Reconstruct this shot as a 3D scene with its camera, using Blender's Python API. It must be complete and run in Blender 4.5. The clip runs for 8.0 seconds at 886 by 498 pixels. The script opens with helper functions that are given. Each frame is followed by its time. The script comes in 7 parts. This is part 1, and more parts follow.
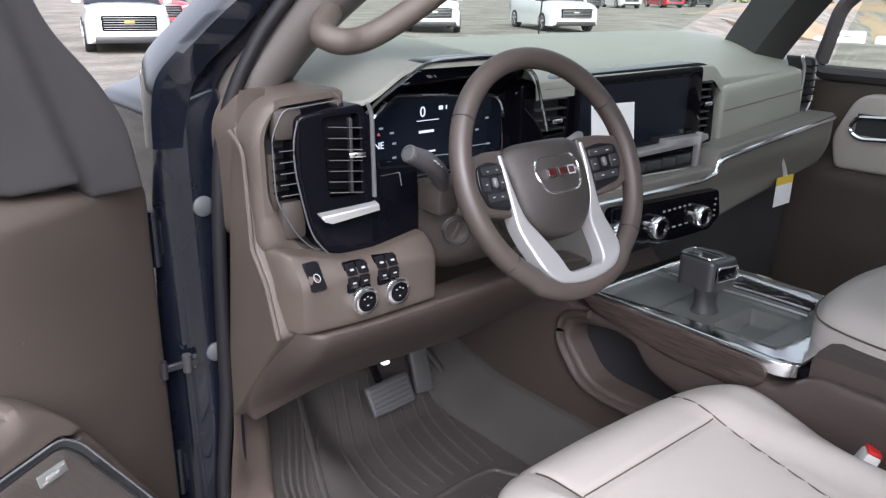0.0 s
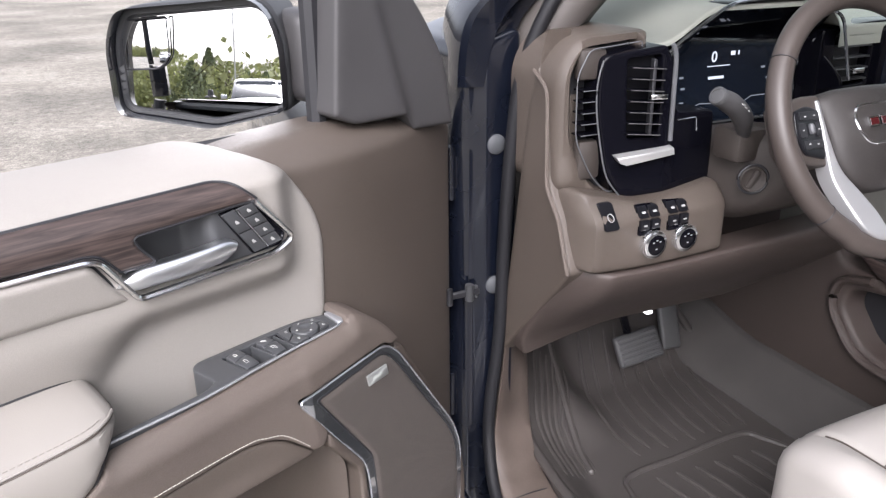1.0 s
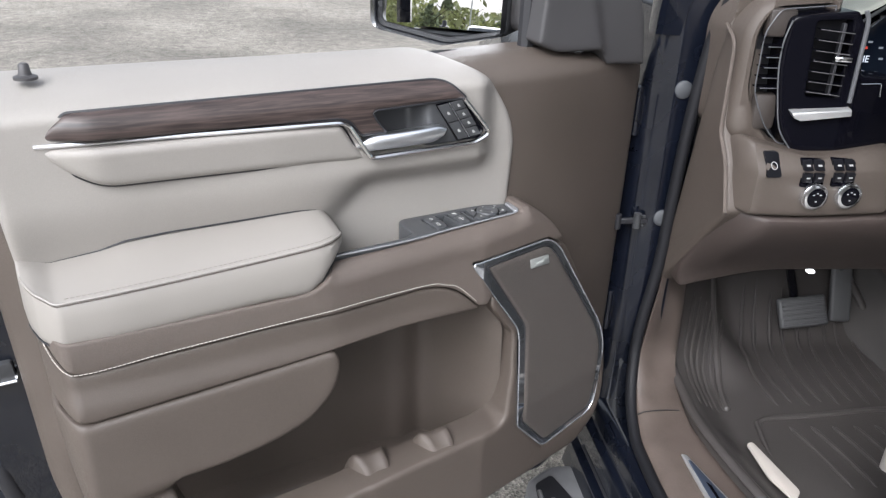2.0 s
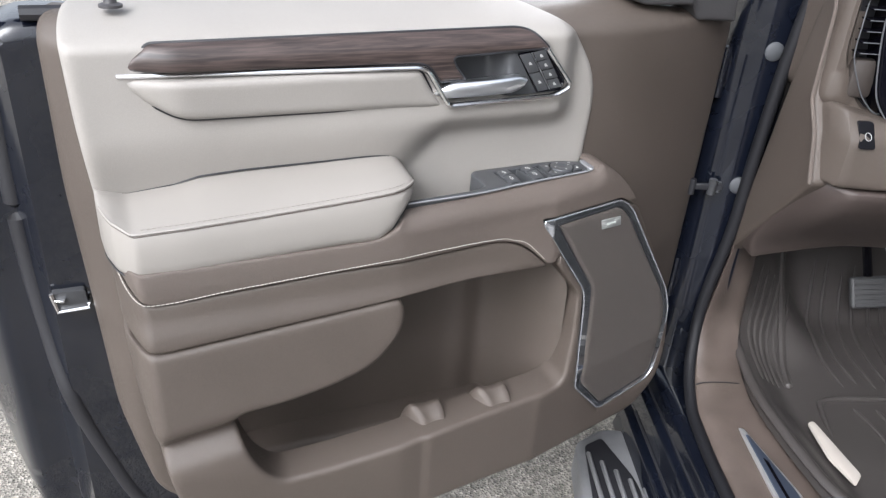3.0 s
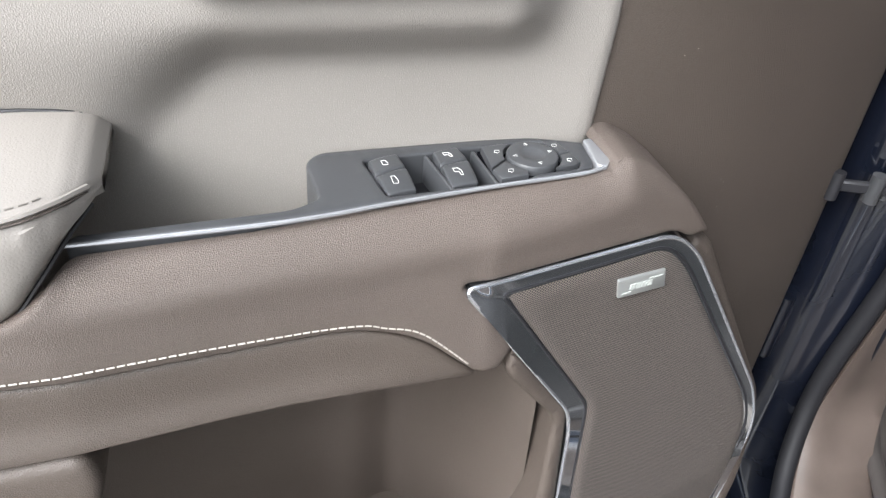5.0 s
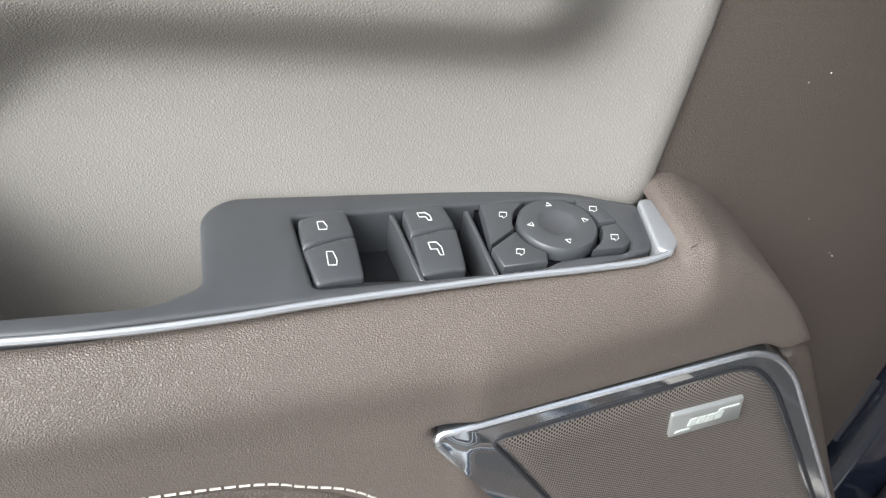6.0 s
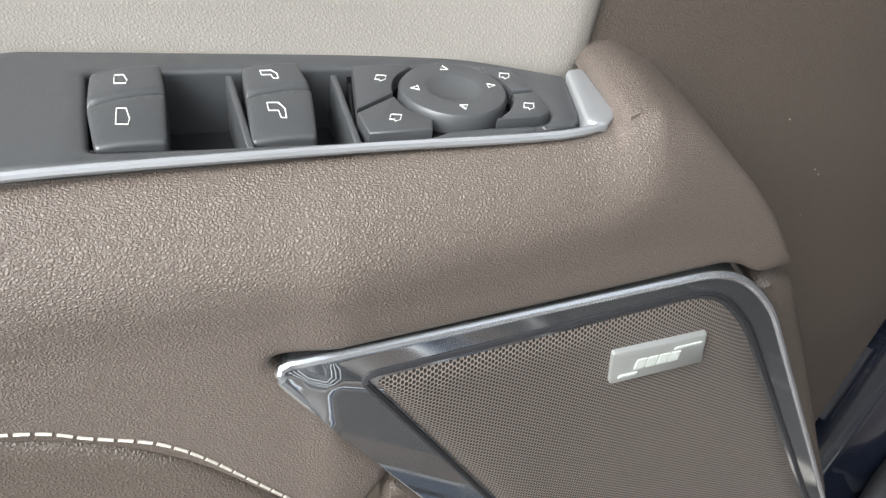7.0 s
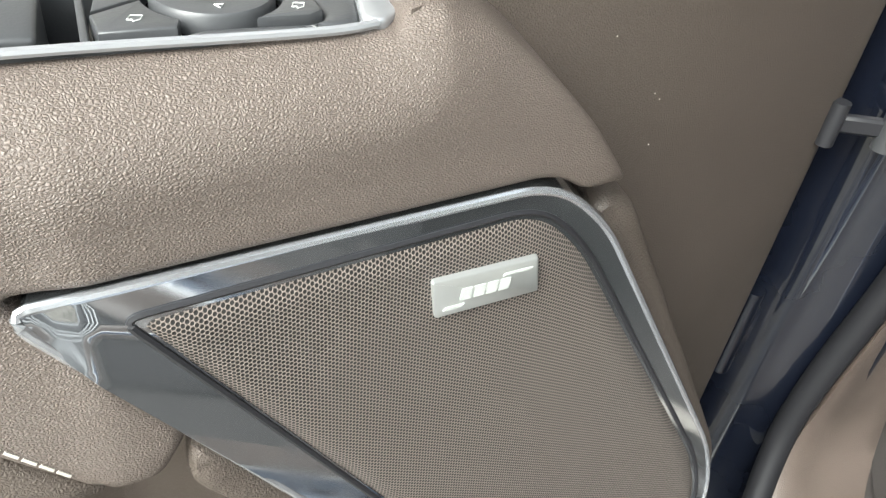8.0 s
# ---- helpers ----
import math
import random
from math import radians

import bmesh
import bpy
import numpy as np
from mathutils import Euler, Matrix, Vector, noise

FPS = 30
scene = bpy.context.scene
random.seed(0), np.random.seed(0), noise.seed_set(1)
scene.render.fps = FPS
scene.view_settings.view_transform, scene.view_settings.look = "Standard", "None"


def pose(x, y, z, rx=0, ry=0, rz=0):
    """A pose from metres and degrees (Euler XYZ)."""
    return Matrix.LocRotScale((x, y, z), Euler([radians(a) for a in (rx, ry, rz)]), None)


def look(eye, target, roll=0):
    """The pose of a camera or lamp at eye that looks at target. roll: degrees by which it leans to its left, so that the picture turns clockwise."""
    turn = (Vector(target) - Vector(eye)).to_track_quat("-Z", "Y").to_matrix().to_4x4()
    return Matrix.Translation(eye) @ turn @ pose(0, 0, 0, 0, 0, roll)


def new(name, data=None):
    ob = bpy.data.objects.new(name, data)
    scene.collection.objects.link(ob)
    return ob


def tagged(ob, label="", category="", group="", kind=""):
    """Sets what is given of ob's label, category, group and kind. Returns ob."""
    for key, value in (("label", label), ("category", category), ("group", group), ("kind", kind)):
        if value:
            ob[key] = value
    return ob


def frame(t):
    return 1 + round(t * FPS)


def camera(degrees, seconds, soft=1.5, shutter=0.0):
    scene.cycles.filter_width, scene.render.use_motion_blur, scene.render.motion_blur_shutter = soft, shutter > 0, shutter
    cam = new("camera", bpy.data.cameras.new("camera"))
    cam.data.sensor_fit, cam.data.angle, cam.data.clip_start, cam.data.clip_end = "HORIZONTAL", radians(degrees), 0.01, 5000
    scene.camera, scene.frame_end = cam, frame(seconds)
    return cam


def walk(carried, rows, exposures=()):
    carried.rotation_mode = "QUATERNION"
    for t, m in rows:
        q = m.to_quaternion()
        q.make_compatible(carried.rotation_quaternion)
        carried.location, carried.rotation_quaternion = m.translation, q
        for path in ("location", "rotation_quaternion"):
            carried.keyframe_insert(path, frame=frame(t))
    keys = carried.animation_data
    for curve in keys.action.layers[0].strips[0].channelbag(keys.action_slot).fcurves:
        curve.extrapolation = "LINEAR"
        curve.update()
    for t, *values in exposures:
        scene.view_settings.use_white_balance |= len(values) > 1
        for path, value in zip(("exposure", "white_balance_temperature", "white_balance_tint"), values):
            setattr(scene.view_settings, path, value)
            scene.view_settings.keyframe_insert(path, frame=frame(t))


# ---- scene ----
cam = camera(59.9, 8.0, soft=1.3)
PATH = [
    (0, (0.0000, 0.0000, 1.6000), (1.2180, 1.4466, 0.9489), 1.00),
    (0.5, (-0.0726, 0.1077, 1.5787), (0.9316, 1.6891, 0.8786), -0.46),
    (1, (-0.1372, 0.0480, 1.5771), (0.6379, 1.7334, 0.8297), -0.62),
    (1.5, (-0.1273, -0.0951, 1.5765), (0.3538, 1.6716, 0.7719), 1.09),
    (2, (-0.1693, -0.1826, 1.5814), (0.1023, 1.6061, 0.7288), 2.42),
    (2.2, (-0.1777, -0.1922, 1.5812), (0.0351, 1.5931, 0.7052), 2.80),
    (3.3, (-0.1975, -0.1216, 1.5504), (-0.0529, 1.5996, 0.5423), 4.36),
    (3.5, (-0.1854, -0.0510, 1.5226), (-0.0395, 1.6488, 0.4788), 4.51),
    (4, (-0.1416, 0.1515, 1.4631), (-0.0308, 1.7964, 0.3307), 5.58),
    (4.5, (-0.0547, 0.3177, 1.4091), (0.0040, 1.9194, 0.2127), 6.31),
    (5, (0.0295, 0.4381, 1.3831), (-0.0632, 2.0385, 0.1873), 5.18),
    (5.2, (0.0330, 0.4840, 1.3773), (-0.0698, 2.0620, 0.1528), 6.25),
    (6.3, (0.0430, 0.6365, 1.3132), (-0.1378, 2.1616, 0.0321), 8.04),
    (6.5, (0.0473, 0.6433, 1.3015), (-0.1276, 2.1694, 0.0208), 8.27),
    (7, (0.0798, 0.6599, 1.2548), (-0.0651, 2.1962, -0.0175), 8.45),
    (7.5, (0.1045, 0.6754, 1.2250), (0.0583, 2.2117, -0.0548), 9.55),
    (8, (0.1242, 0.6672, 1.2232), (0.1499, 2.2458, -0.0045), 7.68),
]
walk(cam, [(t, look(eye, target, roll)) for t, eye, target, roll in PATH],
     [(0, 1.43, 6060, 15), (0.6, 1.58, 6220, 18), (1.2, 1.5, 6200, 13), (2.0, 1.25, 6050, 10), (3.5, 1.45, 6050, 10), (4.5, 1.62, 6150, 10), (5.2, 1.75, 6150, 8), (6.5, 1.55, 6200, 6), (7.2, 1.75, 6300, 5), (8, 2.13, 6380, 2)])


from mathutils.geometry import delaunay_2d_cdt

# ---- light ----
world = bpy.data.worlds.new("overcast_sky")
scene.world = world
world.use_nodes = True
_n, _l = world.node_tree.nodes, world.node_tree.links
_sky = _n.new("ShaderNodeTexSky")
_sky.sky_type, _sky.sun_disc = "NISHITA", False
_sky.sun_elevation, _sky.sun_rotation = radians(42), radians(214)
_sky.air_density, _sky.dust_density, _sky.ozone_density = 1.0, 6.0, 1.0
_hsv = _n.new("ShaderNodeHueSaturation")
_hsv.inputs["Saturation"].default_value = 0.22
_l.new(_sky.outputs[0], _hsv.inputs["Color"])
_l.new(_hsv.outputs[0], _n["Background"].inputs["Color"])
_n["Background"].inputs["Strength"].default_value = 0.15
sun = new("sun", bpy.data.lights.new("sun", "SUN"))
sun.data.energy, sun.data.angle, sun.data.color = 0.6, radians(40), (1.0, 0.98, 0.96)
sun.matrix_world = look((-5.6, -8.3, 9.0), (0, 0, 0))


# ---- materials ----
def mat(name, color, rough=0.5, metal=0.0, coat=0.0, bump=(), vary=0.0, vscale=6.0, spec=0.5, stretch=1.0, crease_shade=0.0):
    """bump: (scale, strength, kind) layers; kind noise, voronoi or wave. vary: soft large-scale change of value. Shade
    between the grain cells can be painted into the colour.
    """
    m = bpy.data.materials.new(name)
    m.use_nodes = True
    n, l = m.node_tree.nodes, m.node_tree.links
    b = n["Principled BSDF"]
    b.inputs["Base Color"].default_value = (*color, 1)
    b.inputs["Roughness"].default_value, b.inputs["Metallic"].default_value = rough, metal
    b.inputs["Coat Weight"].default_value, b.inputs["Specular IOR Level"].default_value = coat, spec
    tc = n.new("ShaderNodeTexCoord")
    if vary:
        t = n.new("ShaderNodeTexNoise")
        t.inputs["Scale"].default_value, t.inputs["Detail"].default_value = vscale, 6
        l.new(tc.outputs["Object"], t.inputs["Vector"])
        r = n.new("ShaderNodeMapRange")
        r.inputs[1].default_value, r.inputs[2].default_value = 0.3, 0.7
        r.inputs[3].default_value, r.inputs[4].default_value = 1 - vary, 1 + vary
        l.new(t.outputs["Fac"], r.inputs[0])
        v = n.new("ShaderNodeVectorMath")
        v.operation = "SCALE"
        v.inputs[0].default_value = color
        l.new(r.outputs[0], v.inputs["Scale"])
        l.new(v.outputs[0], b.inputs["Base Color"])
        r2 = n.new("ShaderNodeMapRange")
        r2.inputs[1].default_value, r2.inputs[2].default_value = 0.3, 0.7
        r2.inputs[3].default_value, r2.inputs[4].default_value = max(rough - 0.06, 0), rough + 0.06
        l.new(t.outputs["Fac"], r2.inputs[0])
        l.new(r2.outputs[0], b.inputs["Roughness"])
    last, co = None, tc.outputs["Object"]
    if stretch != 1:
        mp = n.new("ShaderNodeMapping")
        mp.inputs["Scale"].default_value = (stretch, stretch, 1)
        l.new(co, mp.inputs[0])
        co = mp.outputs[0]
    for scale, strength, kind in bump:
        if kind == "voronoi":
            t = n.new("ShaderNodeTexVoronoi")
            t.feature = "DISTANCE_TO_EDGE"
            out = t.outputs["Distance"]
        else:
            t = n.new("ShaderNodeTexNoise")
            t.inputs["Detail"].default_value = 3
            out = t.outputs["Fac"]
        t.inputs["Scale"].default_value = scale
        l.new(co, t.inputs["Vector"])
        if kind == "voronoi":
            w = n.new("ShaderNodeTexNoise")
            w.inputs["Scale"].default_value = scale * 0.7
            l.new(co, w.inputs["Vector"])
            mx = n.new("ShaderNodeMix")
            mx.data_type = "VECTOR"
            mx.inputs[0].default_value = 1.1 / scale
            l.new(co, mx.inputs[4])
            l.new(w.outputs["Color"], mx.inputs[5])
            l.new(mx.outputs[1], t.inputs["Vector"])
            cl = n.new("ShaderNodeMapRange")
            cl.interpolation_type = "SMOOTHSTEP"
            cl.inputs[1].default_value, cl.inputs[2].default_value = -0.04, 0.42
            l.new(out, cl.inputs[0])
            out = cl.outputs[0]
        # Shade of the grain relief, painted in: grooves darker, cell tops slightly lighter.
        if crease_shade and kind == "voronoi":
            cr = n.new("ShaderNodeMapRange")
            cr.inputs[3].default_value, cr.inputs[4].default_value = 1 - crease_shade, 1 + crease_shade * 0.35
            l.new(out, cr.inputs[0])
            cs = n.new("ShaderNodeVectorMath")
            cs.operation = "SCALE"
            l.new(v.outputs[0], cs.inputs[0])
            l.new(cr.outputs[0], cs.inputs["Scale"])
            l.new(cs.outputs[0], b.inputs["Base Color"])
        k = n.new("ShaderNodeBump")
        k.inputs["Strength"].default_value, k.inputs["Distance"].default_value = strength, 0.8 / scale
        l.new(out, k.inputs["Height"])
        if last:
            l.new(last.outputs[0], k.inputs["Normal"])
        last = k
    if last:
        l.new(last.outputs[0], b.inputs["Normal"])
    return m


def glow(name, color, strength):
    m = bpy.data.materials.new(name)
    m.use_nodes = True
    b = m.node_tree.nodes["Principled BSDF"]
    b.inputs["Base Color"].default_value = (0.01, 0.01, 0.012, 1)
    b.inputs["Emission Color"].default_value, b.inputs["Emission Strength"].default_value = (*color, 1), strength
    b.inputs["Roughness"].default_value = 0.15
    return m


BROWN = mat("brown_leather", (0.122, 0.098, 0.084), 0.45, bump=((1450, 0.6, "voronoi"),), vary=0.08, stretch=0.62, crease_shade=0.26)
BROWN_PLASTIC = mat("brown_moulded_plastic", (0.083, 0.067, 0.0565), 0.42, bump=((800, 0.35, "voronoi"),), vary=0.10, crease_shade=0.16)
BEIGE = mat("beige_leather", (0.295, 0.275, 0.254), 0.5, bump=((800, 0.28, "voronoi"),), vary=0.05, crease_shade=0.09)
BEIGE_SMOOTH = mat("beige_soft_trim", (0.256, 0.238, 0.219), 0.42, bump=((520, 0.09, "voronoi"),), vary=0.05)
SEAT_LEATHER = mat("beige_seat_leather", (0.385, 0.360, 0.337), 0.45, bump=((620, 0.25, "voronoi"),), vary=0.05)
# The green cast of light through the tinted windscreen is in this base colour.
DASHTOP = mat("greige_dash_skin", (0.255, 0.262, 0.232), 0.5, bump=((520, 0.2, "voronoi"),), vary=0.06)
CHARCOAL = mat("charcoal_plastic", (0.040, 0.041, 0.044), 0.42, bump=((1200, 0.12, "noise"),), vary=0.1)
SWITCH = mat("soft_switch_plastic", (0.053, 0.055, 0.059), 0.36, bump=((1200, 0.1, "noise"),), vary=0.08, vscale=40)
SAIL = mat("dark_grey_plastic", (0.048, 0.046, 0.048), 0.5, bump=((900, 0.2, "noise"),), vary=0.08)
PIANO = mat("gloss_black_plastic", (0.003, 0.003, 0.005), 0.04, spec=0.16)
WHEEL = mat("brown_wheel_leather", (0.048, 0.038, 0.034), 0.5, bump=((900, 0.12, "noise"),), vary=0.08)
# BROWN_PLASTIC darkened: the shade low in the cab is put into its colour.
SHADED_CAB_BROWN = mat("shaded_brown_cab_plastic", (0.062, 0.048, 0.043), 0.42, bump=((800, 0.35, "voronoi"),), vary=0.10, crease_shade=0.16)
# The same brown plastic, darkened in colour for the shade inside the cab.
COLUMN = mat("shaded_brown_column_plastic", (0.044, 0.036, 0.032), 0.48, bump=((800, 0.35, "voronoi"),), vary=0.10, crease_shade=0.16)
HUB_SKIN = mat("grained_hub_skin", (0.030, 0.026, 0.025), 0.46, bump=((900, 0.3, "voronoi"),), vary=0.08, crease_shade=0.14)
EMBLEM_RED = mat("dark_red_inlay", (0.045, 0.007, 0.008), 0.2)
SATIN_BLACK = mat("satin_black_plastic", (0.007, 0.007, 0.009), 0.3, spec=0.25)
GREY_RIB = mat("grey_satin_rib", (0.085, 0.087, 0.094), 0.42)
ALUMINIUM = mat("satin_aluminium_trim", (0.42, 0.42, 0.43), 0.36, metal=0.6)
SMOKE = mat("smoked_metal_bezel", (0.38, 0.40, 0.425), 0.055, metal=0.92, vary=0.04, vscale=30)
EDGE = mat("satin_blue_grey_edge", (0.60, 0.62, 0.66), 0.2, metal=0.85)
STRIP = mat("satin_trim_metal", (0.42, 0.43, 0.45), 0.25, metal=0.6)
BRIGHT = mat("brushed_bright_metal", (0.80, 0.82, 0.85), 0.30, metal=1.0)
CHROME = mat("chrome", (0.86, 0.87, 0.89), 0.16, metal=1.0)
SATIN = mat("satin_silver", (0.60, 0.60, 0.60), 0.32, metal=0.75)
PEDAL = mat("worn_pedal_rubber", (0.05, 0.05, 0.052), 0.5, bump=((700, 0.2, "noise"),), vary=0.15)
RUBBER = mat("rubber", (0.016, 0.016, 0.019), 0.5, vary=0.1)
PAINT = mat("navy_metallic_paint", (0.0040, 0.0053, 0.0100), 0.28, coat=1.0, vary=0.12, spec=0.25)
MAT_RUBBER = mat("floor_mat_rubber", (0.047, 0.042, 0.040), 0.42, bump=((700, 0.2, "noise"),), vary=0.12)
SCUFFED = mat("scuffed_brown_plastic", (0.092, 0.072, 0.062), 0.36, bump=((800, 0.25, "voronoi"),), vary=0.25, vscale=14, crease_shade=0.1)
STEP_PLASTIC = mat("dusty_step_plastic", (0.15, 0.15, 0.155), 0.5, bump=((500, 0.3, "noise"),), vary=0.25, vscale=12)
CARPET = mat("dark_carpet", (0.046, 0.042, 0.040), 0.95, bump=((900, 0.8, "noise"),), vary=0.2)
THREAD = mat("pale_thread", (0.44, 0.41, 0.37), 0.8)
BEIGE_THREAD = mat("beige_thread", (0.24, 0.222, 0.203), 0.8)
SEAL_RUBBER = mat("soft_seal_rubber", (0.009, 0.009, 0.011), 0.6, vary=0.1, spec=0.3)
WHITE_PRINT = mat("white_print", (0.62, 0.62, 0.60), 0.6)


# ---- mesh tools ----
def part(name, bm, material, parent=None, label="", smooth=True, angle=38):
    me = bpy.data.meshes.new(name)
    if smooth:
        bm.normal_update()
        lim = radians(angle)
        for f in bm.faces:
            f.smooth = True
        for e in bm.edges:
            e.smooth = len(e.link_faces) == 2 and e.calc_face_angle(0) < lim
    bm.to_mesh(me)
    bm.free()
    for m in material if isinstance(material, (list, tuple)) else (material,):
        me.materials.append(m)
    ob = new(name, me)
    if parent:
        ob.parent = parent
        ob.matrix_parent_inverse = parent.matrix_world.inverted()
    return tagged(ob, label)


def thing(name, at, label, category, group="", kind=""):
    e = new(name)
    e.location = at
    e.empty_display_size = 0.1
    bpy.context.view_layer.update()
    return tagged(e, label, category, group, kind)


def fillet(pts, r=0.01, n=5, closed=True):
    """Rounds the corners of a polyline; a third number in a point is its own radius."""
    out, k = [], len(pts)
    for i, p in enumerate(pts):
        rr = p[2] if len(p) > 2 else r
        p2 = Vector(p[:2])
        if not closed and i in (0, k - 1) or rr <= 0:
            out.append(tuple(p2))
            continue
        a, b = Vector(pts[i - 1][:2]) - p2, Vector(pts[(i + 1) % k][:2]) - p2
        d = min(rr, a.length * 0.48, b.length * 0.48)
        a, b = p2 + a.normalized() * d, p2 + b.normalized() * d
        for j in range(n + 1):
            t = j / n
            out.append(tuple(a * (1 - t) ** 2 + p2 * 2 * t * (1 - t) + b * t * t))
    return out


def sdf(poly, A, B):
    """Signed distance (inside negative) and nearest outline point of grid points A, B."""
    best, nx, ny = np.full(A.shape, 1e9), np.zeros(A.shape), np.zeros(A.shape)
    inside = np.zeros(A.shape, bool)
    for (x0, y0), (x1, y1) in zip(poly, poly[1:] + poly[:1]):
        dx, dy = x1 - x0, y1 - y0
        q = dx * dx + dy * dy
        if q < 1e-14:
            continue
        t = np.clip(((A - x0) * dx + (B - y0) * dy) / q, 0, 1)
        px, py = x0 + t * dx, y0 + t * dy
        d = np.hypot(A - px, B - py)
        k = d < best
        best, nx, ny = np.where(k, d, best), np.where(k, px, nx), np.where(k, py, ny)
        if y0 != y1:
            inside ^= ((y0 > B) != (y1 > B)) & (A < x0 + (B - y0) / (y1 - y0) * dx)
    return np.where(inside, -best, best), nx, ny


def panel(outline, height, to_world, roll=0.006, skirt=0.015, step=0.006, holes=()):
    """A moulded skin: the outline, less its holes, filled with a fine mesh that follows height(a, b), its edges rolled over, with a skirt behind them."""
    loops, pts, edges = [list(outline)] + [list(h) for h in holes], [], []

    def dist(A, B):
        S = sdf(loops[0], A, B)[0]
        for h in loops[1:]:
            S = np.maximum(S, -sdf(h, A, B)[0])
        return S

    rings = []
    for loop in loops:
        dense = []
        for p, q in zip(loop, loop[1:] + loop[:1]):
            p, q = Vector(p), Vector(q)
            k = max(1, math.ceil((q - p).length / step))
            if (q - p).length > 1e-6:
                dense += [p.lerp(q, j / k) for j in range(k)]
        n0, n = len(pts), len(dense)
        pts += dense
        edges += [(n0 + j, n0 + (j + 1) % n) for j in range(n)]
        if roll > 0:
            for j, p in enumerate(dense):
                t = dense[(j + 1) % n] - dense[j - 1]
                if t.length > 1e-9:
                    nrm = Vector((-t.y, t.x)).normalized()
                    rings += [(p + nrm * sgn * f * roll, f * roll) for sgn in (1, -1) for f in (0.12, 0.42, 1.0)]
    if rings:
        A, B = np.array([p.x for p, _ in rings]), np.array([p.y for p, _ in rings])
        S = dist(A, B)
        pts += [p for (p, f), d in zip(rings, S) if abs(d + f) < 0.06 * f]
    xs, ys = [p[0] for p in outline], [p[1] for p in outline]
    A, B = np.meshgrid(np.arange(min(xs), max(xs), step), np.arange(min(ys), max(ys), step), indexing="ij")
    B = B + (np.arange(A.shape[0]) % 2)[:, None] * step * 0.5
    keep = dist(A, B) < -(roll + step * 0.45)
    pts += [Vector((x, y)) for x, y in zip(A[keep], B[keep])]
    vs, _, fs, *_ = delaunay_2d_cdt(pts, edges, [], 0, 1e-6)
    A, B = np.array([v.x for v in vs]), np.array([v.y for v in vs])
    C = np.array([[sum(A[i] for i in f) / len(f), sum(B[i] for i in f) / len(f)] for f in fs])
    ok = dist(C[:, 0], C[:, 1]) < -1e-7
    d = np.clip(-dist(A, B), 0, None)
    bm = bmesh.new()
    uv = bm.loops.layers.uv.new("UVMap")
    verts = []
    for x, y, e in zip(A, B, d):
        drop = roll * (1 - math.sqrt(max(0, 1 - (1 - e / roll) ** 2))) if roll > 0 and e < roll else 0
        verts.append(bm.verts.new(to_world(x, y, height(x, y) - drop)))
    for f, k in zip(fs, ok):
        if k:
            g = bm.faces.new([verts[i] for i in f])
            for lp, i in zip(g.loops, f):
                lp[uv].uv = (A[i], B[i])
    bmesh.ops.delete(bm, geom=[v for v in bm.verts if not v.link_faces], context="VERTS")
    if skirt:
        back = (Vector(to_world(0, 0, 1)) - Vector(to_world(0, 0, 0))) * -1
        depth = skirt if callable(skirt) else None
        spot = {tuple(round(c, 5) for c in v.co): (x, y) for v, x, y in zip(verts, A, B) if v.is_valid} if depth else {}
        r = bmesh.ops.extrude_edge_only(bm, edges=[e for e in bm.edges if len(e.link_faces) == 1])
        for v in r["geom"]:
            if isinstance(v, bmesh.types.BMVert):
                v.co += back * (depth(*spot[tuple(round(c, 5) for c in v.co)]) if depth else skirt)
    bmesh.ops.recalc_face_normals(bm, faces=bm.faces)
    front = (Vector(to_world(0, 0, 1)) - Vector(to_world(0, 0, 0)))
    if sum(f.normal.dot(front) * f.calc_area() for f in bm.faces) < 0:
        bmesh.ops.reverse_faces(bm, faces=bm.faces)
    return bm


def tube(bm, pts, r, n=8, closed=False, flat=1.0, up=(0, 0, 1)):
    """A round (or flattened) bar along points."""
    pts = [Vector(p) for p in pts]
    k, rings = len(pts), []
    for i, p in enumerate(pts):
        q0 = pts[i - 1] if i or closed else p
        q1 = pts[(i + 1) % k] if i < k - 1 or closed else p
        t = (q1 - q0).normalized()
        s = t.cross(Vector(up))
        s = s.normalized() if s.length > 1e-4 else t.orthogonal().normalized()
        w = s.cross(t).normalized()
        rr = r(i / max(k - 1, 1)) if callable(r) else r
        rings.append([bm.verts.new(p + (s * math.cos(x) + w * math.sin(x) * flat) * rr) for x in [2 * math.pi * j / n for j in range(n)]])
    for i in range(k if closed else k - 1):
        a, b = rings[i], rings[(i + 1) % k]
        for j in range(n):
            bm.faces.new((a[j], a[(j + 1) % n], b[(j + 1) % n], b[j]))
    if not closed:
        bm.faces.new(rings[0][::-1])
        bm.faces.new(rings[-1])
    return bm


def spline(pts, n=8, closed=False):
    """A smooth curve through points (Catmull-Rom)."""
    P = [np.array(p, float) for p in pts]
    k, out = len(P), []
    for i in range(k if closed else k - 1):
        p0 = P[i - 1] if i or closed else P[0]
        p1, p2 = P[i], P[(i + 1) % k]
        p3 = P[(i + 2) % k] if i + 2 < k or closed else P[-1]
        for j in range(n):
            t = j / n
            out.append(0.5 * (2 * p1 + (p2 - p0) * t + (2 * p0 - 5 * p1 + 4 * p2 - p3) * t ** 2 + (3 * p1 - p0 - 3 * p2 + p3) * t ** 3))
    if not closed:
        out.append(P[-1])
    return out


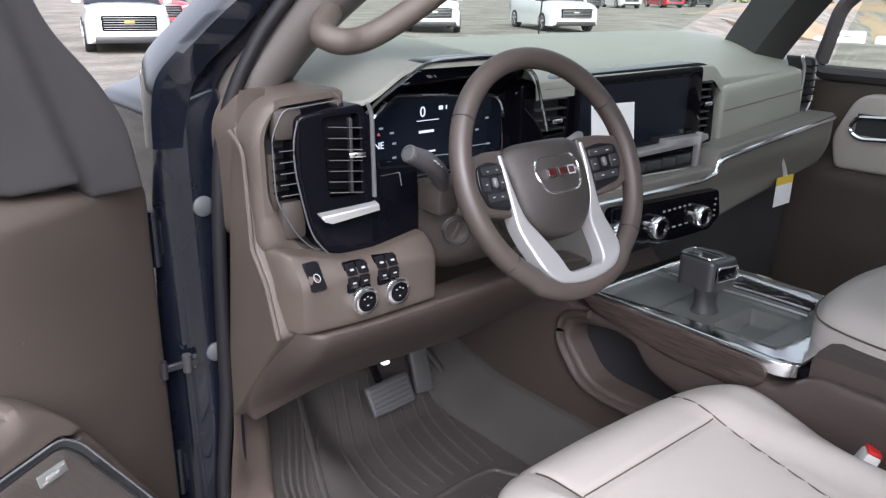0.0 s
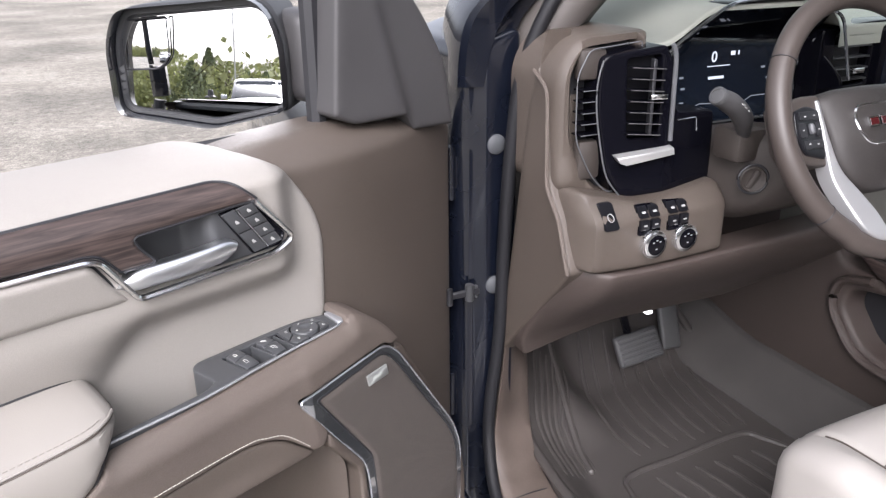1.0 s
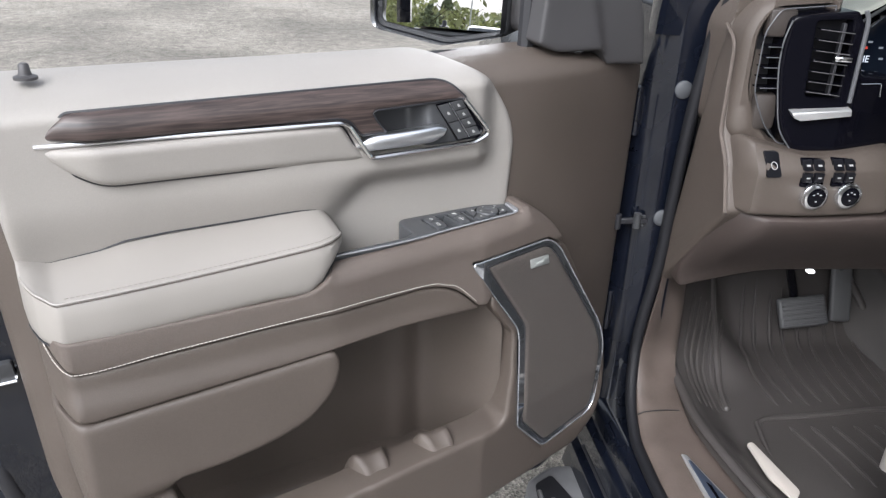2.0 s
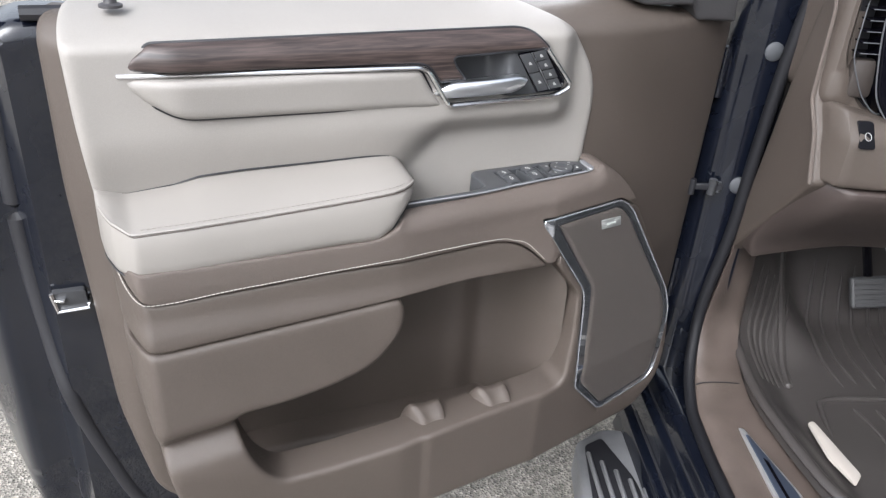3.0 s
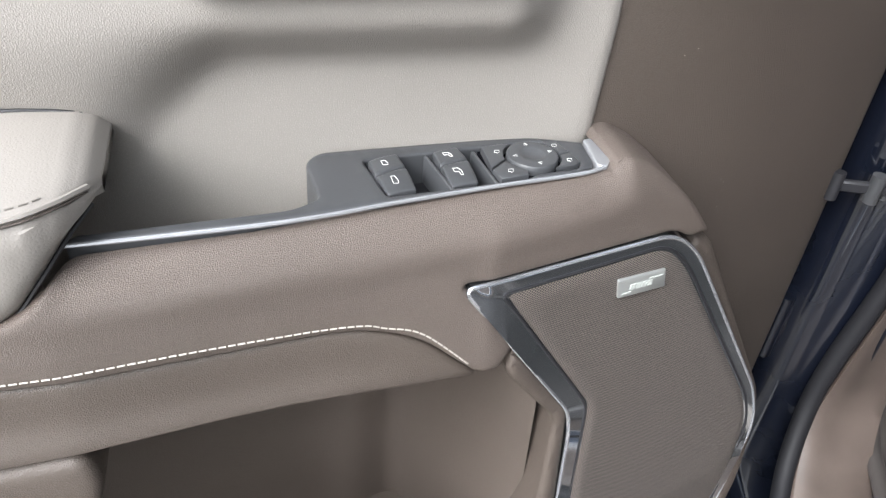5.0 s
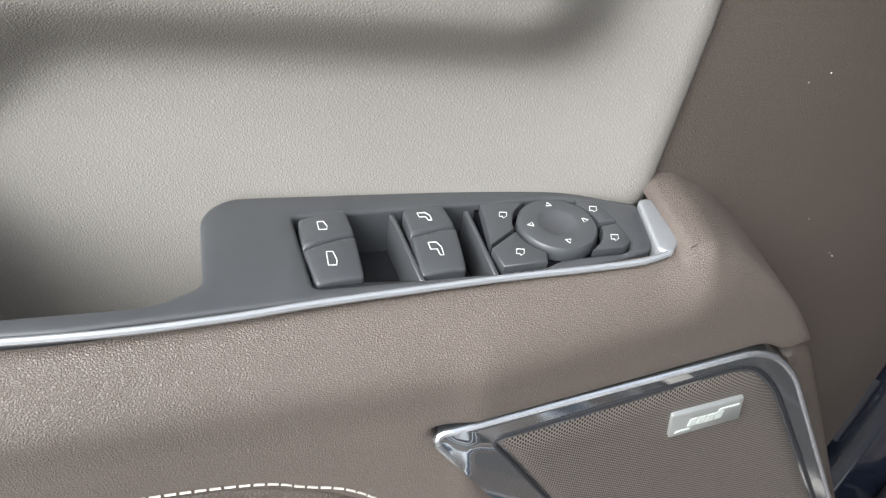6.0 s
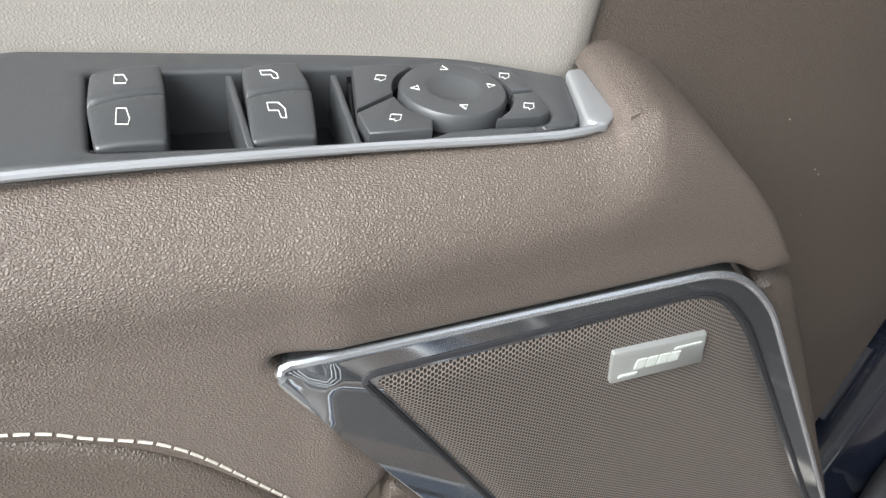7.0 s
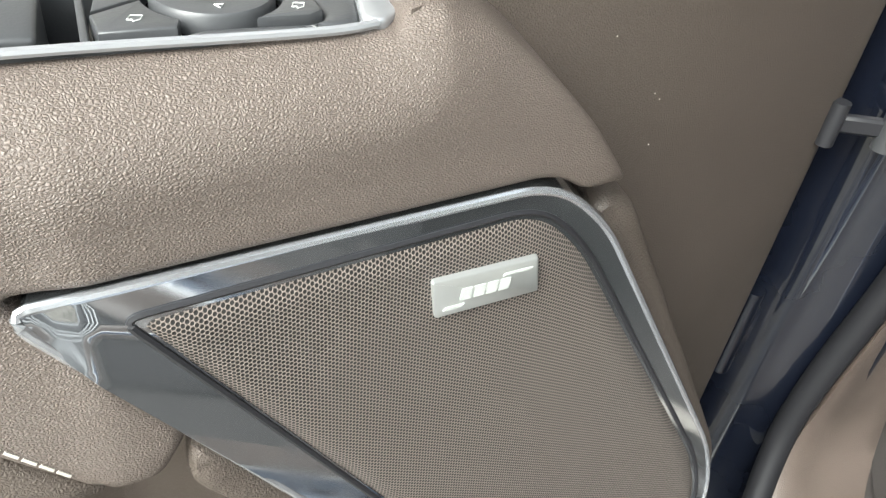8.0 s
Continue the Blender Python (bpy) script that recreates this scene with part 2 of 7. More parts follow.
def block(bm, lo, hi, bevel=0.004, seg=2, m=None):
    """A box with rounded edges between two corners, at the pose m."""
    c, s = [(a + b) / 2 for a, b in zip(lo, hi)], [abs(b - a) for a, b in zip(lo, hi)]
    r = bmesh.ops.create_cube(bm, size=1, matrix=(m or Matrix()) @ Matrix.Translation(c) @ Matrix.Diagonal((*s, 1)))
    if bevel:
        es = list({e for v in r["verts"] for e in v.link_edges})
        bmesh.ops.bevel(bm, geom=es, offset=min(bevel, min(s) * 0.45), segments=seg, profile=0.5, affect="EDGES")
    return bm


def prism(bm, outline, to_world, c0, c1, bevel=0.0):
    """The outline as a slab between the depths c0 (back) and c1 (front)."""
    lo = [bm.verts.new(to_world(a, b, c0)) for a, b in outline]
    hi = [bm.verts.new(to_world(a, b, c1)) for a, b in outline]
    k = len(outline)
    top = bm.faces.new(hi)
    bm.faces.new(lo[::-1])
    for i in range(k):
        bm.faces.new((lo[i], lo[(i + 1) % k], hi[(i + 1) % k], hi[i]))
    bmesh.ops.recalc_face_normals(bm, faces=bm.faces)
    if bevel:
        bmesh.ops.bevel(bm, geom=list(top.edges), offset=bevel, segments=2, profile=0.5, affect="EDGES")
    return bm


def loft(rings, closed=True, caps=True):
    """A skin over rings of points, all of one length."""
    bm = bmesh.new()
    vs = [[bm.verts.new(p) for p in r] for r in rings]
    n = len(vs[0])
    for a, b in zip(vs, vs[1:]):
        for j in range(n if closed else n - 1):
            bm.faces.new((a[j], a[(j + 1) % n], b[(j + 1) % n], b[j]))
    if caps and closed:
        bm.faces.new(vs[0][::-1])
        bm.faces.new(vs[-1])
    bmesh.ops.recalc_face_normals(bm, faces=bm.faces)
    return bm


def lathe(bm, profile, m, n=32):
    """Turns (radius, height) pairs round the z axis of the pose m."""
    rings = []
    for r, h in profile:
        rings.append([bm.verts.new(m @ Vector((r * math.cos(2 * math.pi * j / n), r * math.sin(2 * math.pi * j / n), h))) for j in range(n)])
    for a, b in zip(rings, rings[1:]):
        for j in range(n):
            bm.faces.new((a[j], a[(j + 1) % n], b[(j + 1) % n], b[j]))
    bm.faces.new(rings[0][::-1])
    bm.faces.new(rings[-1])
    return bm


def edge_gap(poly, a, b, closed=True):
    """Distance from a point to the nearest side of a polyline."""
    best = 1e9
    for (x0, y0), (x1, y1) in zip(poly, poly[1:] + poly[:1] if closed else poly[1:]):
        dx, dy = x1 - x0, y1 - y0
        q = dx * dx + dy * dy
        if q > 1e-14:
            t = min(max(((a - x0) * dx + (b - y0) * dy) / q, 0.0), 1.0)
            e = (a - x0 - t * dx) ** 2 + (b - y0 - t * dy) ** 2
            if e < best:
                best = e
    return math.sqrt(best)


def smooth01(x):
    x = min(max(x, 0.0), 1.0)
    return x * x * (3 - 2 * x)


# ---- the open driver's door: u from the hinge to the rear edge, v the height, w towards the cabin ----
HINGE, SWING = Vector((0.40, 1.16, 0)), radians(20)
DU, DW = Vector((-math.cos(SWING), -math.sin(SWING), 0)), Vector((math.sin(SWING), -math.cos(SWING), 0))


def D(u, v, w):
    p = HINGE + DU * float(u) + DW * float(w)
    return (p.x, p.y, float(v))


def base_w(u, v=1.0):
    t = min(max((u - 0.02) / 0.36, 0.0), 1.0)
    return 0.010 + 0.112 * (1 - (1 - t) ** 1.8) - 0.042 * smooth01((u - 1.03) / 0.06)


def face_w(u, v):
    w = 0.212 + min(max((1.10 - v) * 0.12, 0), 0.035) - 0.255 * max(0, 0.46 - u) + 0.12 * min(max(u - 0.47, 0), 0.23)
    return w - 0.09 * smooth01((u - 1.012) / 0.05)


door = thing("driver_door", HINGE, "open navy truck door with brown and beige leather trim", "door")
SHELL = fillet([(0.035, 0.50), (0.035, 1.31), (1.15, 1.345), (1.235, 1.05), (1.250, 0.80), (1.235, 0.60), (1.16, 0.46), (0.95, 0.44), (0.1, 0.45)], 0.06)
part("door_shell", panel(SHELL, lambda a, b: min(0.035, base_w(a) - 0.045) - 0.045 * smooth01((a - 1.125) / 0.03) - 0.05 * smooth01((a - 1.20) / 0.04), D, 0.02, 0.09, 0.012), PAINT, door, "navy painted steel inner frame")
TRIM = fillet([(0.030, 0.62), (0.030, 1.322), (0.30, 1.362), (0.42, 1.359), (0.50, 1.353), (1.085, 1.357), (1.085, 1.15), (1.075, 0.98), (1.066, 0.81), (1.03, 0.66), (0.95, 0.585), (0.60, 0.585), (0.16, 0.62)], 0.03)
POCKET_HOLE = fillet([(0.955, 0.69), (0.955, 1.00), (0.465, 1.00), (0.418, 0.955), (0.410, 0.69)], 0.02)
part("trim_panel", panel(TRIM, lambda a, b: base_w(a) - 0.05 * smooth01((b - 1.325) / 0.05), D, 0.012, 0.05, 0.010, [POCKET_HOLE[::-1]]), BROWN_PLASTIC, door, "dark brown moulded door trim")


def perforated(name, color, pitch):
    """Moulded plastic with a close lattice of round holes; the mesh's own map gives metres."""
    m = mat(name, color, 0.5)
    n, l = m.node_tree.nodes, m.node_tree.links
    b = n["Principled BSDF"]
    uvn = n.new("ShaderNodeUVMap")

    def vm(op, a, v=None):
        k = n.new("ShaderNodeVectorMath")
        k.operation = op
        l.new(a, k.inputs[0])
        if v is not None:
            k.inputs[1].default_value = v
        return k.outputs["Value"] if op == "LENGTH" else k.outputs[0]

    ds = []
    for off in ((0, 0, 0), (0.5, 0.5, 0)):
        g = vm("FRACTION", vm("ADD", vm("MULTIPLY", uvn.outputs[0], (1 / pitch, 1 / (pitch * 0.62), 0)), off))
        ds.append(vm("LENGTH", vm("MULTIPLY", vm("SUBTRACT", g, (0.5, 0.5, 0)), (1, 0.62, 0))))
    mn = n.new("ShaderNodeMath")
    mn.operation = "MINIMUM"
    l.new(ds[0], mn.inputs[0])
    l.new(ds[1], mn.inputs[1])
    r = n.new("ShaderNodeMapRange")
    r.inputs[1].default_value, r.inputs[2].default_value = 0.19, 0.27
    l.new(mn.outputs[0], r.inputs[0])
    mx = n.new("ShaderNodeMix")
    mx.data_type = "RGBA"
    mx.inputs[6].default_value, mx.inputs[7].default_value = (0.010, 0.009, 0.008, 1), (*color, 1)
    l.new(r.outputs[0], mx.inputs[0])
    l.new(mx.outputs[2], b.inputs["Base Color"])
    k = n.new("ShaderNodeBump")
    k.inputs["Strength"].default_value, k.inputs["Distance"].default_value = 0.8, 0.0008
    l.new(r.outputs[0], k.inputs["Height"])
    l.new(k.outputs[0], b.inputs["Normal"])
    return m


def wood_mat():
    m = mat("open_pore_wood", (0.10, 0.06, 0.045), 0.42)
    n, l = m.node_tree.nodes, m.node_tree.links
    b, tc = n["Principled BSDF"], n.new("ShaderNodeTexCoord")
    mp = n.new("ShaderNodeMapping")
    mp.inputs["Scale"].default_value = (9, 9, 160)
    mp.inputs["Rotation"].default_value = (0, radians(3), 0)
    l.new(tc.outputs["Object"], mp.inputs[0])
    t = n.new("ShaderNodeTexNoise")
    t.inputs["Scale"].default_value, t.inputs["Detail"].default_value, t.inputs["Distortion"].default_value = 2.2, 8, 0.6
    l.new(mp.outputs[0], t.inputs["Vector"])
    c = n.new("ShaderNodeValToRGB")
    c.color_ramp.elements[0].position, c.color_ramp.elements[1].position = 0.32, 0.68
    c.color_ramp.elements[0].color, c.color_ramp.elements[1].color = (0.020, 0.0145, 0.0135, 1), (0.070, 0.050, 0.045, 1)
    l.new(t.outputs["Fac"], c.inputs[0])
    l.new(c.outputs[0], b.inputs["Base Color"])
    k = n.new("ShaderNodeBump")
    k.inputs["Strength"].default_value, k.inputs["Distance"].default_value = 0.25, 0.001
    l.new(t.outputs["Fac"], k.inputs["Height"])
    l.new(k.outputs[0], b.inputs["Normal"])
    return m


GRILLE_MAT = perforated("perforated_brown_grille", (0.200, 0.168, 0.150), 0.0024)
WOOD = wood_mat()
BADGE = mat("satin_badge", (0.40, 0.41, 0.40), 0.35, metal=0.6)


SPECKS = ((0.308, 1.190), (0.266, 1.108), (0.235, 1.0775), (0.298, 1.194), (0.229, 1.050), (0.231, 1.074))


def beige_w(u, v):
    ledge = smooth01((u - 0.40) / 0.05) * (1 - 0.25 * smooth01((u - 0.62) / 0.3))
    wide = 0.040 + 0.067 * smooth01((u - 0.60) / 0.08)
    w = 0.128 + 0.030 * ledge * smooth01((v - 1.236 + wide) / wide)
    w -= 0.095 * (max(0, v - 1.333) / 0.030) ** 2
    return w


CUP = fillet([(0.6135, 1.3160), (0.4770, 1.3205), (0.4395, 1.2730), (0.4465, 1.2595), (0.6060, 1.2550), (0.6270, 1.2830)], 0.005)
UPPER = fillet([(1.062, 1.363), (1.058, 1.258), (1.048, 1.12, 0), (0.72, 1.12, 0), (0.70, 1.02, 0), (0.50, 1.02, 0), (0.48, 1.12, 0), (0.369, 1.12), (0.362, 1.262, 0.05), (0.416, 1.340, 0.05), (0.475, 1.364, 0.03)], 0.02)
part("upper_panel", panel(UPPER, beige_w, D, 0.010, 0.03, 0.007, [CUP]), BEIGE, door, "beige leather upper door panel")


ARM_U = (1.050, 1.046, 1.036, 1.016, 0.96, 0.93, 0.88, 0.78, 0.73, 0.712, 0.698, 0.685, 0.676, 0.670)
ARM_BOTTOM = (1.108, 1.101, 1.0973, 1.0919, 1.0958, 1.0973, 1.1007, 1.1052, 1.1045, 1.118, 1.136, 1.152, 1.158, 1.162)
ARM_PIPE = (1.166, 1.164, 1.1612, 1.1538, 1.1573, 1.1587, 1.1612, 1.1673, 1.171, 1.1725, 1.1735, 1.1735, 1.171, 1.165)
ARM_BACK = (1.166, 1.165, 1.163, 1.158, 1.165, 1.174, 1.1775, 1.1795, 1.181, 1.181, 1.180, 1.178, 1.173, 1.165)
ARM_FRONT = (0.150, 0.180, 0.210, 0.2335, 0.2375, 0.2375, 0.2375, 0.2375, 0.2375, 0.2365, 0.232, 0.222, 0.208, 0.190)


def arm_at(u):
    """Bottom, piping and back heights of the armrest and how far it stands out."""
    at = [float(np.interp(-u, [-x for x in ARM_U], ys)) for ys in (ARM_BOTTOM, ARM_PIPE, ARM_BACK, ARM_FRONT)]
    return at


rings = []
for u in [1.050 - 0.38 * (0.5 - 0.5 * math.cos(math.pi * k / 70)) for k in range(71)]:
    b, p, k, f = arm_at(u)
    h = p - b
    ring = [(b + 0.004, 0.100), (b, f - 0.012), (b + 0.0012, f - 0.005), (b + 0.005, f - 0.0012)]
    ring += [(b + h * s, f + 0.0025 * math.sin(math.pi * s)) for s in (0.2, 0.35, 0.5, 0.65, 0.8)]
    ring += [(p - 0.007, f), (p - 0.003, f - 0.001), (p - 0.0006, f - 0.0035), (p + 0.0006, f - 0.008)]
    ring += [(p + (k - p) * s + 0.004 * math.sin(math.pi * s), f - 0.008 + (0.100 - f + 0.008) * s) for s in (0.12, 0.3, 0.5, 0.7, 0.88, 1.0)]
    rings.append([D(u, v, w) for v, w in ring])
arm = part("armrest", loft(rings), BEIGE_SMOOTH, door, "padded beige leather armrest", True, 50)


def seam(name, pts, surf, parent, material, r=0.0011, lift=0.0004, frame3=D, dash=0.0, gap=0.0):
    """A piped or stitched line that follows a surface; with dash it becomes single stitches."""
    bm = bmesh.new()
    line = [Vector(frame3(p[0], p[1], surf(p[0], p[1]) + lift)) for p in pts]
    if not dash:
        tube(bm, line, r, 6)
    else:
        lens = [0.0]
        for p, q in zip(line, line[1:]):
            lens.append(lens[-1] + (q - p).length)
        X = np.array([tuple(p) for p in line])
        at = lambda s: Vector([float(np.interp(s, lens, X[:, i])) for i in range(3)])
        s = 0.0
        while s + dash < lens[-1]:
            tube(bm, [at(s), at(s + dash * 0.5), at(s + dash)], r, 5)
            s += dash + gap
    return part(name, bm, material, parent)


ARM_LINE = [1.047 - 0.372 * k / 90 for k in range(91)]
pipe = lambda du, dv, dw: [D(u + du, arm_at(u)[1] + dv, arm_at(u)[3] + dw) for u in ARM_LINE]
for nm, pts, r, m0 in (("piping", pipe(0, -0.0008, -0.0022), 0.0017, BEIGE_SMOOTH), ("seam_line", pipe(0, -0.0030, -0.0006), 0.0008, BROWN_PLASTIC)):
    bm = bmesh.new()
    tube(bm, pts, r, 6)
    part(nm, bm, m0, arm)
bm = bmesh.new()
tube(bm, [D(u, arm_at(u)[2] + 0.001, max(beige_w(u, arm_at(u)[2]), 0.126) + 0.0012) for u in ARM_LINE], 0.0011, 6)
part("shadow_gap", bm, RUBBER, arm)
bm = bmesh.new()
tube(bm, [D(u, arm_at(u)[0] - 0.0004, arm_at(u)[3] - 0.004) for u in ARM_LINE], 0.0012, 6)
part("shadow_gap", bm, RUBBER, arm)
seam("stitching", [(u, arm_at(u)[1]) for u in ARM_LINE[10:-4]], lambda u, v: arm_at(u)[3] - 0.0085, arm, BEIGE_THREAD, 0.0005, 0.0, lambda u, v, w: D(u, v + 0.0014, w), 0.004, 0.002)


LEDGE = [(0.69, 1.137), (0.60, 1.1375), (0.446, 1.1385), (0.384, 1.1395), (0.3606, 1.1465), (0.342, 1.1375), (0.3175, 1.1185), (0.2985, 1.0995), (0.283, 1.079)]
LEDGE_U = (0.283, 0.2985, 0.3175, 0.342, 0.3606, 0.384, 0.446, 0.522, 0.60, 0.69)
LEDGE_W = (0.166, 0.167, 0.168, 0.168, 0.169, 0.1750, 0.1852, 0.1968, 0.2085, 0.2115)


def band_w(u, v):
    """The bolster rolls over towards the switch panel and, at its front end, towards the door."""
    u, v = float(u), float(v)
    d = edge_gap(LEDGE, u, v, False)
    w = face_w(u, v) - 0.006 * (max(0, 1.105 - v) / 0.046) ** 2 * smooth01((u - 0.48) / 0.10)
    return w - max(w - float(np.interp(u, LEDGE_U, LEDGE_W)), 0) * max(0, 1 - d / 0.028) ** 2.4 if u < 0.72 else w - 0.018 * (max(0, v - 1.112) / 0.025) ** 2


BAND = fillet([(1.0442, 1.1142), (1.015, 1.1046, 0.01), (0.726, 1.1085, 0.02), (0.69, 1.134, 0.008), (0.558, 1.1365, 0), (0.425, 1.138, 0), (0.384, 1.1388, 0), (0.3745, 1.1392, 0.0015), (0.3718, 1.145, 0.003), (0.3606, 1.1465, 0.008), (0.342, 1.1375, 0.008), (0.3175, 1.1185, 0.01), (0.2985, 1.0995, 0.008), (0.2815, 1.0775, 0.004), (0.302, 1.079, 0.006), (0.318, 1.0892, 0.01), (0.4797, 1.0907, 0.006), (0.44, 1.034, 0), (0.449, 1.02, 0.004), (0.466, 1.021, 0), (0.5055, 1.0576, 0.02), (0.546, 1.0713, 0.02), (0.7837, 1.0715, 0), (1.0122, 1.0602, 0.02), (1.0424, 1.1041, 0.01)], 0.006)
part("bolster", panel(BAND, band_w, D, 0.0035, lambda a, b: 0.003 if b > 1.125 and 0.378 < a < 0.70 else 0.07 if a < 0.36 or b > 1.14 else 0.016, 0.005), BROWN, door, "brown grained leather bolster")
BAND2 = fillet([(1.0435, 1.0948), (1.0122, 1.0582, 0.02), (0.7837, 1.0691, 0), (0.546, 1.0688, 0.02), (0.5055, 1.0551, 0.02), (0.466, 1.019, 0), (0.466, 1.016, 0), (0.5911, 1.0245, 0.05), (0.6997, 1.0214, 0), (1.0113, 0.9994, 0.02), (1.0386, 1.0229, 0.01)], 0.004)
part("lower_band", panel(BAND2, lambda a, b: face_w(a, b) - 0.002 - 0.0055 * smooth01((a - 0.48) / 0.10) * smooth01((b - 1.015) / 0.03), D, 0.004, 0.05, 0.006), BROWN_PLASTIC, door, "brown leather band below the stitching")
STITCH = spline([(1.0405, 1.1023), (1.0141, 1.0616), (0.9023, 1.0662), (0.7837, 1.0715), (0.6694, 1.0751), (0.5555, 1.0725), (0.5258, 1.0659), (0.5023, 1.0563), (0.47, 1.025)], 10)
seam("stitching", [(a, b + 0.0035) for a, b in STITCH], band_w, door, THREAD, 0.00065, 0.0001, D, 0.0040, 0.0012)
RIM = fillet([(1.0328, 0.9274, 0.02), (1.0405, 1.0084, 0.01), (1.0122, 0.9962, 0.02), (0.6997, 1.019, 0.012), (0.6927, 0.9977, 0.012), (0.7017, 0.9655, 0.03), (0.7374, 0.927, 0.03), (0.8001, 0.9067, 0.03), (0.8608, 0.8971, 0.02), (0.9168, 0.8913, 0.012), (0.9254, 0.8739, 0.012), (0.9168, 0.8421, 0.015), (0.8987, 0.8001, 0.02), (0.8718, 0.7718, 0.02), (0.797, 0.7742, 0.02), (0.6187, 0.7914, 0.02), (0.413, 0.797, 0.02), (0.4, 0.873, 0.02), (0.396, 0.95, 0.01), (0.444, 1.012, 0.01), (0.44, 1.032, 0.002), (0.384, 0.955, 0.005), (0.381, 0.78, 0.005), (0.311, 0.697, 0.005), (0.18, 0.712, 0.02), (0.166, 0.853, 0.01), (0.29, 1.062, 0.004), (0.283, 1.066, 0.004), (0.268, 1.06, 0.008), (0.15, 0.86, 0.03), (0.155, 0.7, 0.04), (0.215, 0.655, 0.02), (0.6161, 0.6526, 0.05), (0.8738, 0.6369, 0.05), (0.989, 0.6945, 0.04)], 0.01)


def lower_w(a, b):
    """The cover of the pocket is rounded at its end; below it a soft valley runs to the rear edge."""
    w = face_w(a, b) - 0.03 * (max(0, 0.66 - b) / 0.05) ** 2 - 0.010 * smooth01((0.32 - a) / 0.03) * smooth01((b - 0.75) / 0.1)
    if a > 0.66:
        w -= 0.003 + 0.020 * math.exp(-((b - 0.862 + 0.12 * (a - 0.95)) / 0.017) ** 2) * smooth01((a - 0.86) / 0.08)
        w -= 0.016 * smooth01((0.90 - b) / 0.04) * smooth01((b - 0.84) / 0.03) * smooth01((0.95 - a) / 0.06)
    return w


part("lower_panel", panel(RIM, lower_w, D, 0.007, 0.05, 0.007), BROWN_PLASTIC, door, "brown moulded lower panel with map pocket")


def pocket_w(a, b):
    return 0.066 + 0.130 * smooth01((0.490 - a) / 0.095) + 0.006 * math.exp(-((a - 0.52) / 0.022) ** 2)


POCKET = fillet([(0.97, 0.67), (0.97, 1.03), (0.458, 1.03), (0.404, 0.965), (0.398, 0.67)], 0.02)
part("pocket_back", panel(POCKET, pocket_w, D, 0, 0, 0.008), BROWN_PLASTIC, door)
part("pocket_floor", panel([(0.43, 0.05), (0.43, 0.225), (0.96, 0.235), (0.96, 0.05)], lambda a, b: 0.675, lambda a, b, c: D(a, c, b), 0, 0.01, 0.02), BROWN_PLASTIC, door)
for u0, lift in ((0.644, 0.0), (0.534, 0.004)):
    rings = []
    for w, h, half in ((0.182, 0.735, 0.030), (0.193, 0.765, 0.029), (0.204, 0.796, 0.0275), (0.214, 0.810, 0.026), (0.222, 0.808, 0.0245), (0.232, 0.803, 0.0225), (0.242, 0.794, 0.020), (0.247, 0.784, 0.018)):
        h += lift
        shift = -0.22 * (w - 0.214)
        prof = [(-half - 0.010, 0.725), (-half - 0.003, h - 0.030), (-half, h - 0.007), (-half + 0.004, h - 0.001), (-half * 0.5, h - 0.0035), (0.0, h - 0.005), (half * 0.5, h - 0.0035), (half - 0.004, h - 0.001), (half, h - 0.007), (half + 0.003, h - 0.030), (half + 0.010, 0.725)]
        rings.append([D(u0 + shift + du, v, w) for du, v in prof])
    part("pocket_divider", loft(rings), BROWN_PLASTIC, door, angle=80)

SPK = fillet([(0.479, 1.088, 0.010), (0.318, 1.087, 0.03), (0.292, 1.066, 0.02), (0.181, 0.896, 0.02), (0.166, 0.853, 0.02), (0.178, 0.715, 0.03), (0.311, 0.699, 0.012), (0.382, 0.777, 0.012), (0.382, 0.935, 0.02), (0.386, 0.957, 0.02)], 0.01)
GRILLE = fillet([(0.453, 1.0795, 0.006), (0.322, 1.080, 0.025), (0.299, 1.058, 0.02), (0.189, 0.893, 0.02), (0.174, 0.853, 0.02), (0.186, 0.724, 0.02), (0.309, 0.708, 0.012), (0.372, 0.780, 0.012), (0.369, 0.935, 0.02), (0.369, 0.955, 0.02)], 0.01)


def bezel_w(a, b):
    """The surround slopes from its proud outer edge down to the grille."""
    d = edge_gap(SPK, float(a), float(b))
    return face_w(a, b) + 0.0004 - 0.10 * min(d, 0.03)


INNER = [(0.305 + (a - 0.305) * 0.92, 0.895 + (b - 0.895) * 0.92) for a, b in GRILLE]
bezel = part("speaker_bezel", panel(SPK, bezel_w, D, 0, 0.03, 0.0025, [INNER]), SMOKE, door, "smoked metal speaker surround")
bm = bmesh.new()
tube(bm, [D(a, b, face_w(a, b) - 0.0002) for a, b in SPK], 0.0016, 8, True)
part("metal_edge", bm, EDGE, bezel, "fine bright metal edge")
bm = bmesh.new()
tube(bm, [D(a, b, bezel_w(a, b) - 0.0002) for a, b in GRILLE], 0.0013, 6, True)
part("shadow_gap", bm, RUBBER, bezel)
part("speaker_grille", panel(GRILLE, lambda a, b: face_w(a, b) + 0.002 - 0.005 * max(0.0, 1 - edge_gap(GRILLE, float(a), float(b)) / 0.010) ** 2, D, 0, 0, 0.0025), GRILLE_MAT, door, "brown perforated speaker grille")
part("grille_backing", panel(GRILLE, lambda a, b: face_w(a, b) - 0.0045, D, 0, 0.014, 0.02), RUBBER, bezel)
# the badge on the grille, lettering as plain bars



def BG(a, b, c):
    """a along the badge, b up, c out of the grille."""
    u, v = 0.3419 - a + b * 0.14, 1.0568 - a * 0.06 + b
    return D(u, v, face_w(u, v) + c)


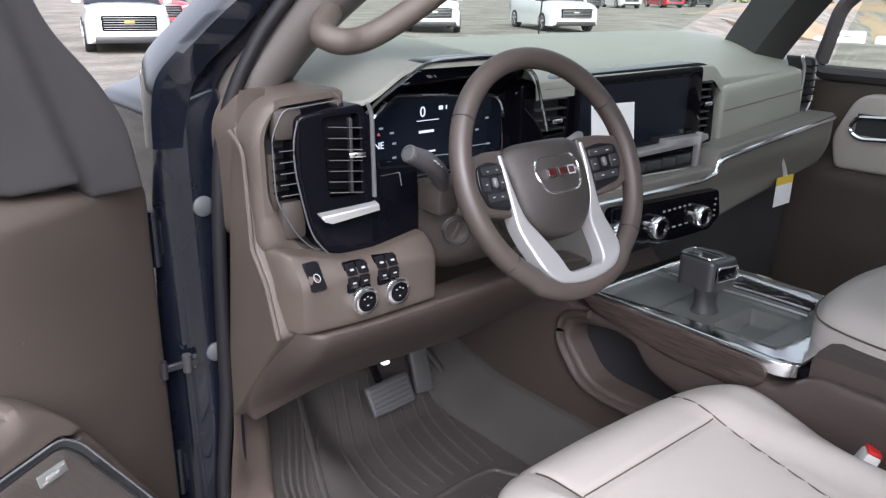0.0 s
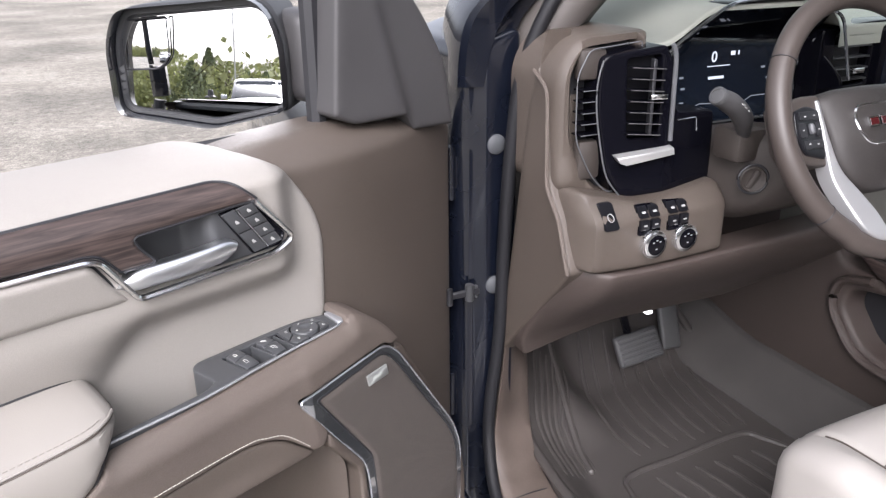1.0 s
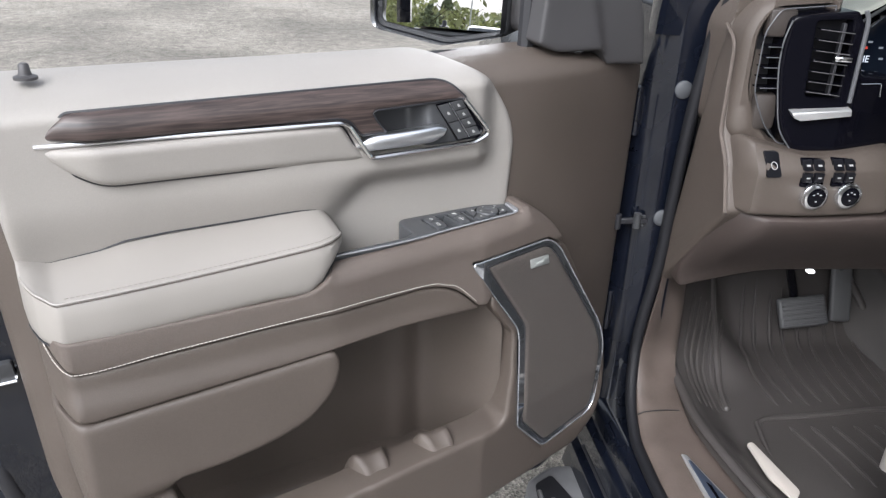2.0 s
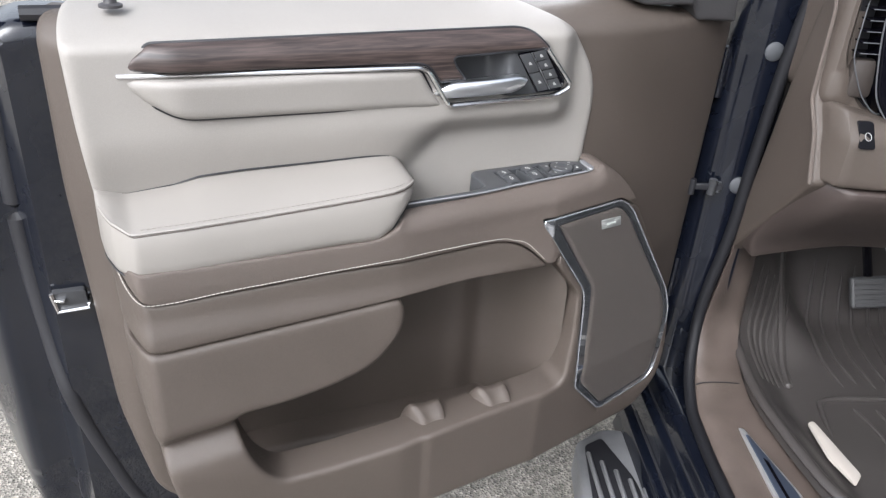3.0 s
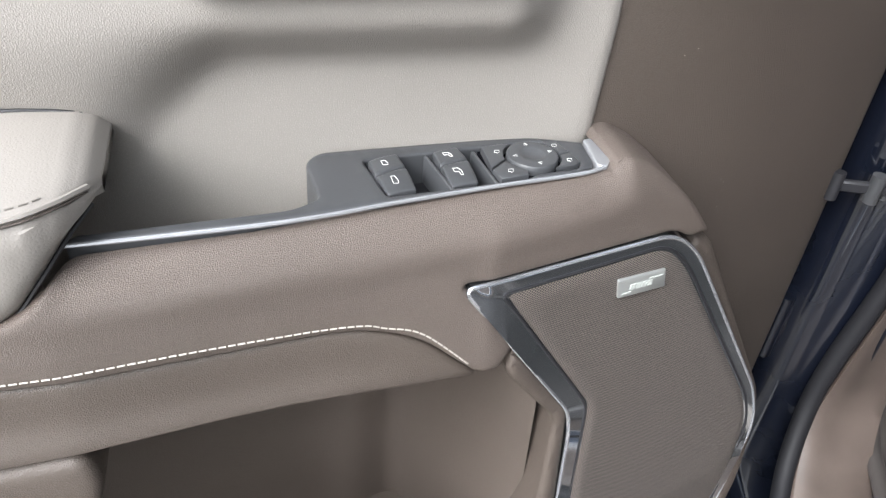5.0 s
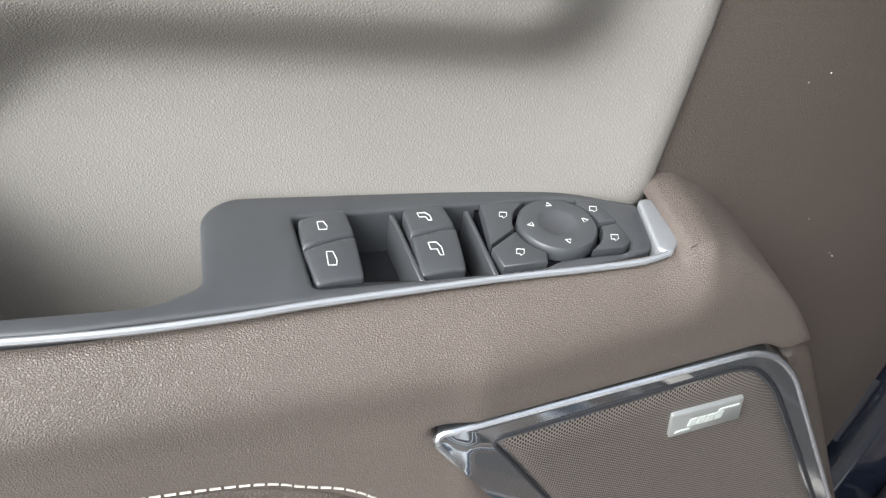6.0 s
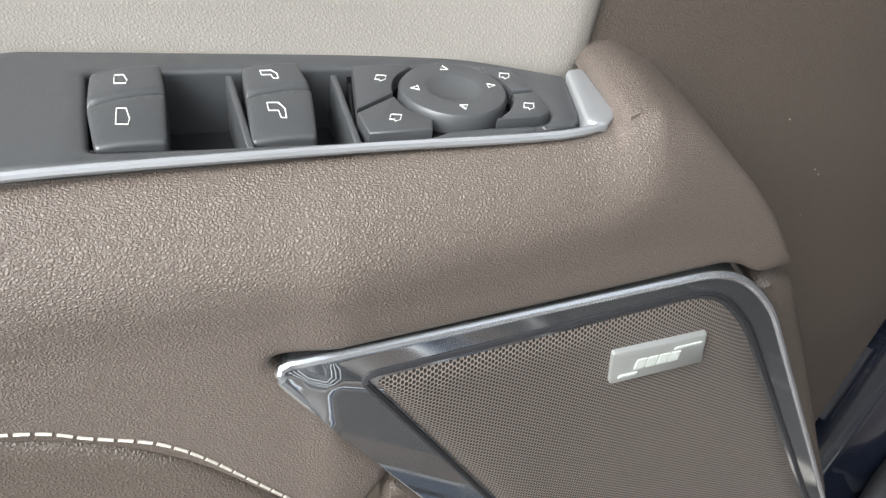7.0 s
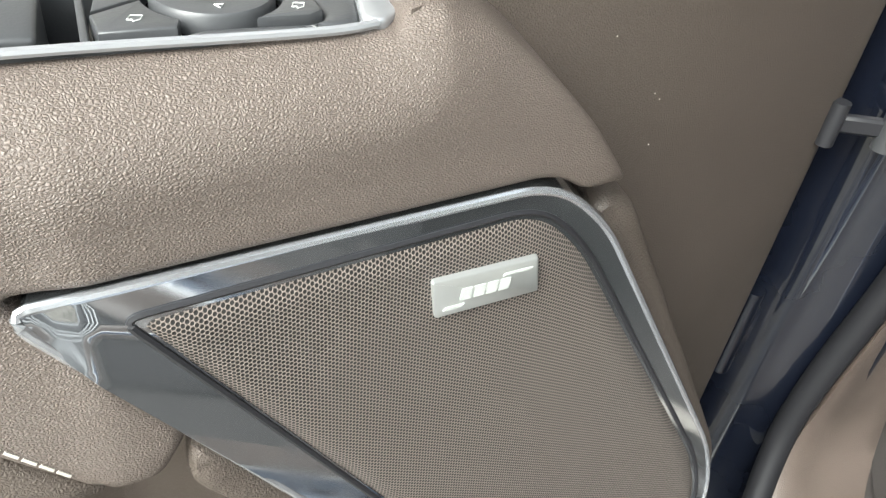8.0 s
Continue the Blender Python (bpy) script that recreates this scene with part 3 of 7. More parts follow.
badge = part("badge", prism(bmesh.new(), fillet([(-0.0207, -0.0074), (0.0207, -0.0074), (0.0207, 0.0074), (-0.0207, 0.0074)], 0.0012, 3), BG, 0.001, 0.0042, 0.0008), BADGE, door, "small satin metal speaker badge")
bm = bmesh.new()
for x0, x1, y0, y1 in ((-0.017, -0.010, -0.0046, -0.0036), (-0.0105, -0.0065, -0.002, 0.0022), (-0.0055, -0.0015, -0.002, 0.0022), (-0.0005, 0.0035, -0.002, 0.0022), (0.0045, 0.0085, -0.002, 0.0022), (0.0065, 0.0175, 0.0034, 0.0043)):
    prism(bm, [(x0 - 0.0006, y0), (x1 - 0.0006, y0), (x1 + 0.0006, y1), (x0 + 0.0006, y1)], BG, 0.0040, 0.0047)
part("lettering_bars", bm, mat("pale_badge_print", (0.40, 0.42, 0.40), 0.6), badge)

# wood strip, chrome line, pull handle and lock buttons
PULL = 0.166


def pull_w(a, b):
    return PULL - 0.03 * (max(0, b - 1.322) / 0.03) ** 2 - 0.02 * smooth01((a - 0.94) / 0.08)


WOODS = fillet([(1.007, 1.3112, 0.002), (0.9723, 1.3405, 0.006), (0.5153, 1.3455, 0.02), (0.4954, 1.341, 0.012), (0.474, 1.3205, 0.004), (0.5056, 1.3199, 0), (0.6085, 1.3155, 0.003), (0.6125, 1.312, 0.004), (0.6067, 1.300, 0.006), (0.593, 1.2845, 0.003), (0.629, 1.2845, 0.003), (0.6455, 1.3055, 0.008), (0.66, 1.3092, 0.006)], 0.004)
part("wood_strip", panel(WOODS, lambda a, b: pull_w(a, b), D, 0.004, 0.03, 0.006), WOOD, door, "dark open-pore wood strip")
INS = fillet([(1.0037, 1.3020, 0.004), (1.0065, 1.2949, 0.006), (0.9803, 1.2746, 0.01), (0.9442, 1.2534, 0.02), (0.6778, 1.2505, 0.02), (0.6405, 1.2476, 0.01), (0.6205, 1.2500, 0.006), (0.6365, 1.2693, 0), (0.6540, 1.2969, 0.008), (0.6617, 1.3010, 0.006)], 0.008)
part("pull_insert", panel(INS, lambda a, b: pull_w(a, b) + 0.003 - 0.16 * max(0, 1.302 - b), D, 0.008, 0.02, 0.006), BEIGE, door, "padded beige insert")
line = fillet([(1.008, 1.3066), (0.6615, 1.3052, 0.012), (0.6483, 1.3008, 0.006), (0.6172, 1.2530, 0.006), (0.46, 1.2568, 0.012), (0.4405, 1.2665, 0.006), (0.4390, 1.2735, 0.004), (0.4795, 1.3205)], 0.01, 6, closed=False)
bm = bmesh.new()
tube(bm, [D(a, b, pull_w(a, b) + 0.0015) for a, b in line], 0.0042, 8, flat=0.75)
part("chrome_line", bm, CHROME, door, "bright chrome trim line")
for P, off in ((INS, -0.0045), (WOODS, -0.003)):
    bm = bmesh.new()
    tube(bm, [D(a, b, pull_w(a, b) + off - 0.16 * max(0, 1.302 - b) * (P is INS)) for a, b in P], 0.0021, 6, True)
    part("shadow_gap", bm, RUBBER, door)
part("handle_cup", panel(CUP, lambda a, b: 0.160 - 0.03 * smooth01((a - 0.525) / 0.025) * smooth01((0.625 - a) / 0.02), D, 0.002, 0.02, 0.005), CHARCOAL, door, "dark recessed handle cup")
rings = []
for k in range(15):
    t = k / 14
    u, v = 0.630 - 0.117 * t, 1.2715 + 0.0075 * t
    end = (0.45, 0.85)[min(k, 14 - k)] if min(k, 14 - k) < 2 else 1.0
    h, d = (0.0105 + 0.001 * t) * end, 0.010 * (0.7 + 0.3 * end)
    w = 0.158 + 0.012 * math.sin(math.pi * min(t * 1.3, 1) * 0.5)
    box = lambda q: math.copysign(abs(q) ** 0.6, q)
    rings.append([D(u - 0.004 * math.cos(x), v + h * box(math.cos(x)), w + d * box(math.sin(x))) for x in [2 * math.pi * j / 20 for j in range(20)]])
part("pull_lever", loft(rings), BRIGHT, door, "brushed chrome door release lever")
lock = part("lock_panel", panel(fillet([(0.5205, 1.3148), (0.4790, 1.3196), (0.4425, 1.2725), (0.450, 1.2615), (0.4850, 1.2600)], 0.003), lambda a, b: 0.1622, D, 0.001, 0.01, 0.006), PIANO, door)


def LK(a, b, c):
    """Lock panel: a from its rear to its front column, b from its lower to its upper edge, both 0 to 1."""
    lo, hi = (0.4842 - 0.0367 * a, 1.2628 + 0.0050 * a), (0.5186 - 0.0370 * a, 1.3130 + 0.0062 * a)
    return D(lo[0] + (hi[0] - lo[0]) * b, lo[1] + (hi[1] - lo[1]) * b, 0.1625 + c)


DIM_PRINT = mat("dim_print", (0.36, 0.36, 0.35), 0.6)
for a0, a1, b0, b1 in ((0.0, 0.43, 0.51, 1.0), (0.0, 0.43, 0.0, 0.49), (0.50, 1.0, 0.77, 1.0), (0.50, 1.0, 0.52, 0.75), (0.50, 1.0, 0.26, 0.50), (0.50, 0.97, 0.0, 0.24)):
    part("button", prism(bmesh.new(), [(a0, b0), (a1, b0), (a1, b1), (a0, b1)], LK, 0, 0.0026, 0.0006), CHARCOAL, lock)
    ca, cb = (a0 + a1) / 2, (b0 + b1) / 2
    bm = bmesh.new()
    prism(bm, [(ca - 0.05, cb - 0.04), (ca + 0.06, cb - 0.04), (ca + 0.05, cb + 0.0), (ca + 0.02, cb + 0.045), (ca - 0.04, cb + 0.02)], LK, 0.0024, 0.0029)
    part("symbol", bm, DIM_PRINT, lock)
bm = bmesh.new()
tube(bm, [LK(0.465, b, 0.002) for b in (0.0, 0.5, 1.0)], 0.0007, 5)
part("bright_divider", bm, BRIGHT, lock)

# the window switch panel lies on the bolster: a along the door, b out of the door, c up
SWZ = 1.1405


def SW(a, b, c):
    return D(a, SWZ + c, b)


BEZ = fillet([(0.5605, 0.1830, 0.004), (0.5648, 0.1425, 0.01), (0.5555, 0.1318, 0.012), (0.480, 0.128, 0), (0.4392, 0.1262, 0.02), (0.4113, 0.1274, 0.02), (0.3807, 0.1365, 0.002), (0.3835, 0.1665, 0.006), (0.4143, 0.1774, 0.02), (0.446, 0.1810, 0.0), (0.5218, 0.1920, 0.0), (0.60, 0.2037, 0), (0.690, 0.2090, 0), (0.690, 0.2020, 0), (0.603, 0.195, 0.02), (0.5754, 0.1923, 0.02)], 0.004)
OPEN = fillet([(0.5294, 0.1446, 0.003), (0.4513, 0.1363, 0.0), (0.4356, 0.1352, 0.006), (0.4176, 0.1325, 0.02), (0.3995, 0.1362, 0.008), (0.3945, 0.1500, 0.004), (0.3928, 0.1645, 0.004), (0.3975, 0.1690, 0.004), (0.4118, 0.1706, 0.006), (0.4263, 0.1730, 0.01), (0.4315, 0.1766, 0.004), (0.4505, 0.1794, 0.0), (0.5215, 0.1862, 0.003)], 0.003)
JOY = (0.4222, 0.1535)
swp = part("window_switch_panel", panel(BEZ, lambda a, b: -0.0006 * smooth01((0.42 - a) / 0.04), SW, 0.002, lambda a, b: 0.034 if a < 0.567 else 0.008, 0.005, [OPEN[::-1]]), SWITCH, door, "charcoal window and mirror switch panel")
# Near black to stand for shade in the well; the plastic itself is charcoal.
part("switch_well", panel(fillet([(0.533, 0.140), (0.452, 0.132), (0.4535, 0.183), (0.525, 0.190)], 0.003), lambda a, b: -0.022 + 0.020 * smooth01((b - 0.160) / 0.024), SW, 0, 0, 0.004), RUBBER, swp)
part("control_tray", panel(fillet([(0.4535, 0.131), (0.389, 0.131), (0.389, 0.176), (0.4535, 0.184)], 0.003), lambda a, b: -0.0035, SW, 0, 0.012, 0.006), PIANO, swp)


def window_switch(c, mid, mark):
    """One rocker in two pads: c its four corners (rear-inner, front-inner, front-outer, rear-outer), mid its split line."""
    b0, b1 = c[0][1], c[3][1]
    am = sum(p[0] for p in c) / 4
    top = lambda a, b: 0.0034 - 0.0042 * max(0.0, (b - b0) / (b1 - b0)) ** 3 - 0.0009 * ((a - am) / 0.010) ** 2 - 0.0012 * math.exp(-((b - (mid[0][1] + (mid[1][1] - mid[0][1]) * (mid[0][0] - a) / (mid[0][0] - mid[1][0]))) / 0.0011) ** 2)
    g = 0.00022
    for k, quad in enumerate(([c[0], c[1], (mid[1][0], mid[1][1] - g), (mid[0][0], mid[0][1] - g)], [(mid[0][0], mid[0][1] + g), (mid[1][0], mid[1][1] + g), c[2], c[3]])):
        rk = part("window_switch", panel(fillet([(*p, 0.0016 if (i < 2) == (k == 0) else 0.0004) for i, p in enumerate(quad)], 0.001), top, SW, 0.0011, 0.015, 0.0016), SWITCH, swp, "soft charcoal rocker switch")
        ca, cb = sum(p[0] for p in quad) / 4 + 0.0015, sum(p[1] for p in quad) / 4
        h = 0.0024 if k == 0 else 0.0032
        bm = bmesh.new()
        lie = lambda pts: [SW(a, b, top(a, b) + 0.0002) for a, b in pts]
        if mark == 0:
            tube(bm, lie([(ca + 0.0016, cb - h), (ca - 0.0008, cb - h), (ca - 0.0022, cb + h * 0.3), (ca - 0.0020, cb + h), (ca + 0.0010, cb + h)]), 0.00022, 4, True)
        else:
            tube(bm, lie([(ca - 0.0006, cb - h), (ca + 0.0026, cb - h), (ca + 0.0020, cb + h * 0.1), (ca - 0.0006, cb + h * 0.1), (ca - 0.0014, cb + h), (ca - 0.0028, cb + h), (ca - 0.0024, cb - h * 0.2)]), 0.00022, 4, True)
        part("symbol", bm, WHITE_PRINT, rk)


window_switch(((0.5272, 0.1494), (0.5085, 0.1442), (0.5030, 0.1805), (0.5207, 0.1838)), ((0.5252, 0.1663), (0.5056, 0.1592)), 0)
window_switch(((0.4855, 0.1441), (0.4690, 0.1402), (0.4640, 0.1770), (0.4816, 0.1800)), ((0.4837, 0.1600), (0.4652, 0.1545)), 1)
for p0, p1 in (((0.4905, 0.1422), (0.4828, 0.1825)), ((0.4590, 0.1400), (0.4540, 0.1800))):
    part("divider", prism(bmesh.new(), [p0, (p0[0] - 0.0022, p0[1]), (p1[0] - 0.0022, p1[1]), p1], SW, -0.02, -0.0008, 0.0006), SWITCH, swp)
# mirror controls: a flat knob in a dark gap, four buttons round it
jm = Matrix.Translation(SW(*JOY, 0.0))
bm = bmesh.new()
lathe(bm, ((0.0168, -0.004), (0.0169, 0.0014), (0.0161, 0.0025), (0.0148, 0.0028), (0.0092, 0.0030), (0.0078, 0.0026), (0.0056, 0.0014), (0.0012, 0.0010)), jm, 48)
knob = part("mirror_knob", bm, SWITCH, swp, "round charcoal mirror adjuster")
for k in range(4):
    x = radians(6 + 90 * k)
    c = (JOY[0] + 0.0120 * math.cos(x), JOY[1] + 0.0120 * math.sin(x))
    bm = bmesh.new()
    tube(bm, [SW(c[0] + 0.0015 * math.cos(x + y), c[1] + 0.0015 * math.sin(x + y), 0.0031) for y in (0, 2.2, -2.2)], 0.0002, 4, True)
    part("symbol", bm, WHITE_PRINT, knob)


ARC = lambda a0, a1: [(JOY[0] + 0.0188 * math.cos(radians(a0 + (a1 - a0) * j / 8)), JOY[1] + 0.0188 * math.sin(radians(a0 + (a1 - a0) * j / 8))) for j in range(9)]
for out in ([(0.4525, 0.1655), (0.4520, 0.1385), (0.4370, 0.1364)] + ARC(-48, 3),
            [(0.4318, 0.1754), (0.4500, 0.1783), (0.4526, 0.1672)] + ARC(10, 62),
            [(0.4095, 0.1357), (0.4005, 0.1375), (0.3960, 0.1508)] + ARC(185, 228),
            [(0.3957, 0.1520), (0.3938, 0.1642), (0.3978, 0.1678), (0.4118, 0.1696)] + ARC(125, 178)):
    if out[0][0] > 0.43 and out[0][1] < 0.17:
        out = out[:3] + ARC(-55, 5)
    kb = part("mirror_button", prism(bmesh.new(), out, SW, -0.0035, 0.0016, 0.0007), SWITCH, swp)
    ca = sum(p[0] for p in out[:3]) / 3 * 0.62 + sum(p[0] for p in out[3:]) / len(out[3:]) * 0.38
    cb = sum(p[1] for p in out[:3]) / 3 * 0.62 + sum(p[1] for p in out[3:]) / len(out[3:]) * 0.38
    bm = bmesh.new()
    tube(bm, [SW(ca + x, cb + y, 0.0018) for x, y in ((-0.0018, -0.0014), (0.0012, -0.0016), (0.0019, 0.0012), (0.0006, 0.0012), (0.0004, 0.0022), (-0.0012, 0.0012))], 0.0002, 4, True)
    part("symbol", bm, WHITE_PRINT, kb)
# bright end cap and the bright line along the bolster
part("end_cap", panel(fillet([(0.3807, 0.1355), (0.3738, 0.1345), (0.3722, 0.1640), (0.3785, 0.1722), (0.3838, 0.1690)], 0.003), lambda a, b: 0.0014, SW, 0.0014, 0.006, 0.003), STRIP, swp, "bright brushed metal end cap")
bm = bmesh.new()
tube(bm, [SW(a, b, 0.0002) for a, b in spline([(0.690, 0.2115), (0.60, 0.2065), (0.5548, 0.2008), (0.5218, 0.1945), (0.4782, 0.1875), (0.4463, 0.1828), (0.4146, 0.1790), (0.392, 0.1755), (0.380, 0.1712)], 8)], 0.0014, 8)
part("metal_strip", bm, STRIP, swp, "thin bright metal strip")

# belt line, lock pin, sail panel, window frame and shell details
bm = bmesh.new()
lathe(bm, ((0.013, 0.0), (0.013, 0.003), (0.0075, 0.005), (0.0065, 0.008), (0.0058, 0.016), (0.004, 0.018)), Matrix.Translation(D(1.003, 1.366, 0.080)), 20)
part("lock_pin", bm, SAIL, door, "small black lock pin")
SAILP = fillet([(0.075, 1.322, 0.004), (0.165, 1.330, 0.004), (0.190, 1.356, 0.006), (0.278, 1.357, 0.01), (0.312, 1.372, 0.006), (0.296, 1.56, 0.01), (0.285, 1.72, 0.01), (0.262, 1.72, 0.01), (0.190, 1.545, 0.03), (0.131, 1.481, 0.03), (0.088, 1.415, 0.03)], 0.01)


def sail_w(a, b):
    kink = 0.165 + 0.35 * (b - 1.33) * 0.9
    return 0.062 + 0.012 * smooth01((a - kink) / 0.02) - 0.18 * max(0, kink - a - 0.0) * 0.9 + 0.02


part("sail_panel", panel(SAILP, sail_w, D, 0.006, 0.05, 0.01), SAIL, door, "dark grey plastic sail panel")
bm = bmesh.new()
tube(bm, [D(0.305, v, 0.045) for v in (1.36, 1.5, 1.74)], 0.013, 8)
tube(bm, [D(u, 1.350, 0.03) for u in (0.30, 0.6, 0.9, 1.10)], 0.009, 8)
part("window_seal", bm, RUBBER, door, "black rubber window channel")
bm = bmesh.new()
tube(bm, [D(a, b, c) for a, b, c in ((1.10, 1.37, 0.0), (1.085, 1.55, -0.02), (1.06, 1.74, -0.06), (0.30, 1.74, -0.06))], 0.02, 8)
part("window_frame", bm, PAINT, door, "navy painted window frame")
bm = bmesh.new()
tube(bm, [D(a, b, 0.026 - 0.04 * smooth01((a - 1.125) / 0.03)) for a, b in spline([(1.14, 1.36), (1.152, 1.10), (1.1435, 0.90), (1.1266, 0.79), (1.0977, 0.676), (1.052, 0.552), (0.97, 0.50), (0.85, 0.48)], 10)], 0.014, 10)
part("rubber_seal", bm, RUBBER, door, "black rubber door seal")
latch = part("latch", prism(bmesh.new(), fillet([(1.127, 0.985), (1.085, 0.985), (1.083, 0.957), (1.122, 0.955)], 0.004), D, 0.02, 0.046, 0.001), CHARCOAL, door, "black latch opening")
bm = bmesh.new()
tube(bm, [D(a, b, 0.047) for a, b in ((1.127, 0.985), (1.122, 0.956), (1.083, 0.957), (1.083, 0.966))], 0.003, 6)
block(bm, (-0.012, -0.006, 0), (0.004, 0.006, 0.004), 0.001, 1, Matrix.Translation(D(1.114, 0.972, 0.047)))
part("latch_claw", bm, CHROME, latch)

# lint on the dark trim
for u, v in SPECKS:
    bm = bmesh.new()
    bmesh.ops.create_icosphere(bm, subdivisions=1, radius=0.0004, matrix=Matrix.Translation(D(u, v, base_w(u) + 0.0003)))
    part("lint_speck", bm, THREAD, door)


# ---- the dashboard: x across, y forward ----
def FY(y0):
    """The frame of a surface that faces the driver at y0: a across, b up, c towards the driver."""
    return lambda a, b, c: (float(a), y0 - float(c), float(b))


def FX(x0):
    """A surface that faces the open door at x0: a forward, b up, c towards the door."""
    return lambda a, b, c: (x0 - float(c), float(a), float(b))


def FZ(z0):
    return lambda a, b, c: (float(a), float(b), z0 + float(c))


def words(name, text, size, m, material, parent, depth=0.0004):
    cu = bpy.data.curves.new(name, "FONT")
    cu.body, cu.size, cu.extrude, cu.align_x, cu.align_y = text, size, depth, "CENTER", "CENTER"
    tmp = bpy.data.objects.new(name, cu)
    me = bpy.data.meshes.new_from_object(tmp)
    bpy.data.objects.remove(tmp)
    bm = bmesh.new()
    bm.from_mesh(me)
    bpy.data.meshes.remove(me)
    bm.transform(m)
    return part(name, bm, material, parent, smooth=False)


def bars(bm, cx, cz, w, h, F, c=0.0006, n=1, gap=0.004):
    for k in range(n):
        z = cz - k * gap
        prism(bm, [(cx - w / 2, z - h / 2), (cx + w / 2, z - h / 2), (cx + w / 2, z + h / 2), (cx - w / 2, z + h / 2)], F, 0, c)


GREY_PRINT = mat("grey_print", (0.30, 0.30, 0.30), 0.6)
UI_WHITE = glow("display_white", (0.85, 0.9, 1.0), 0.42)
UI_GREY = glow("display_grey", (0.5, 0.55, 0.62), 0.18)
UI_RED = glow("display_red", (0.9, 0.1, 0.06), 0.28)
SCREEN = mat("dark_display_glass", (0.006, 0.009, 0.016), 0.12, spec=0.3)
PAPER = mat("paper", (0.82, 0.84, 0.86), 0.7)
dash = thing("dashboard", (1.3, 1.1, 1.2), "brown and greige truck dashboard with gloss black panels", "dashboard")


def top_z(a, b):
    hump = smooth01((a - 0.66) / 0.12) * smooth01((1.09 - a) / 0.10)
    z = 1.428 + 0.050 * hump * (1 - smooth01((b - 1.02) / 0.5) * 0.4)
    z -= 0.035 * smooth01((a - 1.70) / 0.08) * (1 - smooth01((b - 1.05) / 0.25))
    return z + 0.045 * smooth01((b - 1.0) / 0.5) - 0.10 * smooth01((b - 1.55) / 0.15)


TOP = fillet([(0.50, 1.05, 0.03), (0.53, 1.005, 0.03), (0.64, 0.995, 0.01), (0.685, 0.992, 0.02), (1.04, 0.992, 0.03), (1.10, 1.03, 0.02), (1.72, 1.03, 0.02), (1.78, 1.04, 0.02), (2.18, 1.05, 0.05), (2.27, 1.12, 0.05), (2.27, 1.70), (0.72, 1.70), (0.60, 1.35, 0.05)], 0.03)
part("dash_top", panel(TOP, lambda a, b: top_z(a, b), FZ(0), 0.006, lambda a, b: 0.002 if b < 1.015 and 0.64 < a < 1.11 else 0.03, 0.02), DASHTOP, dash, "greige grained dash top")
# end pod round the side vent
POD = fillet([(0.478, 1.222, 0.02), (0.474, 1.40, 0.03), (0.505, 1.446, 0.03), (0.63, 1.452, 0.01), (0.63, 1.205, 0.01), (0.53, 1.205, 0.02)], 0.02)
VENTRING = fillet([(0.500, 1.395, 0.015), (0.520, 1.430, 0.01), (0.61, 1.437, 0.004), (0.60, 1.215), (0.565, 1.213, 0.01), (0.535, 1.240, 0.02), (0.502, 1.300, 0.02)], 0.01)
part("end_pod", panel(POD, lambda a, b: 0.0, FY(0.972), 0.022, 0.12, 0.01, [VENTRING]), BROWN_PLASTIC, dash, "brown moulded end pod")
bm = bmesh.new()
tube(bm, [(a, 0.9695, b) for a, b in VENTRING], 0.0011, 6, True)
part("vent_ring", bm, GREY_RIB, dash, "thin satin ring round the vent")
sv = part("side_vent", panel(VENTRING, lambda a, b: 0, FY(1.0), 0, 0.05, 0.02), RUBBER, dash, "dark side air vent")
for k in range(5):
    z = 1.3075 + 0.0163 * k
    bm = bmesh.new()
    block(bm, (0.508, 0.966, z - 0.0013), (0.546, 0.990, z + 0.0013), 0.0006, 1)
    sl = part("slat", bm, PIANO, sv)
    bm = bmesh.new()
    tube(bm, [(0.509, 0.9655, z), (0.545, 0.9655, z)], 0.0008, 5)
    part("slat_edge", bm, GREY_RIB, sl)
bm = bmesh.new()
block(bm, (0.511, 0.972, 1.236), (0.552, 0.992, 1.297), 0.007, 2)
part("lower_filler", bm, COLUMN, sv)
bm = bmesh.new()
block(bm, (0.506, 0.972, 1.386), (0.552, 0.992, 1.430), 0.006, 2)
part("upper_filler", bm, COLUMN, sv)
# the gloss black panel with the driver's vent
lean = lambda a, b: 0.2 * (min(a, 0.645) - 0.58) - 0.10 * max(0, a - 0.66)
BLK = fillet([(0.5365, 1.420, 0.012), (0.632, 1.433, 0.004), (0.653, 1.400, 0.01), (0.660, 1.335, 0.01), (0.742, 1.328, 0.01), (0.748, 1.216, 0.006), (0.580, 1.206, 0.012), (0.553, 1.245, 0.02), (0.531, 1.350, 0.04)], 0.008)
DV = fillet([(0.574, 1.415), (0.628, 1.420), (0.631, 1.300), (0.582, 1.298)], 0.006)
blk = part("gloss_panel", panel(BLK, lean, FY(0.952), 0.003, 0.05, 0.004, [DV[::-1]]), PIANO, dash, "gloss black driver vent panel")
part("vent_back", panel(DV, lambda a, b: lean(a, b) - 0.02, FY(0.952), 0, 0.02, 0.02), SATIN_BLACK, blk)
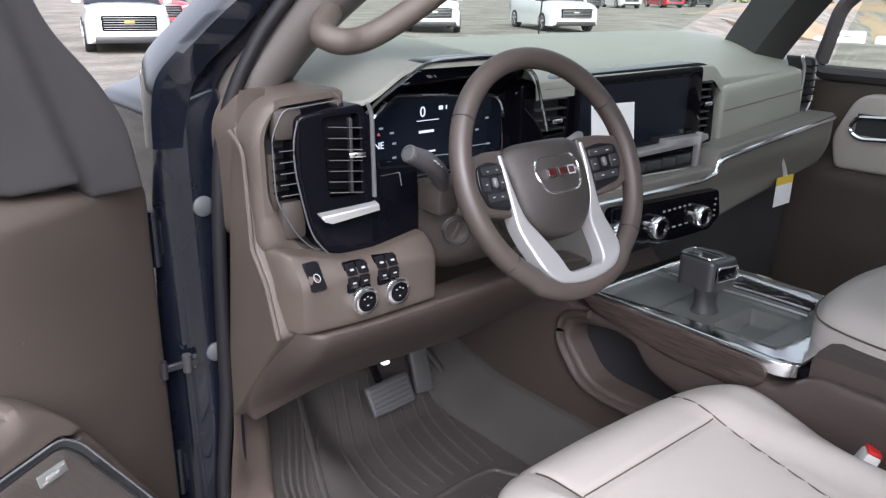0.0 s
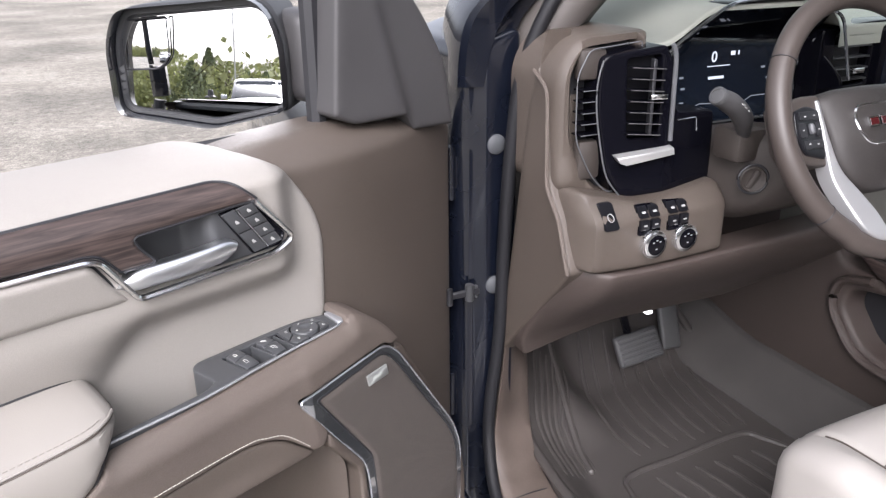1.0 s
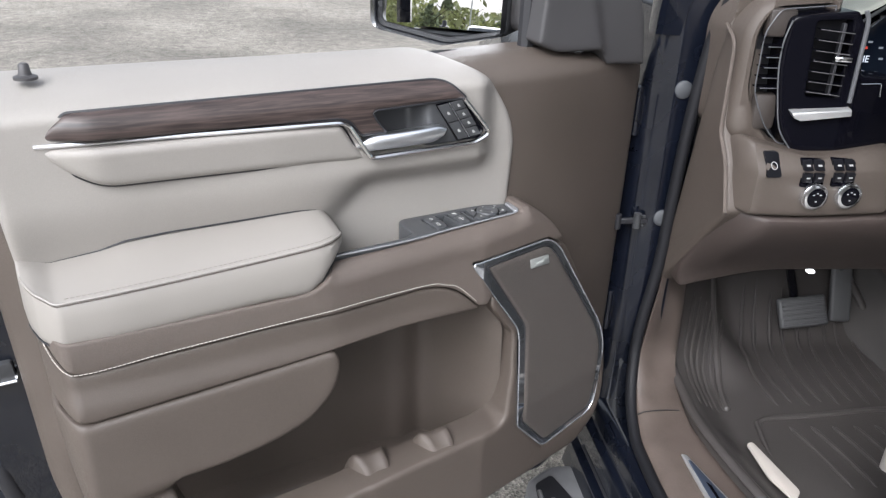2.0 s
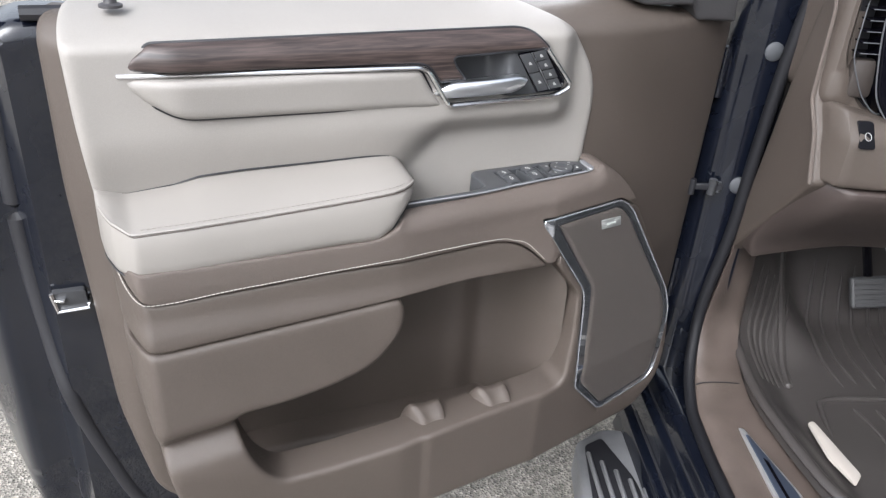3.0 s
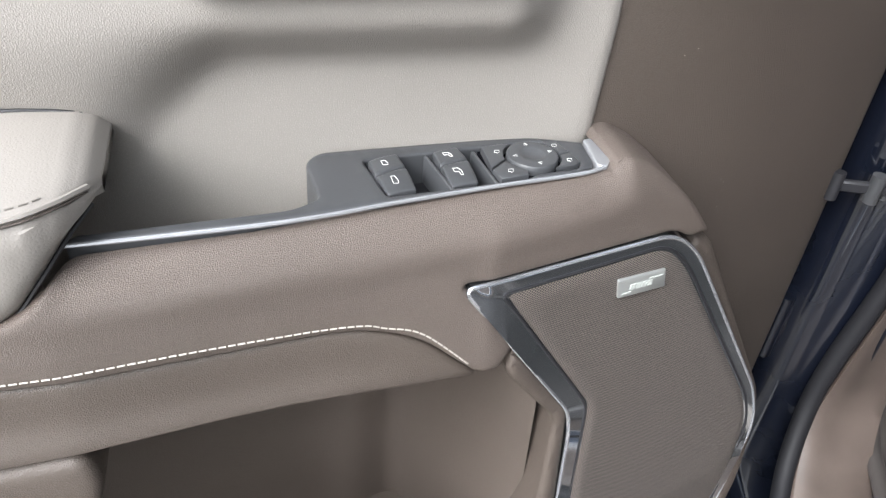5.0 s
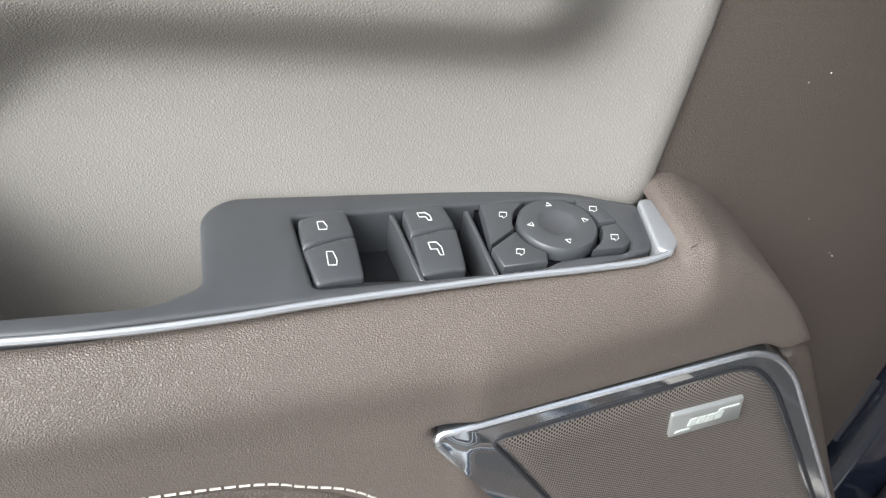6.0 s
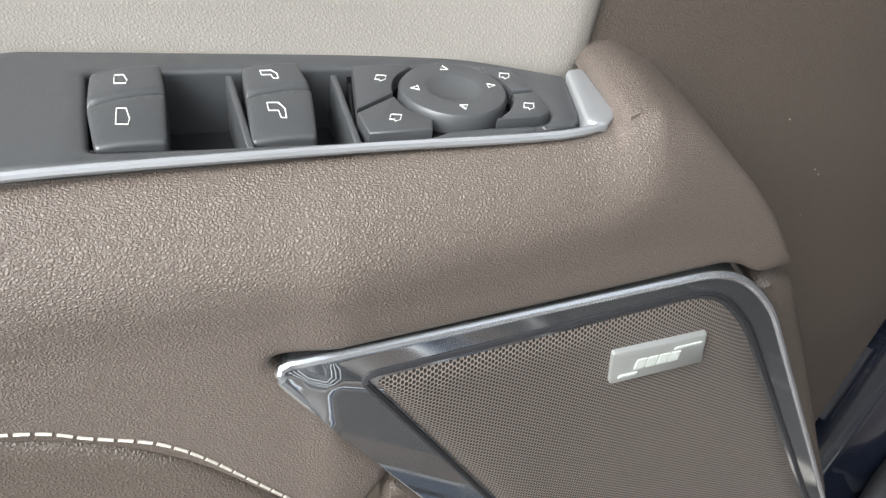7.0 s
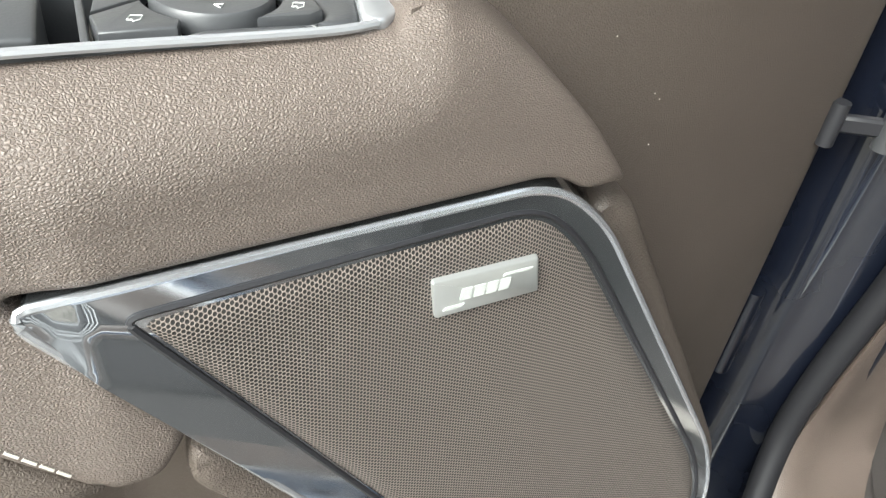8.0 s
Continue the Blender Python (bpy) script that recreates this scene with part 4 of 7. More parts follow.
for k in range(7):
    z = 1.306 + 0.0161 * k
    bm = bmesh.new()
    block(bm, (-0.0265, -0.012, -0.0011), (0.0265, 0.006, 0.0011), 0.0006, 1, pose(0.6035, 0.948, z, 0, 4, -15))
    sl = part("slat", bm, PIANO, blk)
    bm = bmesh.new()
    tube(bm, [pose(0.6035, 0.948, z, 0, 4, -15) @ Vector((x, -0.012, 0)) for x in (-0.0255, 0.0255)], 0.0008, 5)
    part("slat_edge", bm, SAIL, sl)
bm = bmesh.new()
block(bm, (-0.0025, -0.012, -0.055), (0.0025, 0.0, 0.055), 0.001, 1, pose(0.612, 0.946, 1.36, 0, 0, -15))
part("vane", bm, RUBBER, blk)
bm = bmesh.new()
block(bm, (-0.013, -0.012, -0.004), (0.013, 0.0, 0.004), 0.002, 2, pose(0.618, 0.938, 1.362, 0, 0, -15))
part("vent_slider", bm, CHROME, blk, "chrome vent slider")
WING = [(0.560, 1.276), (0.652, 1.285), (0.654, 1.275), (0.577, 1.263), (0.566, 1.267)]
part("chrome_wing", prism(bmesh.new(), WING, lambda a, b, c: (a, 0.952 - lean(a, b) - c, b - c * 0.25), 0.0, 0.013, 0.002), SATIN, blk, "bright chrome bar under the vent")
bm = bmesh.new()
tube(bm, spline([(0.640, 0.938, 1.434), (0.6465, 0.9365, 1.415), (0.648, 0.936, 1.36), (0.650, 0.936, 1.292)], 8), 0.0036, 8)
part("panel_rib", bm, GREY_RIB, blk, "satin grey rib beside the vent")
bm = bmesh.new()
tube(bm, [(a - 0.001, 0.9515 - lean(a, b), b) for a, b in spline([(0.5375, 1.415), (0.531, 1.385), (0.5315, 1.345), (0.541, 1.29), (0.554, 1.242), (0.578, 1.209)], 6)], 0.0013, 6)
part("panel_edge", bm, GREY_RIB, blk, "thin silver edge of the vent panel")
bm = bmesh.new()
tube(bm, [(x, 0.951 - lean(x, z), z) for x, z in fillet([(0.664, 1.3215), (0.702, 1.3215, 0.003), (0.706, 1.300)], 0.003, 4, closed=False)], 0.0011, 5)
part("flap_edge", bm, SMOKE, blk, "thin silver edge of a small flap")
# instrument cluster under its hood
HOOD = fillet([(0.655, 1.395, 0.02), (0.700, 1.428, 0.03), (0.795, 1.482, 0.03), (0.94, 1.486, 0.03), (1.045, 1.450, 0.02), (1.085, 1.34, 0.02), (1.085, 1.19), (0.66, 1.19)], 0.02)
def hood_c(a, b):
    q = max((0.737 - a) / 0.07, (a - 1.052) / 0.033, (b - 1.40 - 0.02 * (a > 0.78) * (a < 1.0)) / 0.06, (1.268 - b) / 0.05, 0.0)
    return 0.092 * min(q, 1.0)


part("cluster_surround", panel(HOOD, hood_c, FY(1.085), 0.004, 0.05, 0.008), PIANO, dash, "gloss black instrument surround")
CL = FY(1.0765)
CLUS = fillet([(0.735, 1.375, 0.02), (0.782, 1.419, 0.015), (1.03, 1.402, 0.02), (1.050, 1.375, 0.02), (1.050, 1.27), (0.735, 1.27)], 0.01)
clus = part("instrument_display", panel(CLUS, lambda a, b: 0.0, CL, 0.002, 0.006, 0.02), SCREEN, dash, "dark digital instrument display")
bm = bmesh.new()
tube(bm, [CL(a, b, 0.003) for a, b in CLUS], 0.003, 6, True)
part("display_frame", bm, SMOKE, clus)
CLM = lambda x, z: pose(x, 1.0755, z, 90)
words("speed_digit", "0", 0.026, CLM(0.853, 1.384), UI_WHITE, clus)
words("heading", "NE", 0.017, CLM(0.757, 1.334), UI_WHITE, clus)
def marks(name, spots, F, c, material, parent):
    """Single small printed or lit marks: x, z, width, height."""
    for x, z, w, h in spots:
        bm = bmesh.new()
        bars(bm, x, z, w, h, F, c)
        part(name, bm, material, parent, smooth=False)


marks("reading_bar", ((0.865, 1.369, 0.05, 0.0012), (0.862, 1.349, 0.034, 0.0045), (0.895, 1.389, 0.009, 0.007), (0.908, 1.389, 0.002, 0.007), (0.87, 1.312, 0.026, 0.003)), CL, 0.0014, UI_WHITE, clus)
marks("scale_mark", [(x, z, 0.008, 0.0035) for x, z in ((0.762, 1.364), (0.785, 1.354), (0.790, 1.335), (0.790, 1.310), (0.772, 1.300), (0.97, 1.36), (0.985, 1.34), (1.01, 1.36), (1.015, 1.31))], CL, 0.0014, UI_GREY, clus)
bm = bmesh.new()
tube(bm, [CL(x, z, 0.0012) for x, z in ((0.75, 1.288), (0.80, 1.296), (0.83, 1.306), (0.93, 1.300), (0.95, 1.310), (1.02, 1.310))], 0.0009, 4)
part("scale_line", bm, UI_GREY, clus)
for x, z in ((0.757, 1.352), (0.765, 1.268), (0.757, 1.276)):
    part("warning_mark", prism(bmesh.new(), [(x - 0.003, z), (x + 0.003, z), (x, z + 0.005)], CL, 0, 0.0014), UI_RED, clus)
bm = bmesh.new()
tube(bm, [(a, 0.990, b) for a, b in fillet([(0.660, 1.225), (0.657, 1.396, 0.02), (0.700, 1.429, 0.03), (0.795, 1.483, 0.03), (0.94, 1.487, 0.03), (1.047, 1.451, 0.02), (1.087, 1.34)], 0.02, 5, closed=False)], 0.0028, 6)
part("hood_edge", bm, SMOKE, dash, "thin silver edge of the instrument hood")
# switch panel left of the column, and the knee panel below it
SWP = fillet([(0.487, 1.232, 0.015), (0.60, 1.206, 0.02), (0.745, 1.222, 0.01), (0.745, 1.112, 0.01), (0.60, 1.108, 0.05), (0.478, 1.115, 0.01)], 0.01)


def swp_c(a, b):
    return 0.035 * smooth01((1.235 - b) / 0.05) - 0.06 * smooth01((0.502 - a) / 0.03) - 0.008


part("switch_fascia", panel(SWP, swp_c, FY(0.925), 0.008, 0.04, 0.01), BROWN_PLASTIC, dash, "brown moulded light switch fascia")
KNEE = fillet([(0.478, 1.112, 0.01), (0.60, 1.104, 0.05), (0.76, 1.108, 0.02), (1.02, 1.12, 0.03), (1.14, 1.10, 0.03), (1.10, 0.955, 0.03), (0.95, 0.915, 0.03), (0.66, 0.925, 0.03), (0.495, 0.885, 0.012), (0.478, 0.93, 0.02)], 0.01)
part("knee_panel", panel(KNEE, lambda a, b: -0.185 * smooth01((1.115 - b) / 0.23) - 0.06 * smooth01((0.535 - a) / 0.065) * smooth01((b - 0.9) / 0.2), FY(0.893), 0.008, 0.05, 0.012), SHADED_CAB_BROWN, dash, "brown plastic knee panel")
part("end_cover", panel(fillet([(1.018, 1.46, 0.01), (1.062, 1.33, 0.03), (1.112, 1.02, 0.05), (1.140, 0.885, 0.01), (1.128, 0.878, 0.004), (0.925, 1.108, 0.01), (0.955, 1.185, 0.01), (0.992, 1.228, 0.02), (1.0, 1.375, 0.02), (1.035, 1.395, 0.01)], 0.01), lambda a, b: 0.0, FX(0.474), 0.006, 0.04, 0.012), BROWN_PLASTIC, dash, "brown dash end cover")
bm = bmesh.new()
tube(bm, [(0.470, y, z) for y, z in fillet([(1.040, 1.396), (1.0, 1.375, 0.02), (0.992, 1.228, 0.01), (0.955, 1.185, 0.01), (0.925, 1.108, 0.01)], 0.01, 6, closed=False)], 0.003, 6)
part("cover_edge", bm, BROWN, dash)
pbm = lambda a, b, c: (float(a), 0.925 - swp_c(a, b) - c, float(b))
pb = part("parking_brake_switch", prism(bmesh.new(), fillet([(0.511, 1.181), (0.536, 1.181), (0.536, 1.217), (0.511, 1.217)], 0.004), pbm, -0.03, 0.0045, 0.001), SATIN_BLACK, dash)
bm = bmesh.new()
tube(bm, [pbm(0.5235 + 0.005 * math.cos(x), 1.199 + 0.005 * math.sin(x), 0.0046) for x in [k * math.pi / 6 for k in range(12)]], 0.0007, 4, True)
part("symbol", bm, GREY_PRINT, pb)
for kx, ky, px in ((0.599, 0.8985, 0.592), (0.660, 0.9005, 0.646)):
    F = pbm
    kp = part("switch_pad", prism(bmesh.new(), fillet([(px - 0.020, 1.164), (px + 0.020, 1.164), (px + 0.020, 1.206), (px - 0.020, 1.208)], 0.004), F, -0.03, 0.0042, 0.001), PIANO, dash, "gloss black push switches")
    for dx, dz in ((-0.010, 0.031), (0.010, 0.031), (-0.010, 0.012), (0.010, 0.012)):
        part("button", prism(bmesh.new(), fillet([(px + dx - 0.008, 1.168 + dz - 0.0075), (px + dx + 0.008, 1.168 + dz - 0.0075), (px + dx + 0.008, 1.168 + dz + 0.0075), (px + dx - 0.008, 1.168 + dz + 0.0075)], 0.001), F, 0, 0.0058, 0.0008), SATIN_BLACK, kp)
        bm = bmesh.new()
        bars(bm, px + dx, 1.168 + dz, 0.006, 0.0022, F, 0.0064)
        part("symbol", bm, GREY_PRINT, kp)
    km = pose(kx, ky, 1.149, 90)
    bm = bmesh.new()
    prof = [(0.0215, -0.01), (0.0215, 0.010), (0.0205, 0.013), (0.0160, 0.0145)]
    lathe(bm, prof, km, 36)
    kn = part("rotary_knob", bm, CHROME, dash, "knurled chrome rotary knob")
    bm = bmesh.new()
    for j in range(36):
        x = 2 * math.pi * j / 36
        block(bm, (-0.0008, -0.0008, -0.005), (0.0008, 0.0008, 0.010), 0, 1, km @ Matrix.Translation((0.0216 * math.cos(x), 0.0216 * math.sin(x), 0)))
    part("knurl", bm, CHROME, kn)
    bm = bmesh.new()
    lathe(bm, [(0.0160, 0.012), (0.0160, 0.0146), (0.015, 0.0150), (0.001, 0.0150)], km, 32)
    part("knob_face", bm, PIANO, kn)
    for dx, dz in ((-0.006, 0.005), (0.0, 0.008), (0.006, 0.005), (0.0, -0.006)):
        bm = bmesh.new()
        block(bm, (dx - 0.0016, dz - 0.0009, 0.0148), (dx + 0.0016, dz + 0.0009, 0.0154), 0, 1, km)
        part("symbol", bm, GREY_PRINT, kn)
# centre: vents, screen, controls, passenger pad
cf = FY(1.035)
CEN = fillet([(1.06, 1.425), (1.20, 1.432, 0.01), (1.66, 1.436, 0.02), (1.73, 1.42, 0.02), (1.745, 1.24, 0.02), (1.72, 1.195, 0.02), (1.06, 1.195)], 0.01)
CV = fillet([(1.095, 1.415), (1.185, 1.418), (1.187, 1.322), (1.10, 1.318)], 0.006)
RV = fillet([(1.672, 1.402), (1.704, 1.400), (1.712, 1.270), (1.690, 1.268)], 0.006)
cen = part("centre_panel", panel(CEN, lambda a, b: 0, cf, 0.004, 0.05, 0.01, [CV[::-1], RV[::-1]]), PIANO, dash, "gloss black centre panel")
for V, x0, x1, n in ((CV, 1.098, 1.186, 5), (RV, 1.674, 1.711, 7)):
    part("vent_back", panel(V, lambda a, b: -0.02, cf, 0, 0.02, 0.03), RUBBER, cen)
    for k in range(n):
        z = 1.33 + 0.08 * k / (n - 1) if n == 5 else 1.283 + 0.105 * k / (n - 1)
        bm = bmesh.new()
        block(bm, (x0, 1.030, z - 0.0015), (x1, 1.05, z + 0.0015), 0.0008, 1)
        part("slat", bm, CHARCOAL, cen)
for x, z in ((1.15, 1.347), (1.690, 1.338)):
    bm = bmesh.new()
    block(bm, (x - 0.015, 1.020, z - 0.005), (x + 0.015, 1.034, z + 0.005), 0.002, 2)
    part("vent_slider", bm, CHROME, cen, "chrome vent slider")
scr = part("touch_screen", panel(fillet([(1.205, 1.425), (1.655, 1.428), (1.662, 1.262), (1.205, 1.262)], 0.012), lambda a, b: 0.010, cf, 0.002, 0.012, 0.03), PIANO, dash, "dark touch screen, switched off")
part("screen_glass", prism(bmesh.new(), fillet([(1.22, 1.408), (1.60, 1.408), (1.60, 1.275), (1.22, 1.275)], 0.004), cf, 0.009, 0.0108), SCREEN, scr)
part("silver_bar", prism(bmesh.new(), [(1.22, 1.257), (1.506, 1.261), (1.507, 1.273), (1.672, 1.270), (1.676, 1.258), (1.632, 1.248), (1.22, 1.243)], cf, 0.004, 0.034, 0.003), ALUMINIUM, cen, "satin silver bar under the screen")
bm = bmesh.new()
block(bm, (-0.005, -0.006, -0.043), (0.005, 0.010, 0.043), 0.002, 2, pose(1.630, 1.000, 1.236, 0, 4, 0))
part("silver_strut", bm, ALUMINIUM, cen, "satin silver strut beside the keys")
bm = bmesh.new()
tube(bm, [(1.22, 1.000, 1.205), (1.45, 1.000, 1.202), (1.620, 1.000, 1.195)], 0.0022, 6)
part("key_edge", bm, ALUMINIUM, cen)
bm = bmesh.new()
prism(bm, [(1.252, 1.371), (1.395, 1.366), (1.405, 1.284), (1.262, 1.288)], cf, 0.012, 0.0135)
sheet = part("paper_sheet", bm, PAPER)
tagged(sheet, "white printed paper sheet stuck on the dark screen", "paper")
keys = part("key_bar", prism(bmesh.new(), [(1.22, 1.238), (1.622, 1.232), (1.622, 1.200), (1.22, 1.208)], cf, 0.0, 0.030, 0.004), SATIN_BLACK, cen)
for k in range(6):
    x = 1.29 + 0.058 * k
    part("key", prism(bmesh.new(), [(x - 0.026, 1.211), (x + 0.026, 1.210), (x + 0.026, 1.230), (x - 0.026, 1.231)], cf, 0.02, 0.034, 0.003), CHARCOAL, keys)
tr = FY(0.985)
part("brow_trim", panel(fillet([(1.07, 1.205), (1.655, 1.197, 0.01), (1.675, 1.236, 0.01), (2.26, 1.275), (2.26, 1.13, 0.03), (1.72, 1.05, 0.03), (1.07, 1.03)], 0.01), lambda a, b: 0.0 + 0.02 * smooth01((b - 1.12) / 0.08), tr, 0.008, 0.08, 0.02), mat("grey_taupe_dash", (0.15, 0.145, 0.132), 0.5, bump=((700, 0.2, "noise"),), vary=0.08), dash, "grey taupe lower dash")
bm = bmesh.new()
tube(bm, [tr(a, b, 0.022) for a, b in fillet([(1.07, 1.180), (1.60, 1.172, 0.02), (1.662, 1.182, 0.01), (1.668, 1.210, 0.01), (1.70, 1.216, 0.02), (2.25, 1.262)], 0.02, 5, closed=False)], 0.006, 8)
part("chrome_line", bm, CHROME, dash, "satin chrome line across the dash")
hv = part("climate_panel", panel(fillet([(1.27, 1.160), (1.685, 1.140, 0.012), (1.705, 1.07, 0.012), (1.66, 1.042, 0.01), (1.28, 1.045)], 0.01), lambda a, b: 0.024, tr, 0.003, 0.03, 0.02), PIANO, dash, "gloss black climate controls")
for x, z in ((1.287, 1.105), (1.428, 1.093), (1.602, 1.088)):
    bm = bmesh.new()
    lathe(bm, [(0.027, 0.0), (0.027, 0.020), (0.024, 0.024), (0.019, 0.024), (0.0185, 0.019), (0.001, 0.019)], pose(x, 0.962, z, 90), 32)
    part("climate_knob", bm, [CHROME], hv, "chrome climate knob")
    bm = bmesh.new()
    lathe(bm, [(0.0185, 0.0), (0.0185, 0.0205), (0.001, 0.0205)], pose(x, 0.962, z, 90), 28)
    part("knob_face", bm, PIANO, hv)
marks("symbol", [(1.46 + 0.02 * k, 1.122, 0.008, 0.004) for k in range(6)] + [(1.48 + 0.025 * k, 1.078, 0.012, 0.003) for k in range(4)] + [(1.672, 1.118 - 0.014 * k, 0.007, 0.004) for k in range(4)], FY(0.960), 0.0016, GREY_PRINT, hv)
part("passenger_pad", panel(fillet([(1.765, 1.374, 0.01), (2.16, 1.396, 0.01), (2.19, 1.268, 0.02), (1.77, 1.228, 0.01)], 0.01), lambda a, b: 0.0, FY(1.03), 0.012, 0.25, 0.02), DASHTOP, dash, "greige padded passenger panel")
seam("pad_seam", [(1.775, 1.312), (1.98, 1.325), (2.18, 1.338)], lambda a, b: 0.0, dash, BROWN, 0.0018, 0.0, FY(1.03))
PV = fillet([(2.16, 1.43, 0.02), (2.25, 1.42, 0.03), (2.262, 1.30, 0.03), (2.22, 1.255), (2.19, 1.27), (2.19, 1.40)], 0.012)
pv = part("passenger_vent", panel(PV, lambda a, b: 0.0, FY(1.045), 0.003, 0.04, 0.02), CHARCOAL, dash, "dark passenger side vent")
bm = bmesh.new()
tube(bm, [FY(1.042)(a, b, 0) for a, b in PV], 0.005, 6, True)
part("vent_chrome_ring", bm, SATIN, pv)
for k in range(6):
    bm = bmesh.new()
    block(bm, (2.195, 1.030, 1.30 + 0.02 * k - 0.002), (2.245, 1.045, 1.30 + 0.02 * k + 0.002), 0.001, 1)
    part("slat", bm, PIANO, pv)
bm = bmesh.new()
block(bm, (1.60, 1.06, 0.62), (2.26, 1.30, 1.13), 0.03, 3)
part("glove_box", bm, CHARCOAL, dash, "dark glove box and under-dash")
tag = thing("hang_tag", (2.0, 0.975, 1.16), "white and yellow paper tag hanging below the dash", "tag")
bm = bmesh.new()
block(bm, (1.985, 0.968, 1.04), (2.075, 0.9695, 1.105), 0.0004, 1, Matrix.Rotation(0, 4, "X"))
part("card", bm, PAPER, tag)
bm = bmesh.new()
block(bm, (1.985, 0.9675, 1.100), (2.075, 0.9700, 1.122), 0.0004, 1)
part("yellow_strip", bm, mat("yellow_print", (0.75, 0.55, 0.05), 0.6), tag, "yellow printed strip")
bm = bmesh.new()
tube(bm, [(2.03, 0.969, 1.12), (2.015, 0.970, 1.15), (2.005, 0.975, 1.175)], 0.007, 6, flat=0.2)
part("loop", bm, PAPER, tag)

# ---- steering column and wheel ----
col = thing("steering_column", (0.85, 0.93, 1.22), "brown plastic steering column shroud with stalk", "steering column")
rings = []
for y, x0, x1, z0, z1 in ((0.83, 0.795, 0.905, 1.235, 1.335), (0.86, 0.76, 0.94, 1.185, 1.315), (0.92, 0.745, 0.965, 1.15, 1.29), (1.06, 0.74, 0.98, 1.12, 1.27)):
    cx, cz, hx, hz = (x0 + x1) / 2, (z0 + z1) / 2, (x1 - x0) / 2, (z1 - z0) / 2
    rings.append([(cx + hx * math.copysign(abs(math.cos(t)) ** 0.45, math.cos(t)), y, cz + hz * math.copysign(abs(math.sin(t)) ** 0.45, math.sin(t))) for t in [2 * math.pi * k / 32 for k in range(32)]])
part("shroud", loft(rings), COLUMN, col)
SBM = pose(0.751, 0.862, 1.238, 90, 0, -25)
bm = bmesh.new()
lathe(bm, [(0.0205, -0.01), (0.0205, 0.003), (0.0185, 0.0055), (0.0165, 0.004), (0.009, 0.0025), (0.001, 0.002)], SBM, 30)
sb = part("start_button", bm, COLUMN, col, "round brown start button")
bm = bmesh.new()
tube(bm, [SBM @ Vector((0.0222 * math.cos(x), 0.0222 * math.sin(x), 0.002)) for x in [2 * math.pi * k / 30 for k in range(30)]], 0.0022, 6, True)
part("button_ring", bm, RUBBER, sb, "black ring")
bm = bmesh.new()
block(bm, (-0.015, -0.0045, 0.0005), (0.015, 0.0045, 0.006), 0.002, 2, SBM @ Matrix.Rotation(radians(62), 4, "Z"))
part("button_grip", bm, COLUMN, sb)
bm = bmesh.new()
tube(bm, spline([(0.742, 0.885, 1.296), (0.730, 0.872, 1.313), (0.712, 0.861, 1.336), (0.686, 0.855, 1.356), (0.655, 0.851, 1.371)], 6), lambda t: 0.0105 + 0.0045 * smooth01((t - 0.25) / 0.25) - 0.0022 * smooth01((t - 0.8) / 0.2), 14)
lever = part("stalk", bm, SAIL, col, "dark grey indicator stalk")
bm = bmesh.new()
lathe(bm, [(0.0132, -0.002), (0.0132, 0.004), (0.0115, 0.0065), (0.0085, 0.007), (0.0080, 0.0055), (0.001, 0.0060)], look((0.653, 0.8505, 1.372), (0.686, 0.855, 1.356)), 20)
part("stalk_cap", bm, PEDAL, lever, "grey button cap of the stalk")
for k in range(3):
    bm = bmesh.new()
    block(bm, (-0.0035, -0.0012, -0.0008), (0.0035, 0.0012, 0.0008), 0.0003, 1, pose(0.690 + 0.007 * k, 0.8405 + 0.002 * k, 1.359 - 0.005 * k, 60, 25, 0))
    part("symbol", bm, GREY_PRINT, lever)
bm = bmesh.new()
block(bm, (0.722, 0.868, 1.262), (0.775, 0.925, 1.312), 0.008, 2)
part("stalk_base", bm, COLUMN, col, "moulded stalk base")
wheel = thing("steering_wheel", (0.85, 0.80, 1.32), "brown leather steering wheel with satin silver spokes", "steering wheel")
WM = pose(0.85, 0.755, 1.34, 90 - 24.7, 0, 0)
W3 = lambda a, b, c: tuple(WM @ Vector((float(a), float(b), float(c))))
bm = bmesh.new()
wn = WM.to_3x3() @ Vector((0, 0, 1))
tube(bm, [W3(0.1765 * math.cos(t), 0.1735 * math.sin(t) - (0.006 if math.sin(t) < -0.85 else 0), 0) for t in [2 * math.pi * i / 96 for i in range(96)]], 0.0162, 14, True, up=wn)
rm = part("rim", bm, WHEEL, wheel, "brown leather rim")
for ang in (32, 148, 222, 318):
    t = radians(ang)
    bm = bmesh.new()
    tube(bm, [W3(0.1765 * math.cos(t) + 0.0166 * math.cos(s) * math.cos(t), 0.1735 * math.sin(t) + 0.0166 * math.cos(s) * math.sin(t), 0.0166 * math.sin(s)) for s in [2 * math.pi * k / 20 for k in range(20)]], 0.0007, 4, True)
    part("rim_seam", bm, RUBBER, rm)
HUB = fillet([(-0.083, 0.040, 0.012), (-0.060, 0.050, 0.03), (0.060, 0.050, 0.03), (0.083, 0.040, 0.012), (0.076, -0.055, 0.03), (0.046, -0.094, 0.02), (0.0, -0.102, 0.03), (-0.046, -0.094, 0.02), (-0.076, -0.055, 0.03)], 0.02)
hub_c = lambda a, b: 0.011 - 2.6 * (a * a + (b + 0.02) ** 2)
part("hub", panel(HUB, hub_c, W3, 0.010, 0.05, 0.007), HUB_SKIN, wheel, "brown padded airbag hub")
EMB = fillet([(-0.040, 0.021), (0.044, 0.021), (0.052, -0.006), (0.036, -0.034), (-0.030, -0.034), (-0.046, -0.006)], 0.013)
